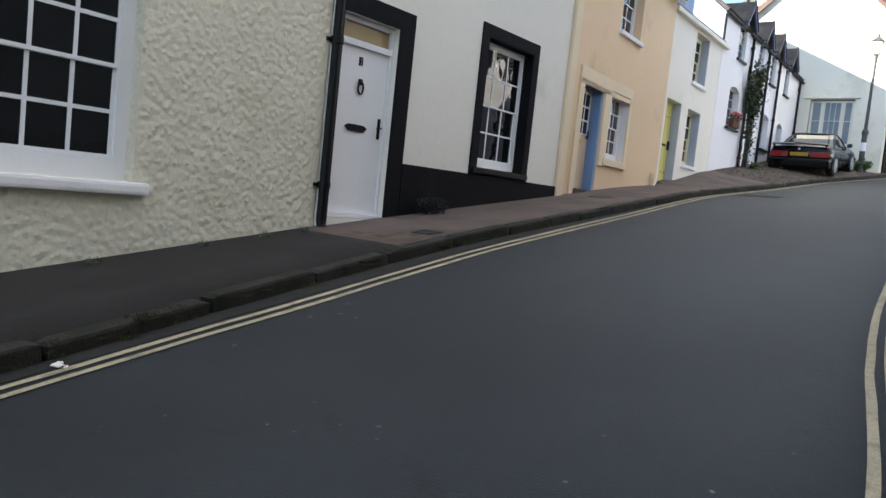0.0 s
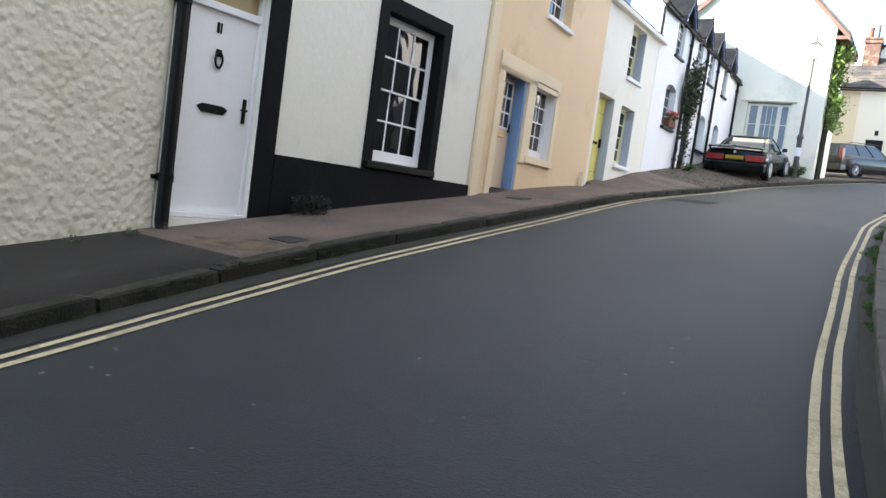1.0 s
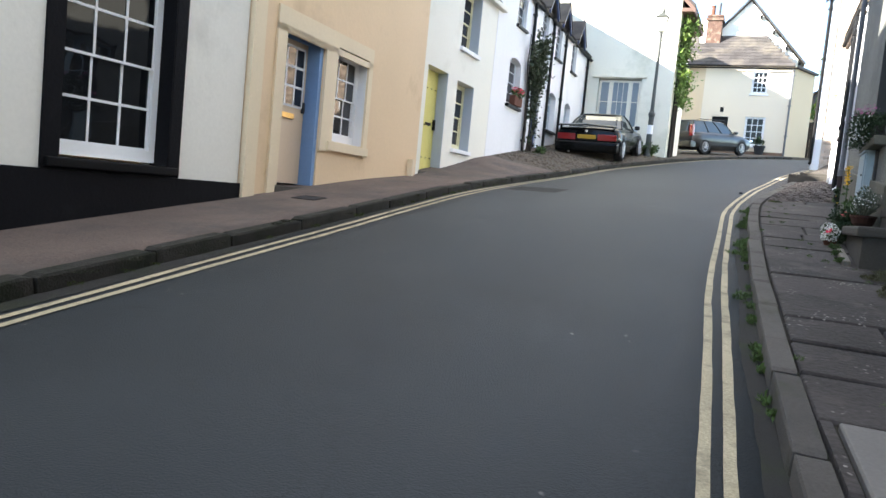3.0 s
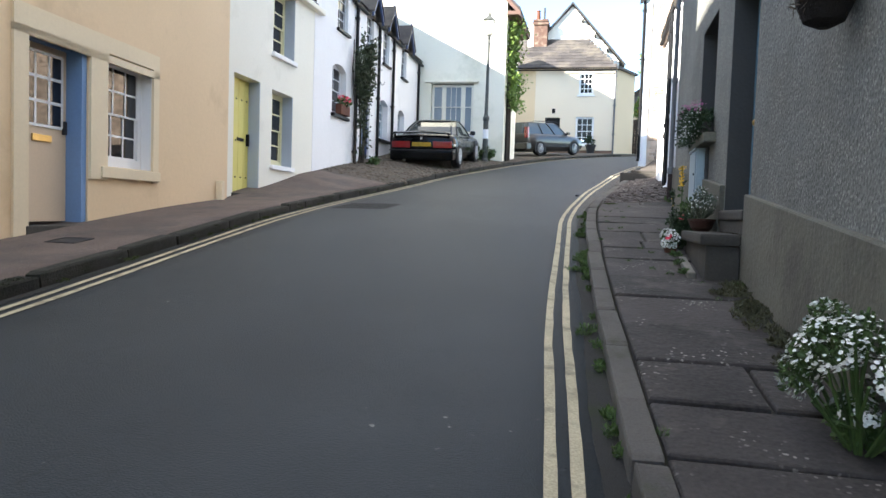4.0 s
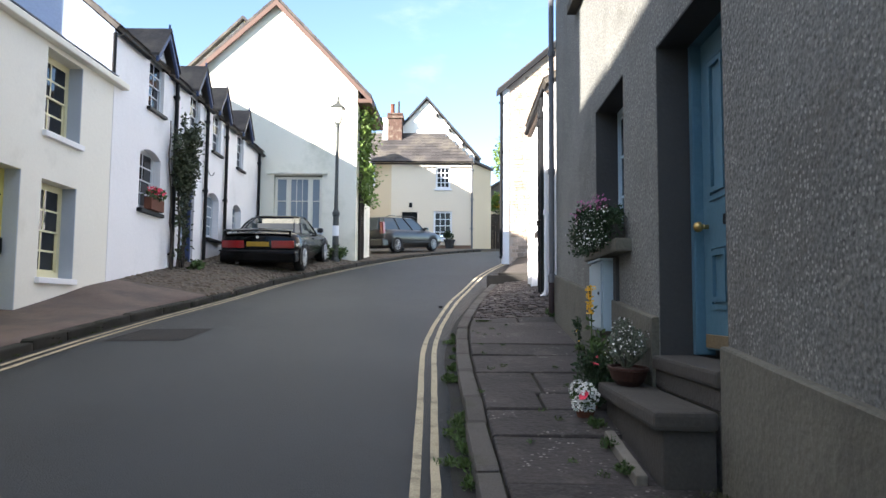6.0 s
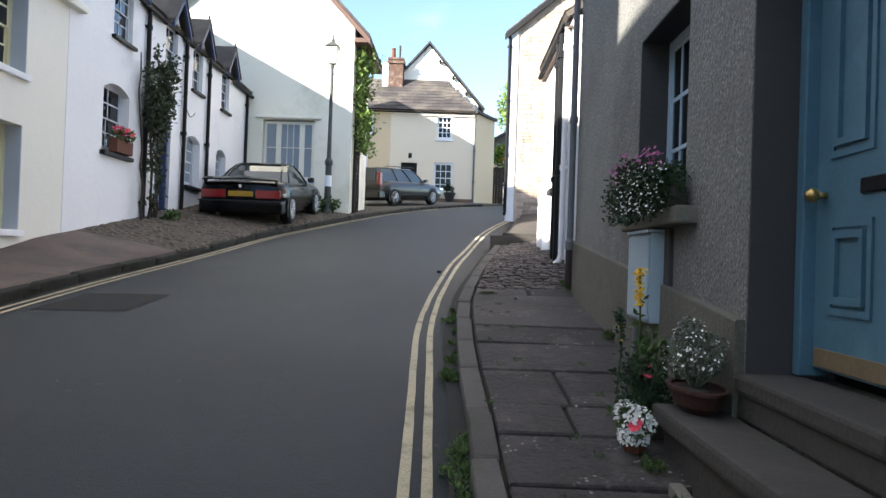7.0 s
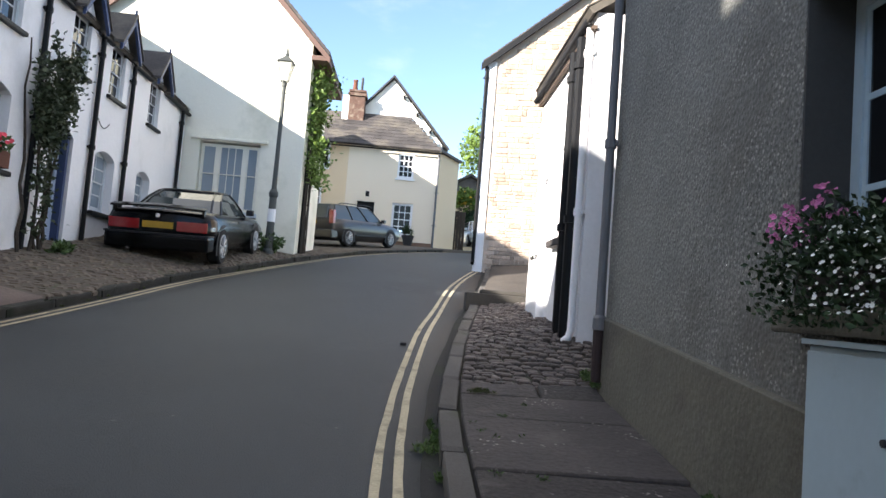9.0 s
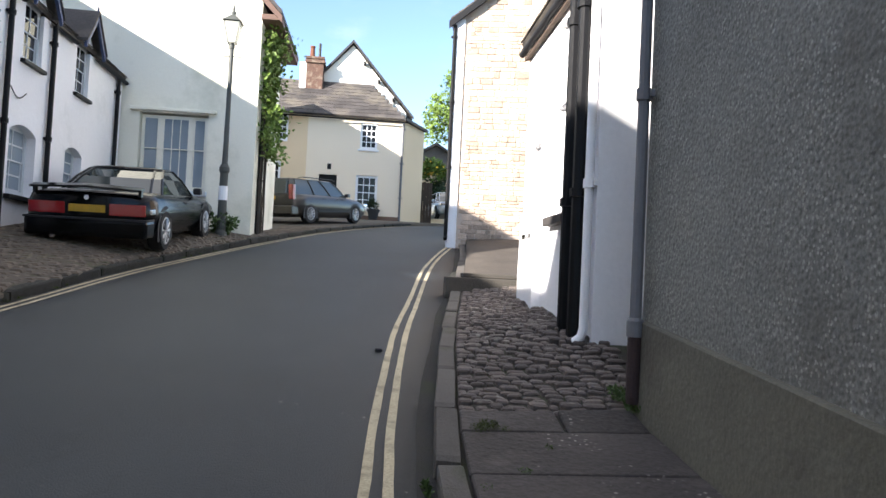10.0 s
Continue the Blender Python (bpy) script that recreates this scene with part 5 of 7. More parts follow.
def flower_mesh(name, spots, size, rnd, out, petals=7):
    """Small cupped flower heads, turned outwards."""
    verts, faces = [], []
    for p in spots:
        p = Vector(p)
        n = (out(p) + Vector((rnd.gauss(0, 0.35), rnd.gauss(0, 0.35), rnd.gauss(0.2, 0.35)))).normalized()
        a = n.orthogonal().normalized()
        b = n.cross(a)
        s = size * rnd.uniform(0.7, 1.3)
        k = len(verts)
        verts.append(p - n * s * 0.2)
        for i in range(petals * 2):
            t = math.pi * i / petals
            r = s * (1.0 if i % 2 == 0 else 0.88)
            verts.append(p + (a * math.cos(t) + b * math.sin(t)) * r + n * s * (0.18 if i % 2 == 0 else 0.0))
        for i in range(petals * 2):
            faces.append((k, k + 1 + i, k + 1 + (i + 1) % (petals * 2)))
    me = bpy.data.meshes.new(name)
    me.from_pydata([tuple(v) for v in verts], [], faces)
    return me


def in_ball(rnd, centre, r, shell=0.5):
    d = Vector((rnd.gauss(0, 1), rnd.gauss(0, 1), rnd.gauss(0, 1))).normalized() * (shell + (1 - shell) * rnd.random() ** 0.5)
    return Vector((centre[0] + d.x * r[0], centre[1] + d.y * r[1], centre[2] + d.z * r[2]))


def clump(name, at, r, label, category, leaf=LEAF, n=260, size=0.05, flowers=(), stems=8, seed=1, spread=0.62, blob=0.44, lobe_count=8):
    """A bushy plant: stems, foliage and any flowers as parts; r are its half sizes, at its foot."""
    rnd = random.Random(seed)
    t = thing(name, pose(*at), label, category)
    mid = Vector((0, 0, r[2]))
    outward = lambda p: (p - Vector((0, 0, r[2] * 0.4))).normalized()  # noqa: E731
    bm = bmesh.new()
    lobes = [in_ball(rnd, mid, (r[0] * spread, r[1] * spread, r[2] * spread * 0.9)) for _ in range(lobe_count)]
    for k in range(stems):
        e = in_ball(rnd, mid, (r[0] * 0.8, r[1] * 0.8, r[2] * 0.9), 0.7)
        e.z = max(e.z, r[2] * 0.3)
        base = Vector((e.x * 0.2, e.y * 0.2, 0))
        tube(bm, [base, (base + e) / 2 + Vector((rnd.gauss(0, 0.02), rnd.gauss(0, 0.02), 0.02)), e], 0.006, 5)
    part("stem", bm, leaf, t)["kind"] = "stuff"
    spots = []
    for _ in range(n):
        c = rnd.choice(lobes)
        p = in_ball(rnd, c, (r[0] * blob, r[1] * blob, r[2] * blob * 1.13), 0.35)
        p.z = max(p.z, 0.01)
        spots.append(p)
    part("foliage", leaf_mesh("foliage", spots, size, rnd, out=outward), leaf, t)
    for mat, count, fs, zmin, nm in flowers:
        fsp = []
        while len(fsp) < count:
            p = in_ball(rnd, rnd.choice(lobes), (r[0] * blob * 1.13, r[1] * blob * 1.13, r[2] * blob * 1.27), 0.85)
            if p.z > r[2] * zmin:
                fsp.append(p)
        part(nm, flower_mesh(nm, fsp, fs, rnd, outward), mat, t)
    return t


# ---- doorsteps, cabinet and flowers by the grey house ----
steps = thing("door_steps", pose(0.0, 0, 1.5), "two worn stone doorsteps below the blue door", "steps")
part("lower_tread", boxed(-0.07, 0.232, 10.74, 12.12, 0.20, 0.29, 0.022), STEP_STONE, steps, "worn stone tread with rounded nosing")
part("lower_riser", boxed(-0.02, 0.232, 10.78, 12.08, -0.14, 0.199, 0.01), STEP_STONE, steps)
part("upper_tread", boxed(0.215, 0.52, 10.72, 11.85, 0.40, 0.485, 0.02), STEP_STONE, steps, "worn upper tread")
part("upper_riser", boxed(0.235, 0.30, 10.725, 11.845, 0.291, 0.399, 0.008), STEP_STONE, steps)
edging = part("edging", boxed(-0.03, 0.03, -0.66, 0.10, -0.08, 0.035, 0.012), surface("pale_step_edging", (0.17, 0.155, 0.13), 0.9, 0.3, 3.0, 40.0, 0.2, 0.5, 30.0), steps, "pale worn edging stone")
edging.matrix_local = pose(-0.105, 11.5, rise_r(11.5) - 1.5 + 0.01, 6.6, 0, 0)

cab = thing("meter_cabinet", pose(0.215, 13.335, 2.09), "pale blue-grey metal meter cabinet on the house wall", "cabinet")
CAB = surface("pale_blue_metal", (0.36, 0.45, 0.50), 0.45, 0.06, 3.0, 30.0, 0.04, 0.05, 30.0, stain=(0.28, 0.34, 0.37), stain_scale=4.0, stain_at=0.68)
part("body", boxed(-0.055, 0.054, -0.26, 0.26, 0.0, 0.56, 0.008), CAB, cab)
part("door", boxed(-0.072, -0.057, -0.245, 0.245, 0.02, 0.54, 0.005), CAB, cab)
part("lid", slab_from(bmesh.new(), [(-0.08, -0.27), (0.054, -0.27), (0.054, 0.27), (-0.08, 0.27)], 0.562, 0.58), CAB, cab)
part("lock", tube(bmesh.new(), [(-0.072, -0.18, 0.30), (-0.082, -0.18, 0.30)], 0.012, 8), CAST_IRON, cab, "small dark lock")
part("conduit", tube(bmesh.new(), [(-0.02, 0.17, 0.0), (-0.02, 0.17, -0.20), (-0.03, 0.18, -0.36)], 0.025, 10), PIPE_GREY, cab, "grey conduit")
# thin plate on the wall, darker than the pebbledash around it
part("backing_board", boxed(0.025, 0.054, -0.36, -0.262, -0.02, 0.58, 0.004), REVEAL, cab, "thin dark upright plate on the wall beside the cabinet")

trough = thing("flower_trough", pose(0.20, 13.16, 2.787), "window trough of pink and white flowers on the stone sill", "flower box")
rnd = random.Random(5)
part("trough", boxed(-0.045, 0.05, -0.48, 0.55, 0.0, 0.11, 0.01), surface("dark_trough", (0.04, 0.035, 0.03), 0.8), trough)
part("soil", boxed(-0.035, 0.04, -0.46, 0.53, 0.111, 0.118), EARTH, trough)
spots = [Vector((rnd.gauss(-0.06, 0.10), rnd.gauss(0.0, 0.32), 0.12 + abs(rnd.gauss(0, 0.13)))) for _ in range(5200)]
spots += [Vector((rnd.gauss(-0.14, 0.05), rnd.gauss(0.0, 0.32), rnd.uniform(-0.08, 0.15))) for _ in range(1100)]
spots += [Vector((rnd.uniform(-0.22, 0.0), rnd.uniform(0.3, 0.66), rnd.uniform(-0.06, 0.16))) for _ in range(420)]
spots += [Vector((rnd.uniform(-0.17, 0.04), rnd.uniform(-0.53, -0.2), rnd.uniform(-0.02, 0.24))) for _ in range(900)]
spots = [p for p in spots if -0.54 < p.y < 0.60 and p.x > -0.21 and p.z < 0.34 - 0.22 * abs(p.y - 0.1) and noise.noise(p * 7) > -0.45]
lean = lambda p: Vector((-0.8, -0.35, 0.5))  # noqa: E731
part("foliage", leaf_mesh("foliage", spots, 0.0155, rnd, out=lean), LEAF_DARK, trough)
part("white_blossom", flower_mesh("white_blossom", [Vector((rnd.uniform(-0.22, -0.08), max(-0.52, rnd.gauss(-0.14, 0.26)), rnd.uniform(-0.04, 0.24))) for _ in range(300)], 0.0066, rnd, lean), PETAL_WHITE, trough, "small white daisies")
heads = [Vector((rnd.uniform(-0.17, 0.0), rnd.uniform(-0.25, 0.58), 0)) for _ in range(22)]
heads = [Vector((h.x, h.y, 0.36 - 0.22 * abs(h.y - 0.1) + rnd.uniform(-0.06, 0.05))) for h in heads]
pink = [h + Vector((rnd.gauss(0, 0.022), rnd.gauss(0, 0.022), rnd.gauss(0, 0.015))) for h in heads for _ in range(11)]
part("pink_blossom", flower_mesh("pink_blossom", pink, 0.0115, rnd, lean, 5), PETAL_PINK, trough, "pink pelargonium heads")


def pot(name, at, r, h, label, mat=TERRACOTTA):
    t = thing(name, pose(*at), label, "plant pot")
    part("pot_body", lathe(bmesh.new(), [(r * 0.7, 0), (r * 0.95, h * 0.8), (r * 1.08, h * 0.8), (r * 1.1, h), (r * 0.96, h), (r * 0.9, h * 0.86)], sides=18), mat, t, smooth=False)
    part("soil", lathe(bmesh.new(), [(r * 0.88, h * 0.84), (r * 0.5, h * 0.88)], sides=14), EARTH, t)
    return t


# terracotta darkened so that its colour carries the doorstep shadow
SHADED_CLAY = surface("shaded_clay", (0.046, 0.018, 0.012), 0.85, 0.35, 5.0, 40.0, 0.3, 0.4, 40.0)
planter = thing("planter", pose(0.09, 11.95, 1.79) @ Matrix.Diagonal((0.60, 1.12, 0.68, 1)), "oblong terracotta planter bowl on the doorstep, its shadow put into the colour", "plant pot")
part("bowl", lathe(bmesh.new(), [(0.11, 0.0), (0.16, 0.05), (0.19, 0.14), (0.175, 0.14), (0.15, 0.06)], sides=22), SHADED_CLAY, planter)
part("rim", lathe(bmesh.new(), [(0.19, 0.141), (0.205, 0.145), (0.205, 0.168), (0.18, 0.168), (0.178, 0.145)], sides=22), SHADED_CLAY, planter)
part("soil", lathe(bmesh.new(), [(0.172, 0.136), (0.02, 0.15)], sides=16), EARTH, planter)
clump("white_alyssum", (0.09, 11.98, 1.90), (0.15, 0.27, 0.155), "white-flowered alyssum filling the terracotta planter", "plant", LEAF_GREY, 1100, 0.012, [(PETAL_WHITE, 240, 0.006, 0.3, "blossom")], 30, 3)
pot("flower_pot", (-0.17, 12.02, 1.575), 0.07, 0.075, "small terracotta pot beside the doorstep")
clump("white_flower_bunch", (-0.18, 12.01, 1.60), (0.12, 0.13, 0.11), "round head of white and red flowers in a pot", "plant", LEAF, 200, 0.022, [(PETAL_WHITE, 760, 0.0085, 0.2, "white_blossom"), (PETAL_RED, 5, 0.030, 0.2, "red_blossom")], 6, 4)
clump("red_carnation", (-0.06, 12.26, 1.60), (0.16, 0.20, 0.22), "grey-green carnation with red blooms beside the step", "plant", LEAF_DARK, 1300, 0.016, [(PETAL_RED, 3, 0.032, 1.3, "red_blossom")], 16, 6)
yel = clump("yellow_loosestrife", (0.0, 12.50, 1.63), (0.14, 0.22, 0.25), "leafy loosestrife with a tall yellow flower spike", "plant", LEAF, 700, 0.022, [], 10, 8)
rnd = random.Random(12)
for x, y, h in ((-0.05, 0.02, 0.80), (-0.12, 0.14, 0.58)):
    part("flower_spike", tube(bmesh.new(), [(x, y, 0.1), (x + 0.015, y - 0.01, h * 0.6), (x, y - 0.03, h)], 0.005, 5), LEAF, yel)
    stem_leaves = [Vector((x + rnd.gauss(0.008, 0.012), y - 0.02 + rnd.gauss(0, 0.012), 0.2 + (h - (0.36 if h > 0.6 else 0.2)) * rnd.random())) for _ in range(60)]
    stem_leaves += [Vector((x + rnd.gauss(0, 0.01), y - 0.03 + rnd.gauss(0, 0.01), h - 0.12 * rnd.random())) for _ in range(0 if h > 0.6 else 30)]
    part("stem_leaf_sprays", leaf_mesh("stem_leaf_sprays", stem_leaves, 0.018, rnd, 2.2), LEAF if h > 0.6 else LEAF_DARK, yel)["kind"] = "stuff"
    sp = [Vector((x + rnd.gauss(0, 0.012), y - 0.025 + rnd.gauss(0, 0.012), h - 0.20 * rnd.random())) for _ in range(110 if h > 0.6 else 2)]
    part("blossom", flower_mesh("blossom", sp, 0.009, rnd, lambda p: Vector((-0.5, -0.5, 0.4)), 5), PETAL_YELLOW, yel)["kind"] = "stuff"
fever = clump("feverfew_bush", (0.14, 7.74, 1.06), (0.28, 0.50, 0.29), "bushy feverfew covered in small white daisies by the wall", "plant", LEAF, 3800, 0.016, [(PETAL_WHITE, 1900, 0.0086, 0.35, "blossom")], 44, 9, 0.85, 0.27, 15)

basket = thing("hanging_basket", pose(0.135, 8.52, 2.915), "dark coir hanging basket with drooping strap-leaved plant", "hanging basket")
COIR = surface("dark_coir", (0.014, 0.010, 0.008), 0.95, 0.4, 6.0, 70.0, 0.4, 0.8, 90.0)
part("bowl", lathe(bmesh.new(), [(0.03, -0.115), (0.09, -0.085), (0.125, 0.0), (0.135, 0.06), (0.115, 0.06)], sides=18), COIR, basket)
rnd = random.Random(3)
part("dry_foliage", leaf_mesh("dry_foliage", [in_ball(rnd, (0, 0, 0.03), (0.14, 0.19, 0.09), 0.3) for _ in range(420)], 0.010, rnd, 5.0), LEAF_DRY, basket)
STRAP = leaf_mat("grey_green_strap_leaf", (0.045, 0.058, 0.034))
for k in range(15):
    q, reach, lift = 2 * math.pi * k / 15 + rnd.uniform(-0.2, 0.2), rnd.uniform(0.14, 0.27), rnd.uniform(0.06, 0.30)
    if math.cos(q) > 0.2:
        reach *= 0.45
    rows = []
    bm = bmesh.new()
    for n in range(8):
        f = n / 7
        c = Vector((reach * f * math.cos(q), reach * f * math.sin(q), 0.06 + lift * f * (1.6 - 1.9 * f)))
        side = Vector((-math.sin(q), math.cos(q), 0.0)) * 0.012 * (1.0 - 0.85 * f * f)
        rows.append([bm.verts.new(p) for p in (c - side, c - Vector((0, 0, 0.004)), c + side)])
    for r0, r1 in zip(rows, rows[1:]):
        for m in range(2):
            bm.faces.new((r0[m], r0[m + 1], r1[m + 1], r1[m]))
    part("strap_leaf", bm, STRAP, basket)
bm = bmesh.new()
for a in range(3):
    q = 2 * math.pi * a / 3
    tube(bm, [(0.125 * math.cos(q), 0.125 * math.sin(q), 0.05), (0, 0, 0.5)], 0.004, 5)
part("chain", bm, CAST_IRON, basket)
part("bracket", tube(bmesh.new(), [(0.0, 0, 0.5), (0.0, 0, 0.55), (0.150, 0, 0.55), (0.150, 0, 0.35)], 0.010, 6), CAST_IRON, basket, "black iron wall bracket")

# shrub against the black plinth
clump("small_shrub", (-5.86, 6.62, 1.02), (0.16, 0.30, 0.12), "low dark shrub against the black plinth", "shrub", leaf_mat("black_green_leaf", (0.018, 0.021, 0.021)), 1300, 0.016, [], 8, 14)

# ---- cottage row plants ----
climber = thing("climbing_rose", pose(-6.58, 21.02, 2.85), "climbing rose trained up the white cottage wall", "climber")
rnd = random.Random(21)
bm = bmesh.new()
stem_pts = []
for k in range(5):
    x0 = rnd.uniform(-0.15, 0.5)
    pts = [Vector((0.10 + rnd.uniform(0, 0.05), x0 + rnd.gauss(0, 0.05) + 0.02 * j * (k - 2), 0.0 + 0.32 * j)) for j in range(10)]
    stem_pts += pts
    tube(bm, pts, 0.028, 6, r_end=0.010)
part("trunk", bm, BARK, climber, "dark twisted stems")
spots = []
for _ in range(4600):
    z = rnd.uniform(1.65, 3.18) if rnd.random() < 0.82 else rnd.uniform(0.3, 2.2)
    w = 0.20 + 0.45 * max(0, min(1, (z - 1.5) / 0.9))
    y0 = 0.25 + 0.25 * max(0, (z - 1.6) / 1.6)
    spots.append(Vector((0.10 + abs(rnd.gauss(0, 0.10)), y0 + rnd.uniform(-w, w) * rnd.uniform(0.4, 1), z + rnd.gauss(0, 0.05))))
spots = [p for p in spots if noise.noise(p * 2.3) > -0.28]
part("foliage", leaf_mesh("foliage", spots, 0.052, rnd, 1.5), leaf_mat("olive_rose_leaf", (0.045, 0.060, 0.028)), climber)
clump("doorway_bush", (-6.25, 21.7, 2.88), (0.16, 0.28, 0.12), "small green bush at the cottage door", "shrub", LEAF, 220, 0.05, [], 6, 22)
fb = thing("window_flower_pot", pose(-6.52, 20.20, 3.955), "terracotta trough of red geraniums on the cottage sill", "flower box")
part("trough", boxed(-0.07, 0.07, -0.26, 0.30, 0.0, 0.22, 0.012), TERRACOTTA, fb)
rnd = random.Random(8)
part("foliage", leaf_mesh("foliage", [in_ball(rnd, (0, 0.02, 0.28), (0.12, 0.30, 0.12), 0.2) for _ in range(160)], 0.05, rnd), LEAF, fb)
part("red_blossom", flower_mesh("red_blossom", [in_ball(rnd, (0.03, 0.02, 0.36), (0.12, 0.30, 0.10), 0.5) for _ in range(34)], 0.030, rnd, lambda p: Vector((0.6, -0.5, 0.4))), PETAL_RED, fb)
ivy = thing("wall_creeper", pose(-3.95, 28.4, 5.4), "bright green creeper hanging on the gabled house corner", "climber")
rnd = random.Random(31)
bm = bmesh.new()
for k in range(4):
    tube(bm, [Vector((0.05, 0.1 + 0.25 * k + rnd.gauss(0, 0.05), -1.8 + 0.6 * j)) for j in range(8)], 0.02, 5)
part("stem_network", bm, BARK, ivy)["kind"] = "stuff"
spots = []
for _ in range(1900):
    z = rnd.uniform(0.0, 2.85)
    b = 0.28 + 0.10 * math.sin(z * 3.1) + 0.14 * math.sin(z * 7.3 + 1)
    spots.append(Vector((abs(rnd.gauss(0.05, 0.5 * b)), rnd.uniform(-0.1, 1.6), z + rnd.gauss(0, 0.08))))
part("foliage", leaf_mesh("foliage", spots, 0.085, rnd, 1.4), LEAF_BRIGHT, ivy)
clump("kerb_shrub", (-4.40, 27.45, left_pave_z(-4.4, 27.4)), (0.36, 0.34, 0.24), "green weeds and shrub round the lamp post foot", "shrub", LEAF, 420, 0.06, [], 8, 33)

# ---- street lamp ----
lamp = thing("street_lamp", pose(-4.42, 27.30, 3.46) @ Matrix.Scale(0.953, 4), "dark green cast-iron street lamp with a glazed lantern", "street lamp")
POST = surface("dark_green_iron", (0.06, 0.065, 0.06), 0.55, 0.2, 3.0, 40.0, 0.1, 0.15, 30.0)
part("base", lathe(bmesh.new(), [(0.13, 0), (0.13, 0.10), (0.095, 0.16), (0.085, 1.35), (0.11, 1.40), (0.11, 1.47), (0.07, 1.55)]), POST, lamp)
part("post", lathe(bmesh.new(), [(0.062, 1.54), (0.050, 2.6), (0.045, 4.0), (0.06, 4.02), (0.06, 4.08), (0.03, 4.15)]), POST, lamp)
part("ladder_bar", tube(bmesh.new(), [(-0.22, 0, 3.85), (0.22, 0, 3.85)], 0.012, 6), POST, lamp)
bm = bmesh.new()
lo = [(-0.08, -0.08), (0.08, -0.08), (0.08, 0.08), (-0.08, 0.08)]
hi = [(a * 2.05, b * 2.05) for a, b in lo]
for (xa, ya), (xb, yb) in zip(lo, hi):
    tube(bm, [(xa, ya, 4.13), (xb, yb, 4.58)], 0.010, 5)
for k in range(4):
    tube(bm, [(*hi[k], 4.58), (*hi[(k + 1) % 4], 4.58)], 0.012, 5)
    tube(bm, [(*lo[k], 4.13), (*lo[(k + 1) % 4], 4.13)], 0.012, 5)
lan = part("lantern", bm, POST, lamp)
LANTERN = bpy.data.materials.new("lantern_glass")
LANTERN.use_nodes = True
lb = LANTERN.node_tree.nodes["Principled BSDF"]
lb.inputs["Base Color"].default_value, lb.inputs["Roughness"].default_value, lb.inputs["Transmission Weight"].default_value = (0.92, 0.92, 0.86, 1), 0.25, 0.7
for k in range(4):
    bm = bmesh.new()
    a, b, c, d = lo[k], lo[(k + 1) % 4], hi[(k + 1) % 4], hi[k]
    vs = [bm.verts.new((*a, 4.14)), bm.verts.new((*b, 4.14)), bm.verts.new((*c, 4.57)), bm.verts.new((*d, 4.57))]
    f = bm.faces.new(vs)
    bmesh.ops.solidify(bm, geom=[f], thickness=0.006)
    part("lantern_pane", bm, LANTERN, lan)
bm = bmesh.new()
apex = bm.verts.new((0, 0, 4.78))
rim = [bm.verts.new((a * 1.2, b * 1.2, 4.585)) for a, b in hi]
for k in range(4):
    bm.faces.new((rim[k], rim[(k + 1) % 4], apex))
bm.faces.new(list(reversed(rim)))
part("lantern_roof", bm, POST, lamp)
part("finial", lathe(bmesh.new(), [(0.045, 4.74), (0.05, 4.80), (0.02, 4.84), (0.028, 4.88), (0.006, 4.98)], sides=10), POST, lamp)
bm = tube(bmesh.new(), [(0, 0, 0.78), (0, 0, 1.08)], 0.094, 12)
part("notice", bm, WHITE_WOOD, lamp, "white notice wrapped round the post")


# ---- cars ----
TYRE = surface("tyre_rubber", (0.012, 0.012, 0.013), 0.85, 0.2, 4.0, 60.0, 0.2, 0.2, 60.0)
ALLOY = surface("alloy_wheel", (0.36, 0.37, 0.38), 0.3, 0.1, 4.0, 40.0, 0.05, 0.0, 1.0, metal=0.9)
TAIL = surface("tail_light_red", (0.24, 0.008, 0.010), 0.15, 0.1, 6.0, 60.0, 0.05, 0.0, 1.0, spec=0.6, coat=0.6)
CHROME = surface("bright_trim", (0.6, 0.6, 0.62), 0.2, 0.05, 4.0, 40.0, 0.03, 0.0, 1.0, metal=1.0)
PLATE_Y = surface("yellow_plate", (0.40, 0.24, 0.02), 0.4, 0.05, 4.0, 40.0, 0.03, 0.0, 1.0)
CAR_GLASS = glass_mat("car_glass", (0.045, 0.055, 0.055), 0.03)
PLASTIC = surface("black_plastic", (0.012, 0.012, 0.014), 0.6, 0.1, 4.0, 60.0, 0.1, 0.1, 60.0)


def car_paint(name, col):
    return surface(name, col, 0.32, 0.05, 1.0, 200.0, 0.06, 0.0, 1.0, metal=0.2, coat=0.25)


def loft(rings, closed_ends=True):
    bm = bmesh.new()
    rs = [[bm.verts.new(p) for p in ring] for ring in rings]
    n = len(rs[0])
    for a, b in zip(rs, rs[1:]):
        for k in range(n):
            bm.faces.new((a[k], a[(k + 1) % n], b[(k + 1) % n], b[k]))
    if closed_ends:
        bm.faces.new(rs[0])
        bm.faces.new(list(reversed(rs[-1])))
    return bm


def body_ring(x, zl, zd, hw, crown=0.02, tuck=0.90):
    h = zd - zl
    half = [(0.0, zl), (hw * 0.82, zl), (hw * tuck, zl + 0.04), (hw * 0.975, zl + h * 0.30), (hw, zl + h * 0.55), (hw * 0.985, zl + h * 0.78), (hw * 0.93, zd - 0.035), (hw * 0.84, zd), (hw * 0.4, zd + crown)]
    right = [(x, -y, z) for y, z in half]
    left = [(x, y, z) for y, z in reversed(half[1:])]
    return right + [(x, 0, zd + crown * 1.15)] + left


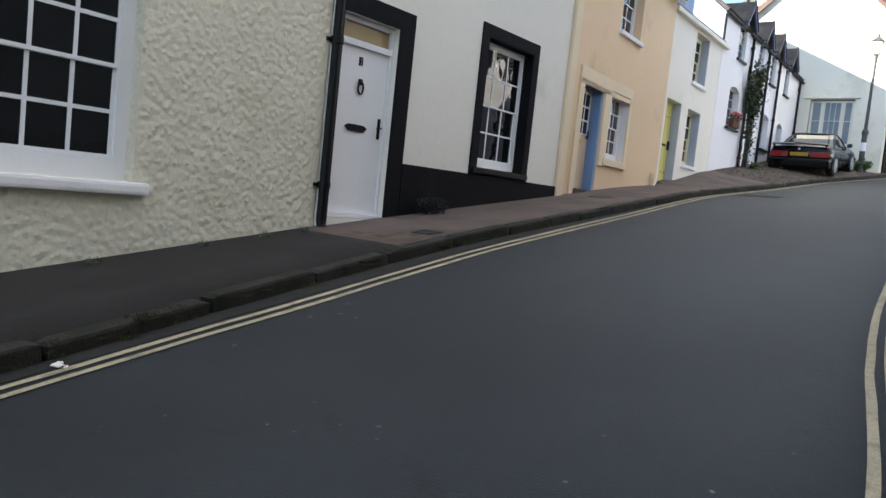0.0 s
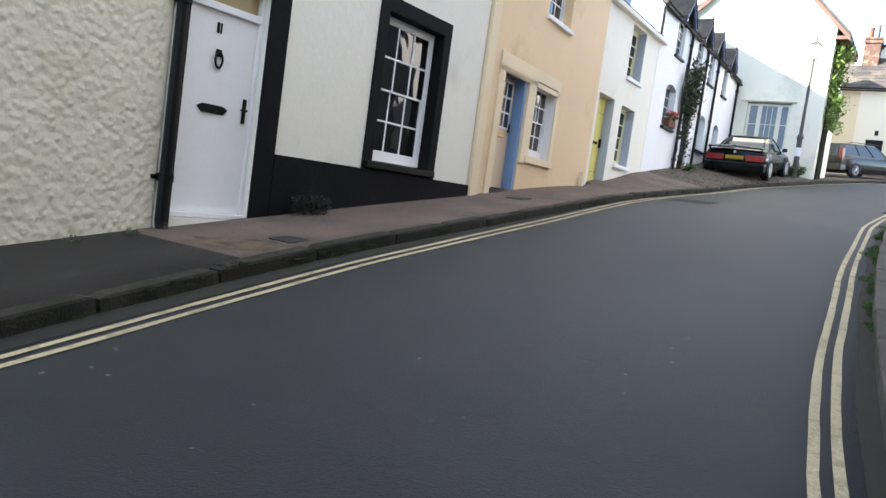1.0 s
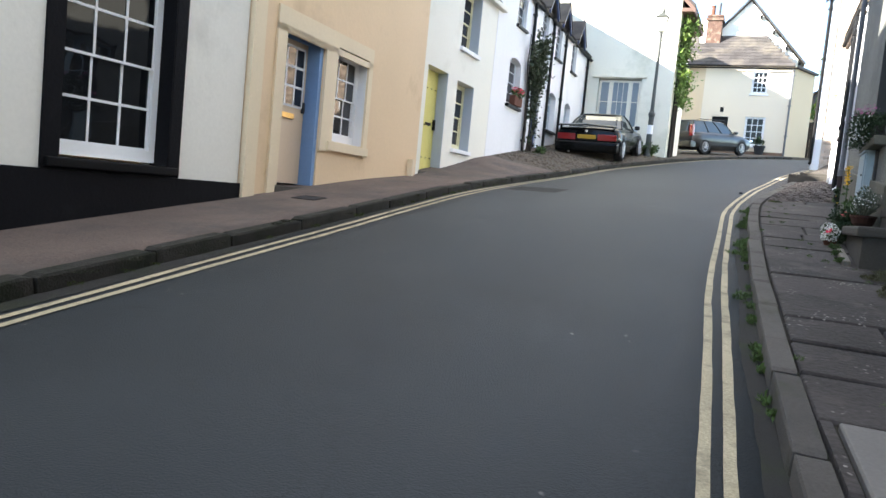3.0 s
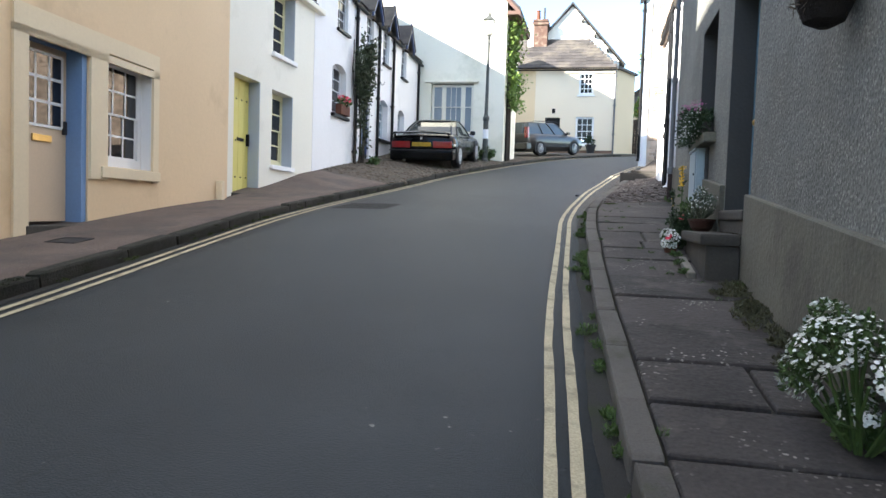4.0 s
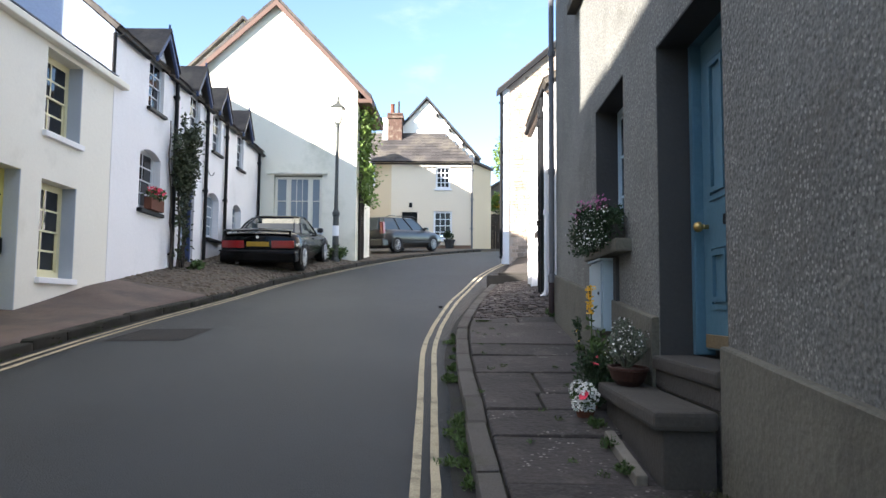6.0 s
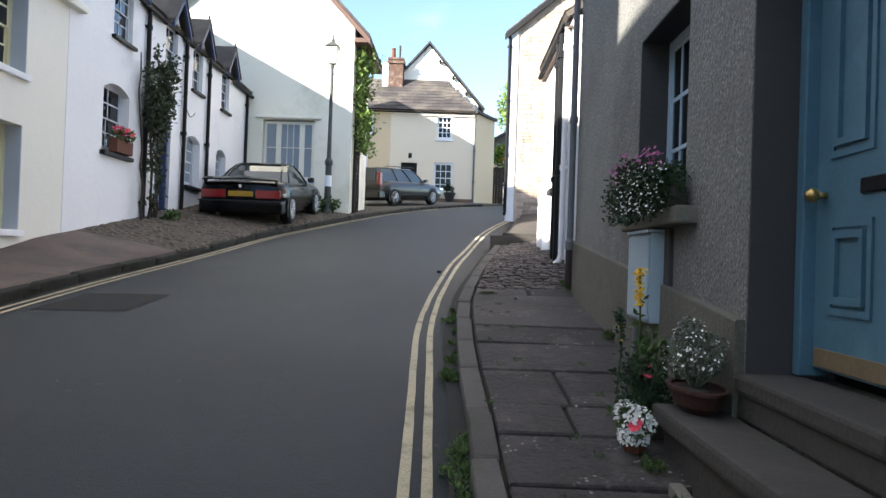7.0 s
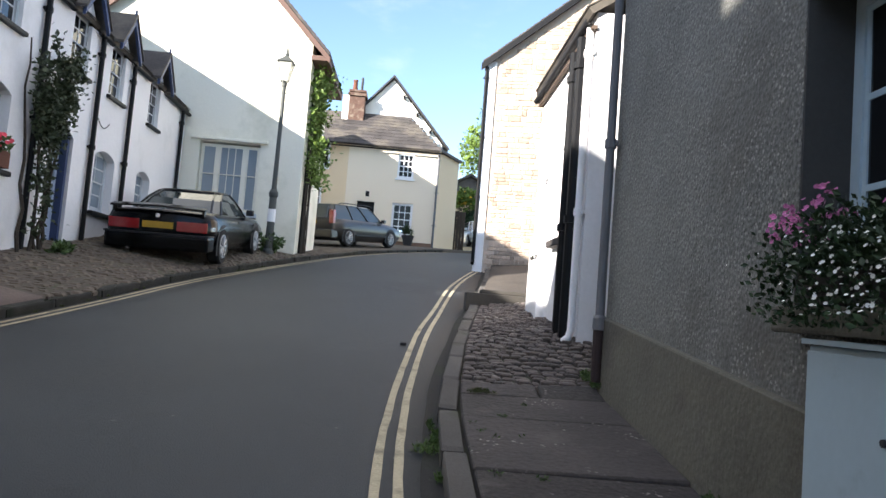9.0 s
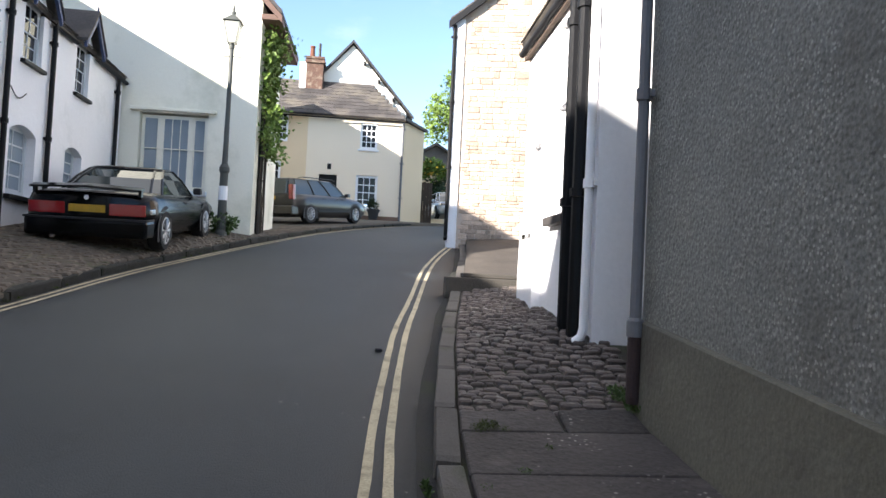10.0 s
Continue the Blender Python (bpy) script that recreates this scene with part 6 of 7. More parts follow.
def build_car(name, m, label, paint, stations, cabin, wheels, extras):
    """A car, x forwards: lofted body, glazed cabin with pillars and roof, wheels and fittings as parts."""
    t = thing(name, m, label, "car")
    bm = loft([body_ring(*s) for s in stations])
    part("body", bm, paint, t, smooth=True)
    xr0, xr1, xf1, xf0, zb_r, zb_f, zt, wb, wt = cabin
    n = 7

    def deck(x):
        return zb_r + (zb_f - zb_r) * (x - xr0) / (xf0 - xr0)

    low = [(xr0, -wb * 0.82), (xr0 + 0.14, -wb), ((xr0 + xf0) / 2, -wb), (xf0 - 0.3, -wb * 0.98), (xf0, -wb * 0.78), (xf0 + 0.06, 0), (xf0, wb * 0.78), (xf0 - 0.3, wb * 0.98), ((xr0 + xf0) / 2, wb), (xr0 + 0.14, wb), (xr0, wb * 0.82), (xr0 - 0.05, 0)]
    top = [(xr1, -wt * 0.82), (xr1 + 0.10, -wt), ((xr1 + xf1) / 2, -wt), (xf1 - 0.14, -wt * 0.97), (xf1, -wt * 0.80), (xf1 + 0.03, 0), (xf1, wt * 0.80), (xf1 - 0.14, wt * 0.97), ((xr1 + xf1) / 2, wt), (xr1 + 0.10, wt), (xr1, wt * 0.82), (xr1 - 0.03, 0)]
    ringa = [(x, y, deck(x) - 0.03) for x, y in low]
    ringm = [((a[0] * 0.45 + b[0] * 0.55), a[1] * 0.42 + b[1] * 0.58, (deck(a[0])) * 0.45 + zt * 0.55) for a, b in zip(low, top)]
    ringb = [(x, y, zt - 0.045) for x, y in top]
    part("cabin_glass", loft([ringa, ringm, ringb]), CAR_GLASS, t)
    ringc = [(x, y, zt - 0.05) for x, y in [(p[0], p[1] * 1.012) for p in top]]
    ringd = [((p[0] - (xr1 + xf1) / 2) * 0.95 + (xr1 + xf1) / 2, p[1] * 0.93, zt - 0.008) for p in top]
    ringe = [((p[0] - (xr1 + xf1) / 2) * 0.6 + (xr1 + xf1) / 2, p[1] * 0.55, zt + 0.012) for p in top]
    part("roof_panel", loft([ringc, ringd, ringe]), paint, t, smooth=True)
    for k in (0, 1, 3, 4, 6, 7, 9, 10):
        part("pillar", tube(bmesh.new(), [ringa[k], ringm[k], ringb[k]], 0.022, 6), paint, t)
    for k in extras.get("door_pillars", ()):
        for sg in (-1, 1):
            f = (k - xr0) / (xf0 - xr0)
            xt = xr1 + (xf1 - xr1) * f
            part("pillar", tube(bmesh.new(), [(k, sg * (wb + 0.004), deck(k) - 0.02), (k * 0.45 + xt * 0.55, sg * (wb * 0.42 + wt * 0.58 + 0.004), deck(k) * 0.45 + zt * 0.55), (xt, sg * (wt + 0.004), zt - 0.04)], 0.022, 6), PLASTIC, t)
    R, wy = wheels[2], wheels[3]
    for x in wheels[:2]:
        for sg in (-1, 1):
            ar = bmesh.new()
            lip = [(x + (R + 0.065) * math.cos(a), sg * (wy + 0.004), R + (R + 0.065) * math.sin(a)) for a in [math.pi * k / 14 for k in range(15)]]
            inn = [(x + (R + 0.06) * math.cos(a), sg * (wy - 0.2), R + (R + 0.06) * math.sin(a)) for a in [math.pi * k / 14 for k in range(15)]]
            va, vb = [ar.verts.new(p) for p in lip], [ar.verts.new(p) for p in inn]
            va.append(ar.verts.new((x - R - 0.065, sg * (wy + 0.004), 0.17)))
            va.insert(0, ar.verts.new((x + R + 0.065, sg * (wy + 0.004), 0.17)))
            ar.faces.new(va)
            part("wheel_arch", ar, PLASTIC, t)
            ty = bmesh.new()
            prof = [(R * 0.64, -0.10), (R * 0.93, -0.105), (R, -0.07), (R, 0.07), (R * 0.93, 0.105), (R * 0.64, 0.10)]
            rings = [[ty.verts.new((x + r * math.cos(2 * math.pi * k / 24), sg * (wy - 0.085) + y, R + r * math.sin(2 * math.pi * k / 24))) for k in range(24)] for r, y in prof]
            for a, b in zip(rings, rings[1:] + rings[:1]):
                for k in range(24):
                    ty.faces.new((a[k], a[(k + 1) % 24], b[(k + 1) % 24], b[k]))
            wh = part("wheel", ty, TYRE, t, "black tyre on an alloy wheel")
            rim = bmesh.new()
            yo = sg * (wy + 0.012)
            for k in range(10):
                a = 2 * math.pi * k / 10
                ca, sa = math.cos(a), math.sin(a)
                tube(rim, [(x + 0.03 * ca, yo, R + 0.03 * sa), (x + R * 0.62 * ca, yo + sg * 0.004, R + R * 0.62 * sa)], 0.022, 5)
            tube(rim, [(x, yo - sg * 0.03, R), (x, yo + sg * 0.012, R)], 0.06, 12)
            for k in range(20):
                a, b = 2 * math.pi * k / 20, 2 * math.pi * (k + 1) / 20
                tube(rim, [(x + R * 0.63 * math.cos(a), yo, R + R * 0.63 * math.sin(a)), (x + R * 0.63 * math.cos(b), yo, R + R * 0.63 * math.sin(b))], 0.016, 5)
            part("rim", rim, ALLOY, wh)
    for sg in (-1, 1):
        mx = extras["mirror_x"]
        part("mirror", boxed(mx - 0.08, mx + 0.08, sg * (wb + 0.08) - 0.07, sg * (wb + 0.08) + 0.07, deck(mx) + 0.0, deck(mx) + 0.12, 0.03), extras.get("mirror_mat", PLASTIC), t)
    for nm, bmx, mat, lab in extras["parts"]:
        part(nm, bmx, mat, t, lab)
    return t


def plate_with_bars(x, y, z, w, h, t_sign=-1):
    bm = boxed(x - 0.008, x + 0.008, y - w / 2, y + w / 2, z - h / 2, z + h / 2, 0.003)
    return bm


coupe_paint = surface("black_car_paint", (0.0025, 0.0028, 0.0032), 0.16, 0.05, 1.0, 200.0, 0.06, 0.0, 1.0, spec=0.22)
L = 2.25
coupe_parts = [
    ("tail_light", boxed(-L - 0.004, -L + 0.12, -0.80, -0.30, 0.555, 0.725, 0.015), TAIL, "wide red tail light"),
    ("tail_light", boxed(-L - 0.004, -L + 0.12, 0.30, 0.80, 0.555, 0.725, 0.015), TAIL, "wide red tail light"),
    ("side_reflector", boxed(-L + 0.10, -L + 0.32, -0.855, -0.80, 0.585, 0.66, 0.01), CHROME, "clear side lamp"),
    ("number_plate", plate_with_bars(-L - 0.008, 0.0, 0.645, 0.50, 0.105), PLATE_Y, "yellow number plate"),
    ("number_bars", box(boxed(-L - 0.020, -L - 0.0165, -0.19, -0.03, 0.615, 0.675), -L - 0.020, -L - 0.0165, 0.03, 0.19, 0.615, 0.675), surface("faded_plate_bars", (0.35, 0.22, 0.03)), "plain dark bars"),
    ("rear_bumper", boxed(-L - 0.06, -L + 0.35, -0.84, 0.84, 0.24, 0.50, 0.05), coupe_paint, "black rear bumper"),
    ("bumper_trim", boxed(-L - 0.065, -L + 0.30, -0.848, 0.848, 0.485, 0.515, 0.01), PLASTIC, ""),
    ("badge", tube(bmesh.new(), [(-L - 0.03, 0, 0.80), (-L - 0.018, 0, 0.80)], 0.035, 12), CHROME, "round badge"),
    ("exhaust", tube(bmesh.new(), [(-L - 0.05, 0.45, 0.24), (-L + 0.2, 0.45, 0.24)], 0.035, 8), CHROME, ""),
    ("spoiler", loft([[(x, y, z + 0.035 * (1 - abs(y) / 0.8)) for x, z in ((-L - 0.06, 0.905), (-L + 0.10, 0.935), (-L + 0.10, 0.965), (-L - 0.06, 0.935))] for y in (-0.76, -0.5, -0.2, 0.0, 0.2, 0.5, 0.76)]), coupe_paint, "black boot spoiler"),
    ("spoiler_foot", boxed(-L + 0.0, -L + 0.08, -0.74, -0.70, 0.83, 0.92), coupe_paint, ""),
    ("spoiler_foot", boxed(-L + 0.0, -L + 0.08, 0.70, 0.74, 0.83, 0.92), coupe_paint, ""),
    ("door_handle", boxed(-0.35, -0.18, -0.862, -0.84, 0.70, 0.73, 0.006), PLASTIC, ""),
    # panel behind the rear glass, its pale green imitating sunlight inside
    ("sun_blind", loft([[(-1.02, y, 0.955), (-0.62, y * 0.9, 1.16), (-0.615, y * 0.9, 1.168), (-1.015, y, 0.963)] for y in (-0.50, -0.2, 0.12)]), surface("pale_green_panel", (0.62, 0.64, 0.46), 0.7), "pale panel behind the rear window, sunlit look put into its colour"),
]
zc = (rise(23.7) + rise(26.2)) / 2
build_car("coupe_car", pose(-5.42, 25.42, zc + 0.11, 0, -7.1, 90), "black two-door coupe parked on the cobbles, seen from behind", coupe_paint,
          [(-L, 0.30, 0.80, 0.74), (-L + 0.06, 0.24, 0.86, 0.83), (-1.7, 0.20, 0.885, 0.85), (-1.0, 0.19, 0.87, 0.86), (0.0, 0.18, 0.84, 0.86), (0.75, 0.18, 0.82, 0.855), (1.5, 0.19, 0.74, 0.845), (2.0, 0.22, 0.66, 0.80), (L, 0.28, 0.56, 0.70)],
          (-1.45, -0.72, 0.12, 0.88, 0.885, 0.83, 1.26, 0.755, 0.57), (-1.42, 1.18, 0.315, 0.845),
          {"mirror_x": 0.62, "parts": coupe_parts})

grey_paint = car_paint("grey_car_paint", (0.024, 0.022, 0.021))
L2 = 2.32
estate_parts = [
    ("tail_light", boxed(-L2 - 0.004, -L2 + 0.14, -0.86, -0.70, 0.75, 1.22, 0.02), TAIL, "tall red tail light"),
    ("tail_light", boxed(-L2 - 0.004, -L2 + 0.14, 0.70, 0.86, 0.75, 1.22, 0.02), TAIL, "tall red tail light"),
    ("number_plate", plate_with_bars(-L2 - 0.012, 0.0, 0.80, 0.50, 0.11), PLATE_Y, "yellow number plate"),
    ("rear_bumper", boxed(-L2 - 0.08, -L2 + 0.30, -0.86, 0.86, 0.26, 0.56, 0.05), grey_paint, ""),
    ("tailgate_window", loft([[(-L2 - 0.012, y, 0.95), (-L2 + 0.13, y * 0.9, 1.34), (-L2 + 0.16, y * 0.9, 1.34), (-L2 + 0.02, y, 0.95)] for y in (-0.62, 0, 0.62)]), CAR_GLASS, "dark tailgate window"),
    ("roof_rail", tube(bmesh.new(), [(-1.7, -0.60, 1.44), (-1.5, -0.60, 1.49), (0.2, -0.60, 1.49), (0.4, -0.60, 1.44)], 0.016, 6), PLASTIC, ""),
    ("roof_rail", tube(bmesh.new(), [(-1.7, 0.60, 1.44), (-1.5, 0.60, 1.49), (0.2, 0.60, 1.49), (0.4, 0.60, 1.44)], 0.016, 6), PLASTIC, ""),
    ("side_trim", boxed(-1.0, 1.0, -0.885, -0.86, 0.38, 0.43, 0.008), PLASTIC, ""),
    ("door_handle", boxed(-0.72, -0.55, -0.888, -0.865, 0.80, 0.83, 0.006), grey_paint, ""),
    ("door_handle", boxed(0.12, 0.29, -0.888, -0.865, 0.80, 0.83, 0.006), grey_paint, ""),
    ("headlight", boxed(L2 - 0.30, L2 - 0.03, -0.80, -0.52, 0.60, 0.72, 0.03), CHROME, ""),
    ("headlight", boxed(L2 - 0.30, L2 - 0.03, 0.52, 0.80, 0.60, 0.72, 0.03), CHROME, ""),
]
estate_m = pose(-3.40, 36.2, rise(36.2) - 0.02, 0, -5.0, 62) @ Matrix.Diagonal((1, 1, 0.94, 1))
build_car("estate_car", estate_m, "grey estate car parked by the gabled house", grey_paint,
          [(-L2, 0.32, 0.90, 0.80), (-L2 + 0.07, 0.25, 0.94, 0.87), (-1.6, 0.20, 0.95, 0.885), (-0.6, 0.19, 0.94, 0.885), (0.4, 0.19, 0.92, 0.88), (1.0, 0.19, 0.89, 0.875), (1.6, 0.20, 0.82, 0.86), (2.1, 0.24, 0.72, 0.80), (L2, 0.30, 0.60, 0.68)],
          (-2.22, -2.02, 0.30, 1.12, 0.93, 0.90, 1.44, 0.80, 0.62), (-1.42, 1.30, 0.32, 0.875),
          {"mirror_x": 0.75, "mirror_mat": grey_paint, "door_pillars": (-1.1, -0.15), "parts": estate_parts})
silver = car_paint("silver_car_paint", (0.50, 0.52, 0.55))
silver_parts = [("headlight", boxed(L2 - 0.28, L2 - 0.02, sg * 0.66 - 0.15, sg * 0.66 + 0.15, 0.60, 0.74, 0.03), CHROME, "") for sg in (-1, 1)] + [
    ("grille", boxed(L2 - 0.10, L2 + 0.01, -0.40, 0.40, 0.42, 0.56, 0.02), PLASTIC, "")]
build_car("hatchback_car", pose(2.28, 49.6, 5.75, 0, 0, -84), "silver hatchback parked beyond the bend", silver,
          [(-L2 + 0.5, 0.32, 0.90, 0.78), (-1.6, 0.22, 0.95, 0.84), (-0.6, 0.19, 0.95, 0.86), (0.4, 0.19, 0.93, 0.86), (1.0, 0.19, 0.90, 0.85), (1.6, 0.20, 0.83, 0.83), (2.1, 0.24, 0.72, 0.78), (L2, 0.30, 0.60, 0.66)],
          (-1.72, -1.45, 0.25, 1.15, 0.93, 0.90, 1.48, 0.78, 0.60), (-1.25, 1.35, 0.31, 0.85),
          {"mirror_x": 0.75, "mirror_mat": silver, "door_pillars": (-0.2,), "parts": silver_parts})

# ---- beyond the bend ----
clump("tub_shrub", (-1.47, 44.45, rise(44.45) + 0.38), (0.30, 0.25, 0.30), "dark clipped shrub in a tub by the far house", "shrub", LEAF_DARK, 500, 0.05, [], 8, 61)
pot("garden_tub", (-1.47, 44.45, rise(44.45)), 0.27, 0.45, "dark round garden tub against the far house", CAST_IRON)

fence = thing("board_fence", pose(0, 48.3, 5.45), "dark weathered board fence beside the far house", "fence")
FENCE = surface("dark_fence_wood", (0.06, 0.045, 0.035), 0.9, 0.3, 3.0, 30.0, 0.2, 0.4, 20.0, island=0.4)
me = mesh_of(boxed(-0.07, 0.07, -0.012, 0.012, 0, 2.08, 0.004), "board")
me.materials.append(FENCE)
for k in range(5):
    b = part("board", me, FENCE, fence)
    b.location = (0.72 + 0.15 * k, 0.02 * (k % 2), 0.0)
shed = thing("garage", pose(0, 53.5, 5.6), "low garage with a grey slate gable roof behind the fence", "garage")
part("wall", boxed(0.0, 4.0, 0.0, 4.0, 0, 3.6), FAR_BUFF, shed)
bm = bmesh.new()
for sgn in (-1, 1):
    o = [(1.88, 4.75), (1.88, 4.9), (1.88 + sgn * 2.3, 3.5), (1.88 + sgn * 2.3, 3.35)]
    plate_uz(bm, o if sgn < 0 else list(reversed(o)), -0.3, 4.3)
part("roof", bm, SLATE, shed)
part("gable", plate_uz(bmesh.new(), [(0.0, 3.602), (3.76, 3.602), (1.88, 4.74)], 0.0, 0.2), surface("weathered_gable_boards", (0.14, 0.125, 0.115), 0.9, 0.3, 3.0, 30.0, 0.2, 0.4, 20.0), shed)
clump("flowering_bush", (1.75, 51.2, 7.85), (0.95, 0.6, 0.75), "tall bush with yellow flowers over the fence", "shrub", LEAF_BRIGHT, 900, 0.13, [(PETAL_YELLOW, 60, 0.07, 0.5, "blossom")], 12, 41)
clump("hedge", (1.75, 51.2, 6.3), (1.05, 0.6, 1.25), "dark hedge under the flowering bush", "hedge", LEAF_DARK, 900, 0.12, [], 12, 42)


def tree(name, at, height, spread, label, seed):
    """Tapered trunk and limbs with a ragged crown of many leaf clumps."""
    rnd = random.Random(seed)
    t = thing(name, pose(*at), label, "tree")
    bm = bmesh.new()
    tube(bm, [(0, 0, 0), (0.1, 0.05, height * 0.35), (0.0, 0.1, height * 0.7), (0.05, 0, height * 0.95)], 0.28, 8, r_end=0.05)
    ends = []
    for k in range(16):
        z0 = height * rnd.uniform(0.25, 0.85)
        a = rnd.uniform(0, 2 * math.pi)
        ln = spread * (1.15 - z0 / height) * rnd.uniform(0.7, 1.2)
        e = Vector((ln * math.cos(a), ln * math.sin(a), z0 + ln * 0.5))
        tube(bm, [(0, 0, z0), e * 0.5 + Vector((0, 0, z0 * 0.5)), e], 0.09, 6, r_end=0.02)
        ends.append(e)
    ends.append(Vector((0, 0, height)))
    part("trunk", bm, BARK, t)
    spots = []
    for _ in range(9000):
        c = rnd.choice(ends)
        spots.append(in_ball(rnd, c, (spread * 0.42, spread * 0.42, spread * 0.36), 0.25))
    part("crown", leaf_mesh("crown", spots, 0.17, rnd, 1.5), LEAF_BRIGHT, t)
    return t


tree("tree", (4.5, 68.0, 6.0), 12.0, 3.2, "tall green tree behind the houses", 51)

# ---- weeds ----
def tuft_patch(name, spots, label, mat, seed, h=0.07, per=26):
    """Blades and small leaves of weeds in one patch."""
    rnd = random.Random(seed)
    pts = []
    for x, y, z, r in spots:
        for _ in range(per * 3):
            a, q = rnd.uniform(0, 2 * math.pi), r * rnd.random() ** 0.5
            pts.append(Vector((x + q * math.cos(a), y + q * math.sin(a) * 1.6, z + rnd.uniform(0, h * 0.7))))
    ob = part(name, leaf_mesh(name, pts, h * 0.20, rnd, 3.2, out=lambda p: Vector((0, 0, 1.0))), mat, None)
    return tagged(ob, label, "weeds", kind="stuff")


rnd = random.Random(77)
gutter_spots = []
for _ in range(30):
    s = rnd.uniform(7.0, 16.2)
    gutter_spots.append((kr(s) - 0.03 + rnd.gauss(0, 0.012), s, road_z(kr(s) - 0.04, s), rnd.uniform(0.012, 0.035)))
for s, n in ((13.45, 8), (12.0, 5), (11.3, 4), (9.3, 3), (15.2, 3)):
    for _ in range(n):
        q = s + rnd.gauss(0, 0.13)
        gutter_spots.append((kr(q) - 0.06 + rnd.gauss(0, 0.03), q, road_z(kr(q) - 0.06, q), rnd.uniform(0.03, 0.07)))
tuft_patch("gutter_weeds", gutter_spots, "green weeds growing in the gutter beside the kerb", leaf_mat("gutter_weed_leaf", (0.06, 0.105, 0.025)), 1, 0.046, 26)
wall_spots = [(0.14 + rnd.gauss(0, 0.06), rnd.uniform(8.6, 10.6), rise_r(9.4) - 0.03, rnd.uniform(0.05, 0.12)) for _ in range(26)]
wall_spots = [(x, s, right_pave_z(x, s), r) for x, s, _, r in wall_spots]
tuft_patch("wall_weeds", wall_spots, "straggling weeds at the foot of the grey wall", leaf_mat("olive_weed_leaf", (0.062, 0.062, 0.028)), 2, 0.045, 90)
wall_spots = [(0.21 + rnd.gauss(0, 0.02), s, right_pave_z(0.2, s), 0.06) for s in (12.95, 13.2, 14.35, 14.4, 16.55, 16.7, 16.8, 11.9, 10.5)] + [(-0.14, s, right_pave_z(-0.1, s), 0.05) for s in (11.0, 11.4, 11.8, 12.3, 12.5)]
tuft_patch("step_weeds", wall_spots, "small dark weeds along the wall and doorstep", LEAF, 3, 0.05, 60)
joint_spots = [(kr(s) + rnd.uniform(0.12, 0.9), s, right_pave_z(0, s) - 0.01, 0.03) for s in [rnd.uniform(7.0, 16.5) for _ in range(26)]]
tuft_patch("joint_weeds", joint_spots, "tiny weeds in the paving joints", LEAF, 4, 0.028, 14)
kerb_spots = []
for _ in range(60):
    s = rnd.uniform(1.0, 26.0)
    kerb_spots.append((kl(s) + 0.02, s, road_z(kl(s) + 0.03, s), rnd.uniform(0.01, 0.05)))
tuft_patch("kerb_weeds", kerb_spots, "moss and weeds under the far kerb", MOSS, 5, 0.03, 14)

moss_spots = []
for _ in range(90):
    s = rnd.choice((rnd.uniform(-1.0, 5.5), rnd.uniform(-1.0, 20.0)))
    moss_spots.append((kl(s) + rnd.uniform(-0.06, 0.02), s, rise(s) - rnd.uniform(0.0, 0.07), rnd.uniform(0.03, 0.08)))
tuft_patch("kerb_moss", moss_spots, "dark moss growing over the worn kerb", leaf_mat("black_moss", (0.022, 0.026, 0.010)), 6, 0.022, 60)
moss_corner = [(-0.80 + rnd.uniform(0, 0.22), 16.22 + rnd.uniform(0, 0.36), rise_r(16.4) - 0.01, 0.05) for _ in range(9)]
tuft_patch("paving_moss", moss_corner, "yellow-green moss on the paving beside the cobbles", MOSS, 9, 0.02, 40)
foot_spots = [(x, s, left_pave_z(x, s), 0.04) for x, s in ((-5.78, 2.4), (-5.83, 3.4), (-5.85, 4.1), (-5.86, 4.6), (-6.1, 10.1), (-6.45, 14.9))]
tuft_patch("wall_foot_weeds", foot_spots, "small dry weeds at the foot of the cottage wall", LEAF_GREY, 7, 0.05, 30)
rnd2 = random.Random(14)
bm = bmesh.new()
edge_pts = []
for k in range(22):
    a = 2 * math.pi * k / 22
    q = rnd2.uniform(0.65, 1.15)
    edge_pts.append((-5.02 + 0.52 * q * math.cos(a) + 0.12 * q * math.sin(a), 5.05 + 0.30 * q * math.sin(a) + 0.10 * math.cos(a)))
bm.faces.new([bm.verts.new((x, y, left_pave_z(x, y) + 0.004)) for x, y in edge_pts])
tagged(part("pavement_patch", bm, surface("sandy_rubble_patch", (0.13, 0.095, 0.068), 0.95, 0.4, 4.0, 50.0, 0.5, 0.8, 50.0, stain=(0.05, 0.042, 0.038), stain_scale=5.0, stain_at=0.5), None), "sandy broken patch where the tarmac meets the old pavement", "pavement patch", kind="structure")

# ---- small street things ----
def iron_cover(c, s, w, d, label):
    t = thing("drain_cover", pose(c, s, left_pave_z(c, s) + 0.003, math.degrees(math.atan(0.13)), 0, 0), label, "drain cover", "iron covers in the pavement")
    part("frame", wall_flat(w, d), CAST_IRON, t)
    part("lid", boxed(-w / 2 + 0.02, w / 2 - 0.02, -d / 2 + 0.02, d / 2 - 0.02, -0.01, 0.003, 0.002), CAST_IRON, t)
    return t


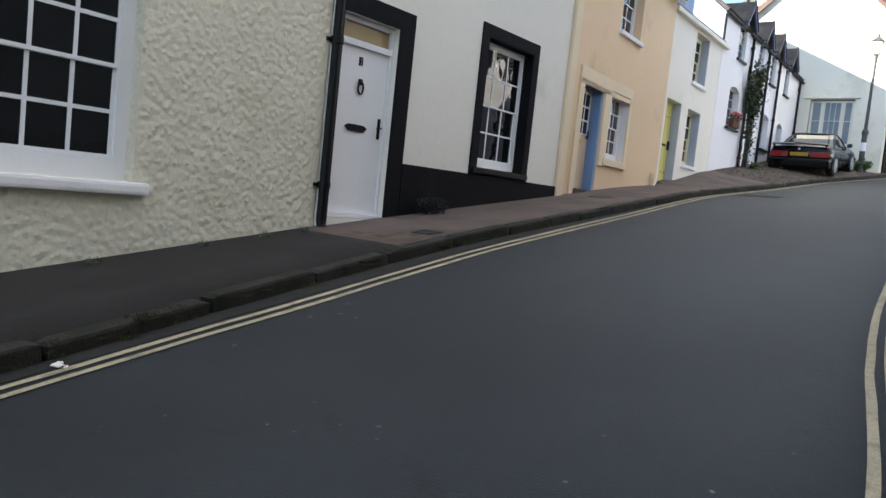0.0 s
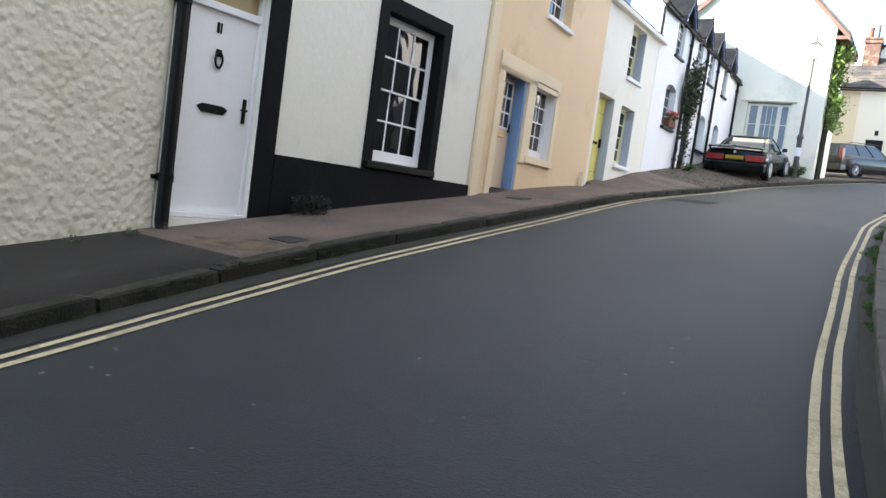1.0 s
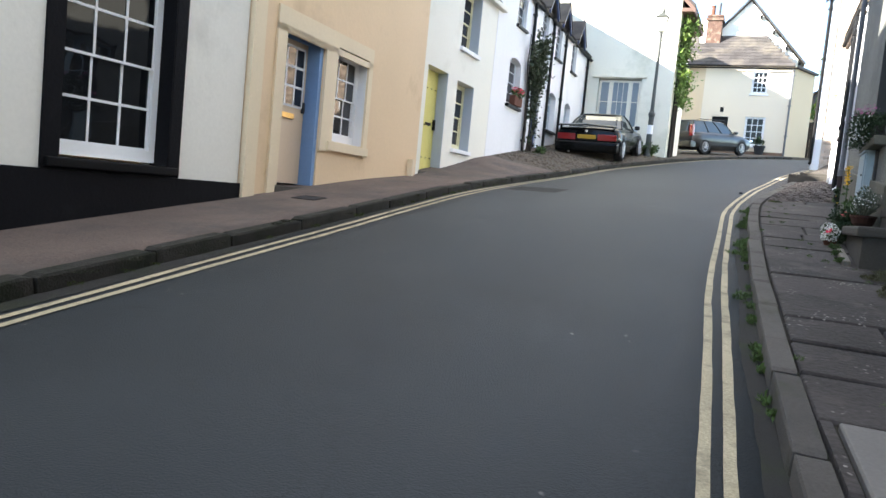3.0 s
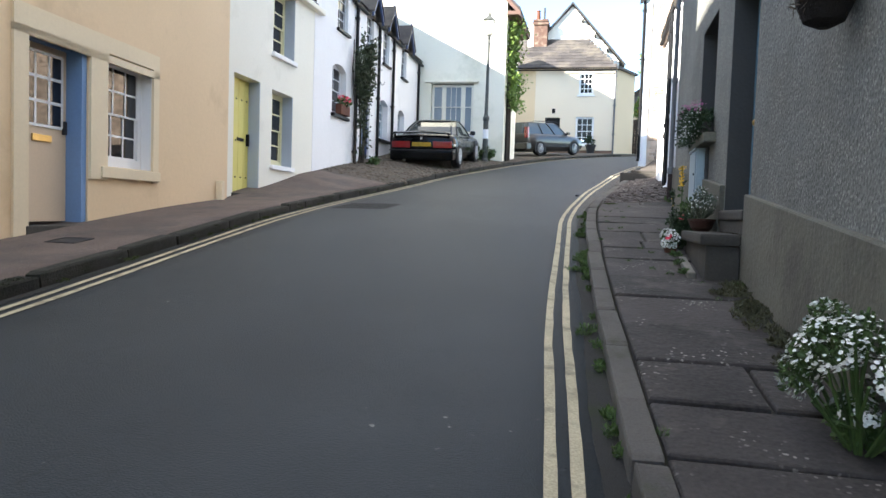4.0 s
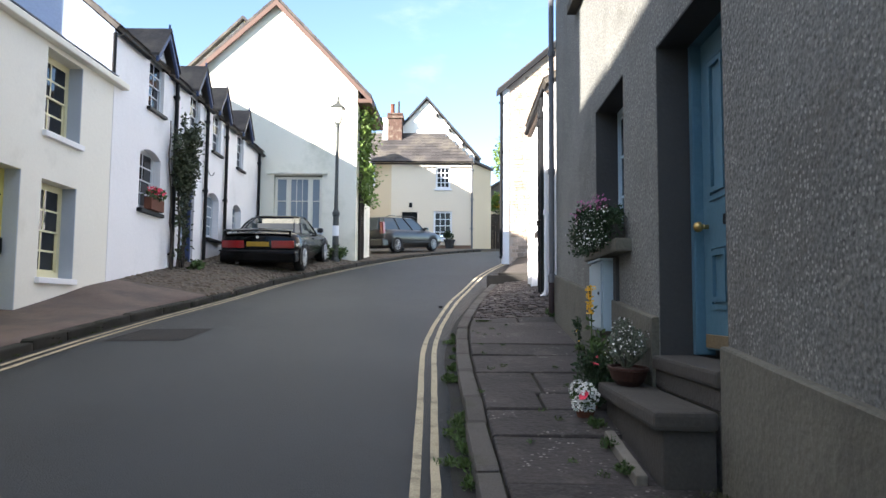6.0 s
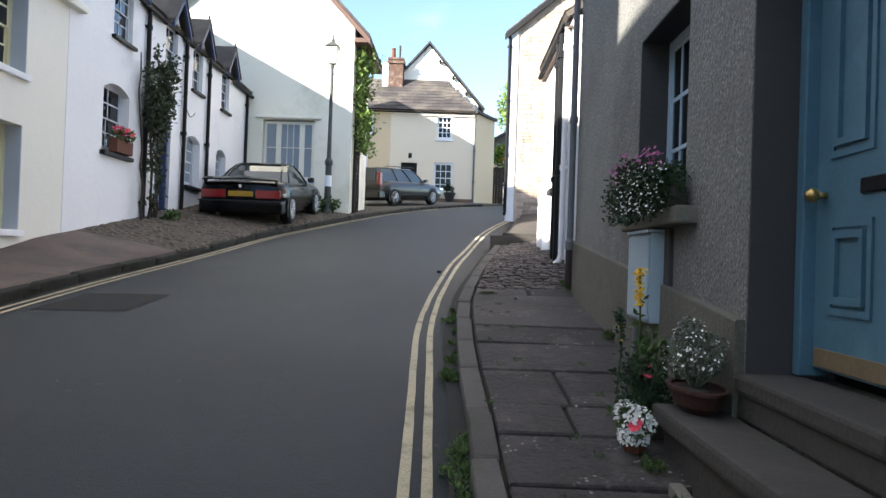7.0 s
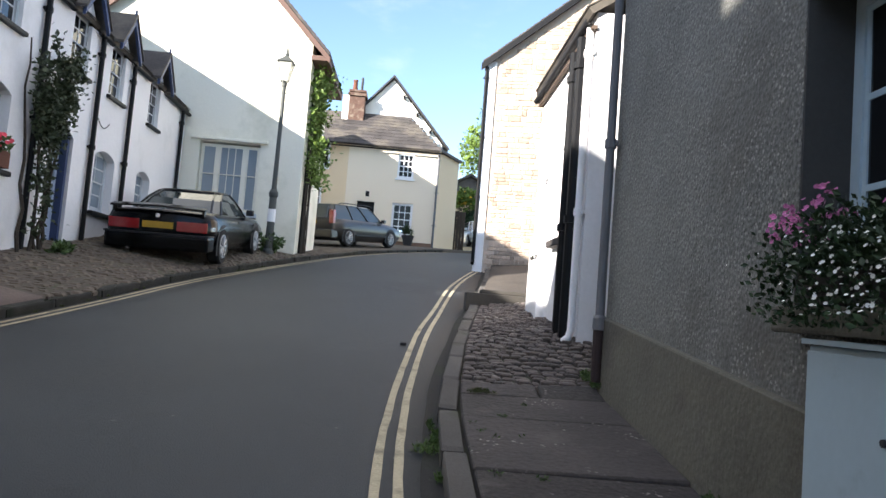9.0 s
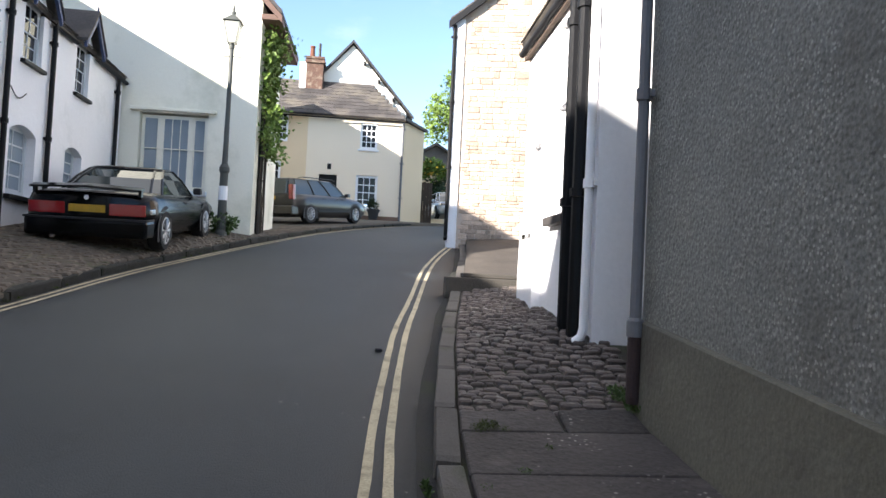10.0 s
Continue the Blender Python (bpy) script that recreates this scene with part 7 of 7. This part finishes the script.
def wall_flat(w, d):
    bm = bmesh.new()
    box(bm, -w / 2, w / 2, -d / 2, -d / 2 + 0.018, -0.01, 0.005)
    box(bm, -w / 2, w / 2, d / 2 - 0.018, d / 2, -0.01, 0.005)
    box(bm, -w / 2, -w / 2 + 0.018, -d / 2 + 0.018, d / 2 - 0.018, -0.01, 0.005)
    box(bm, w / 2 - 0.018, w / 2, -d / 2 + 0.018, d / 2 - 0.018, -0.01, 0.005)
    return bm


iron_cover(-4.95, 5.48, 0.26, 0.22, "small dark iron cover in the pavement")
iron_cover(-5.44, 10.42, 0.30, 0.26, "small dark iron cover in the pavement")
stone = part("loose_stone", boxed(-0.03, 0.03, -0.02, 0.02, 0, 0.03, 0.008), CAST_IRON, None)
stone.location = (-1.26, 18.33, road_z(-1.26, 18.33))
tagged(stone, "small dark stud lying on the yellow line", "stone")

scrap = bmesh.new()
for x, y, w, d, a in ((0.0, 0.0, 0.06, 0.035, 0.3), (0.05, 0.02, 0.04, 0.02, -0.6), (-0.04, 0.03, 0.03, 0.02, 0.9)):
    q = bmesh.ops.create_cube(scrap, size=1.0, matrix=Matrix.Translation((x, y, 0.008)) @ Matrix.Rotation(a, 4, "Z") @ Matrix.Rotation(0.2, 4, "X") @ Matrix.Diagonal((w, d, 0.006, 1)))
scrap = part("litter_scrap", scrap, WHITE_SMOOTH, None)
scrap.location = (-3.87, 1.30, road_z(-3.87, 1.30) + 0.004)
tagged(scrap, "crumpled pale scrap of litter in the gutter", "litter")
# ---- kerbs, flagstones, cobbles, rubble stones ----
def tilt_at(s, up):
    return math.degrees(math.atan((up(s + 0.3) - up(s - 0.3)) / 0.6))


unit = {}


def piece(kind, mat, bevel):
    """A unit block with worn edges, shared by all pieces of a kind."""
    if kind not in unit:
        bm = boxed(-0.5, 0.5, -0.5, 0.5, -0.5, 0.5)
        bmesh.ops.bevel(bm, geom=list(bm.edges), offset=bevel, segments=1, affect="EDGES")
        me = mesh_of(bm, kind)
        me.materials.append(mat)
        unit[kind] = me
    return unit[kind]


def lay(name, me, parent, x, y, z, sx, sy, sz, rx=0.0, ry=0.0, rz=0.0):
    ob = new(name, me)
    ob.parent = parent
    ob.matrix_local = pose(x, y, z, rx, ry, rz) @ Matrix.Diagonal((sx, sy, sz, 1))
    return ob


rnd = random.Random(100)
for nm, edge, side, s_end in (("kerb_left", kl, -1, 40.0), ("kerb_right", kr, 1, 37.0)):
    kerb = tagged(new(nm), "row of worn grey kerb stones along the road", "kerb", kind="structure")
    s = -6.0
    while s < s_end:
        ln = rnd.uniform(0.7, 1.15) if side < 0 else rnd.uniform(0.55, 1.0)
        m = s + ln / 2
        w = 0.14 if side < 0 else 0.125
        turn = math.degrees(math.atan2(edge(m + 0.4) - edge(m - 0.4), 0.8))
        top = (rise(m) if side < 0 else rise_r(m)) + (rnd.uniform(-0.014, 0.012) if side < 0 else rnd.uniform(-0.008, 0.010))
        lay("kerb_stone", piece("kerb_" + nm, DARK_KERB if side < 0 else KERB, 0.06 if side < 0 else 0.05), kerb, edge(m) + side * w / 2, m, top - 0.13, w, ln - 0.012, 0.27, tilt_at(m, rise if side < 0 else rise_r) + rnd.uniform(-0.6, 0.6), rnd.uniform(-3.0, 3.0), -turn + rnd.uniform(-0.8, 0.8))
        s += ln

pave = tagged(new("pavement_right"), "uneven dark flagstone pavement beside the grey house", "pavement", kind="structure")
bounds = [2.0, 2.7, 3.4, 4.1, 4.8, 5.55, 6.28, 6.95, 7.55, 8.08, 8.64, 9.35, 10.1, 10.85, 11.62, 12.19, 12.66, 13.37, 14.10, 14.70, 15.65, 16.25, 16.60]


def flag(pts, lift, tilt, mat=SLAB):
    """One worn flagstone over four corners, its upper edges rounded off."""
    mx, my = sum(p[0] for p in pts) / 4, sum(p[1] for p in pts) / 4
    z0 = right_pave_z(mx, my)
    verts = []
    for inset, dz in ((0.0, -0.065), (0.0, -0.012), (0.010, -0.002), (0.022, 0.0)):
        for x, y in pts:
            ln = math.hypot(x - mx, y - my)
            k = 1 - inset / ln
            px, py = (x - mx) * k, (y - my) * k
            verts.append((px, py, right_pave_z(mx + px, my + py) - z0 + dz + lift + tilt[0] * px + tilt[1] * py))
    faces = [(15, 14, 13, 12)[::-1]]
    for r in range(3):
        faces += [(4 * r + i, 4 * r + (i + 1) % 4, 4 * r + 4 + (i + 1) % 4, 4 * r + 4 + i) for i in range(4)]
    me = bpy.data.meshes.new("flagstone")
    me.from_pydata(verts, [], faces)
    me.materials.append(mat)
    ob = new("flagstone", me)
    ob.parent = pave
    ob.location = (mx, my, z0)
    return ob


for a, b in zip(bounds, bounds[1:]):
    jog = [rnd.uniform(-0.03, 0.03) for _ in range(4)]
    left = lambda s: kr(s) + 0.132  # noqa: E731
    pale = a == 6.28
    cuts = [0.0, 0.10, 1.0] if pale else [0.0, 1.0] if rnd.random() < 0.62 else [0.0, rnd.uniform(0.35, 0.65), 1.0]
    g = 0.012
    for f0, f1 in zip(cuts, cuts[1:]):
        at = lambda f, s: left(s) + (0.235 - left(s)) * f  # noqa: E731
        pts = [(at(f0, a) + g, a + g + rnd.uniform(0, 0.012)), (at(f1, a) - g, a + g + rnd.uniform(0, 0.012)), (at(f1, b) - g + rnd.uniform(-0.008, 0), b - g - rnd.uniform(0, 0.012)), (at(f0, b) + g, b - g - rnd.uniform(0, 0.012))]
        flag(pts, rnd.uniform(-0.010, 0.010), (rnd.uniform(-0.012, 0.012), rnd.uniform(-0.010, 0.010)), PALE_SLAB if pale and f0 > 0 else SLAB)

cob = tagged(new("cobbled_strip"), "rough cobbled pavement strip before the white house", "cobbles", kind="structure")
count = 0
rest_v, rest_f = [], []
s = 16.58
while s < 21.35:
    d = rnd.uniform(0.060, 0.095)
    c = kr(s) + 0.14
    while c < 0.42:
        w = rnd.uniform(0.06, 0.15)
        z = right_pave_z(c + w / 2, s) - 0.034 + rnd.uniform(-0.014, 0.014)
        if count < 300:
            lay("cobble", piece("cobble", COBBLE, 0.16), cob, c + w / 2, s + d / 2 + rnd.uniform(-0.012, 0.012), z, w - 0.012, d - 0.012, 0.06, tilt_at(s, rise) + rnd.uniform(-4, 4), rnd.uniform(-5, 5), rnd.uniform(-8, 8))
            count += 1
        else:
            rest_v.append((c + w / 2, s + d / 2, z, w - 0.012, d - 0.012))
        c += w
    s += d


def block_rows(rows, h=0.06):
    """Plain worn blocks joined into one mesh."""
    verts, faces = [], []
    for x, y, z, w, d in rows:
        k = len(verts)
        for sx, sy, zz in ((-0.5, -0.5, 0.15), (0.5, -0.5, 0.15), (0.5, 0.5, 0.15), (-0.5, 0.5, 0.15), (-0.33, -0.33, 0.5), (0.33, -0.33, 0.5), (0.33, 0.33, 0.5), (-0.33, 0.33, 0.5), (-0.5, -0.5, -0.5), (0.5, -0.5, -0.5), (0.5, 0.5, -0.5), (-0.5, 0.5, -0.5)):
            verts.append((x + sx * w, y + sy * d, z + zz * h + 0.12 * sy * d))
        faces.append((k + 4, k + 5, k + 6, k + 7))
        for i in range(4):
            j = (i + 1) % 4
            faces += [(k + i, k + j, k + 4 + j, k + 4 + i), (k + 8 + i, k + 8 + j, k + j, k + i)]
    me = bpy.data.meshes.new("blocks")
    me.from_pydata(verts, [], faces)
    return me


if rest_v:
    r = part("cobbles", block_rows(rest_v), COBBLE, cob)
    r["kind"] = "stuff"
rows = []
s = 19.05
while s < 33.0:
    d = rnd.uniform(0.09, 0.14)
    c = -7.2 if s < 28.0 else -5.6
    while c < kl(s) - 0.16:
        w = rnd.uniform(0.10, 0.2)
        if not (s > 28.0 and c < -4.0):
            rows.append((c + w / 2, s + d / 2, left_pave_z(c + w / 2, s) - 0.016 + rnd.uniform(-0.008, 0.012), w - 0.012, d - 0.012))
        c += w
    s += d
tagged(part("forecourt_stones", block_rows(rows), surface("brown_cobble", (0.10, 0.080, 0.062), 0.9, 0.3, 2.5, 40.0, 0.3, 0.5, 40.0, stain=(0.06, 0.065, 0.03), stain_scale=1.5, stain_at=0.62, island=0.6), None), "brown worn cobbles of the cottage forecourt", "cobbles", kind="stuff")

step = thing("pavement_step", pose(0.35, 21.55, rise(21.5)), "dark stone step across the pavement", "step")
part("riser", boxed(-0.78, 0.9, -0.14, 0.16, -0.1, 0.17, 0.015), STEP_STONE, step)
part("tread", boxed(-0.55, 0.9, -0.05, 0.30, 0.171, 0.23, 0.015), STEP_STONE, step)
strip("pavement_upper", 21.8, 30.0, 0.4, lambda s: kr(s) + 0.13, lambda s: 3.2, lambda c, s: rise(s) + 0.10 + 0.10 * max(0, min(1, c - kr(s))), surface("worn_upper_paving", (0.055, 0.046, 0.039), 0.9, 0.4, 2.0, 40.0, 0.4, 0.8, 30.0), 6, label="rough stone pavement above the step")

# rubble of the stone gable
z = 3.35
near = 0
rest = []
while z < 11.2:
    h = rnd.uniform(0.07, 0.17)
    c = 0.82 + rnd.uniform(0, 0.1)
    while c < 6.9:
        w = rnd.choice((rnd.uniform(0.10, 0.20), rnd.uniform(0.18, 0.42)))
        lim = 9.0 + (c - 0.62) * 0.76 if c < 3.9 else 11.5 - (c - 3.9) * 0.76
        if z + h < lim - 0.08:
            if c + w < 2.5 and near < 300:
                lay("stone", piece("rubble", RUBBLE, 0.10), stone_house, c + w / 2, 0.028 + rnd.uniform(-0.006, 0.006), z + h / 2 - 3.6, w - 0.012, 0.05, h - 0.010, 0, 0, 0).rotation_euler.y = radians(rnd.uniform(-1.5, 1.5))
                near += 1
            else:
                rest.append((c + w / 2, z + h / 2 - 3.6, w - 0.012, h - 0.010))
        c += w
    z += h
bm = bmesh.new()
verts, faces = [], []
for x, zz, w, h in rest:
    k = len(verts)
    for y, f in ((0.03, 0.5), (0.012, 0.46)):
        verts += [(x - w * f, y, zz - h * f), (x + w * f, y, zz - h * f), (x + w * f, y, zz + h * f), (x - w * f, y, zz + h * f)]
    faces.append((k + 4, k + 5, k + 6, k + 7))
    faces += [(k + i, k + (i + 1) % 4, k + 4 + (i + 1) % 4, k + 4 + i) for i in range(4)]
me = bpy.data.meshes.new("rubble_rest")
me.from_pydata(verts, [], faces)
r = part("rubble_face", me, RUBBLE, stone_house)
r["kind"] = "stuff"
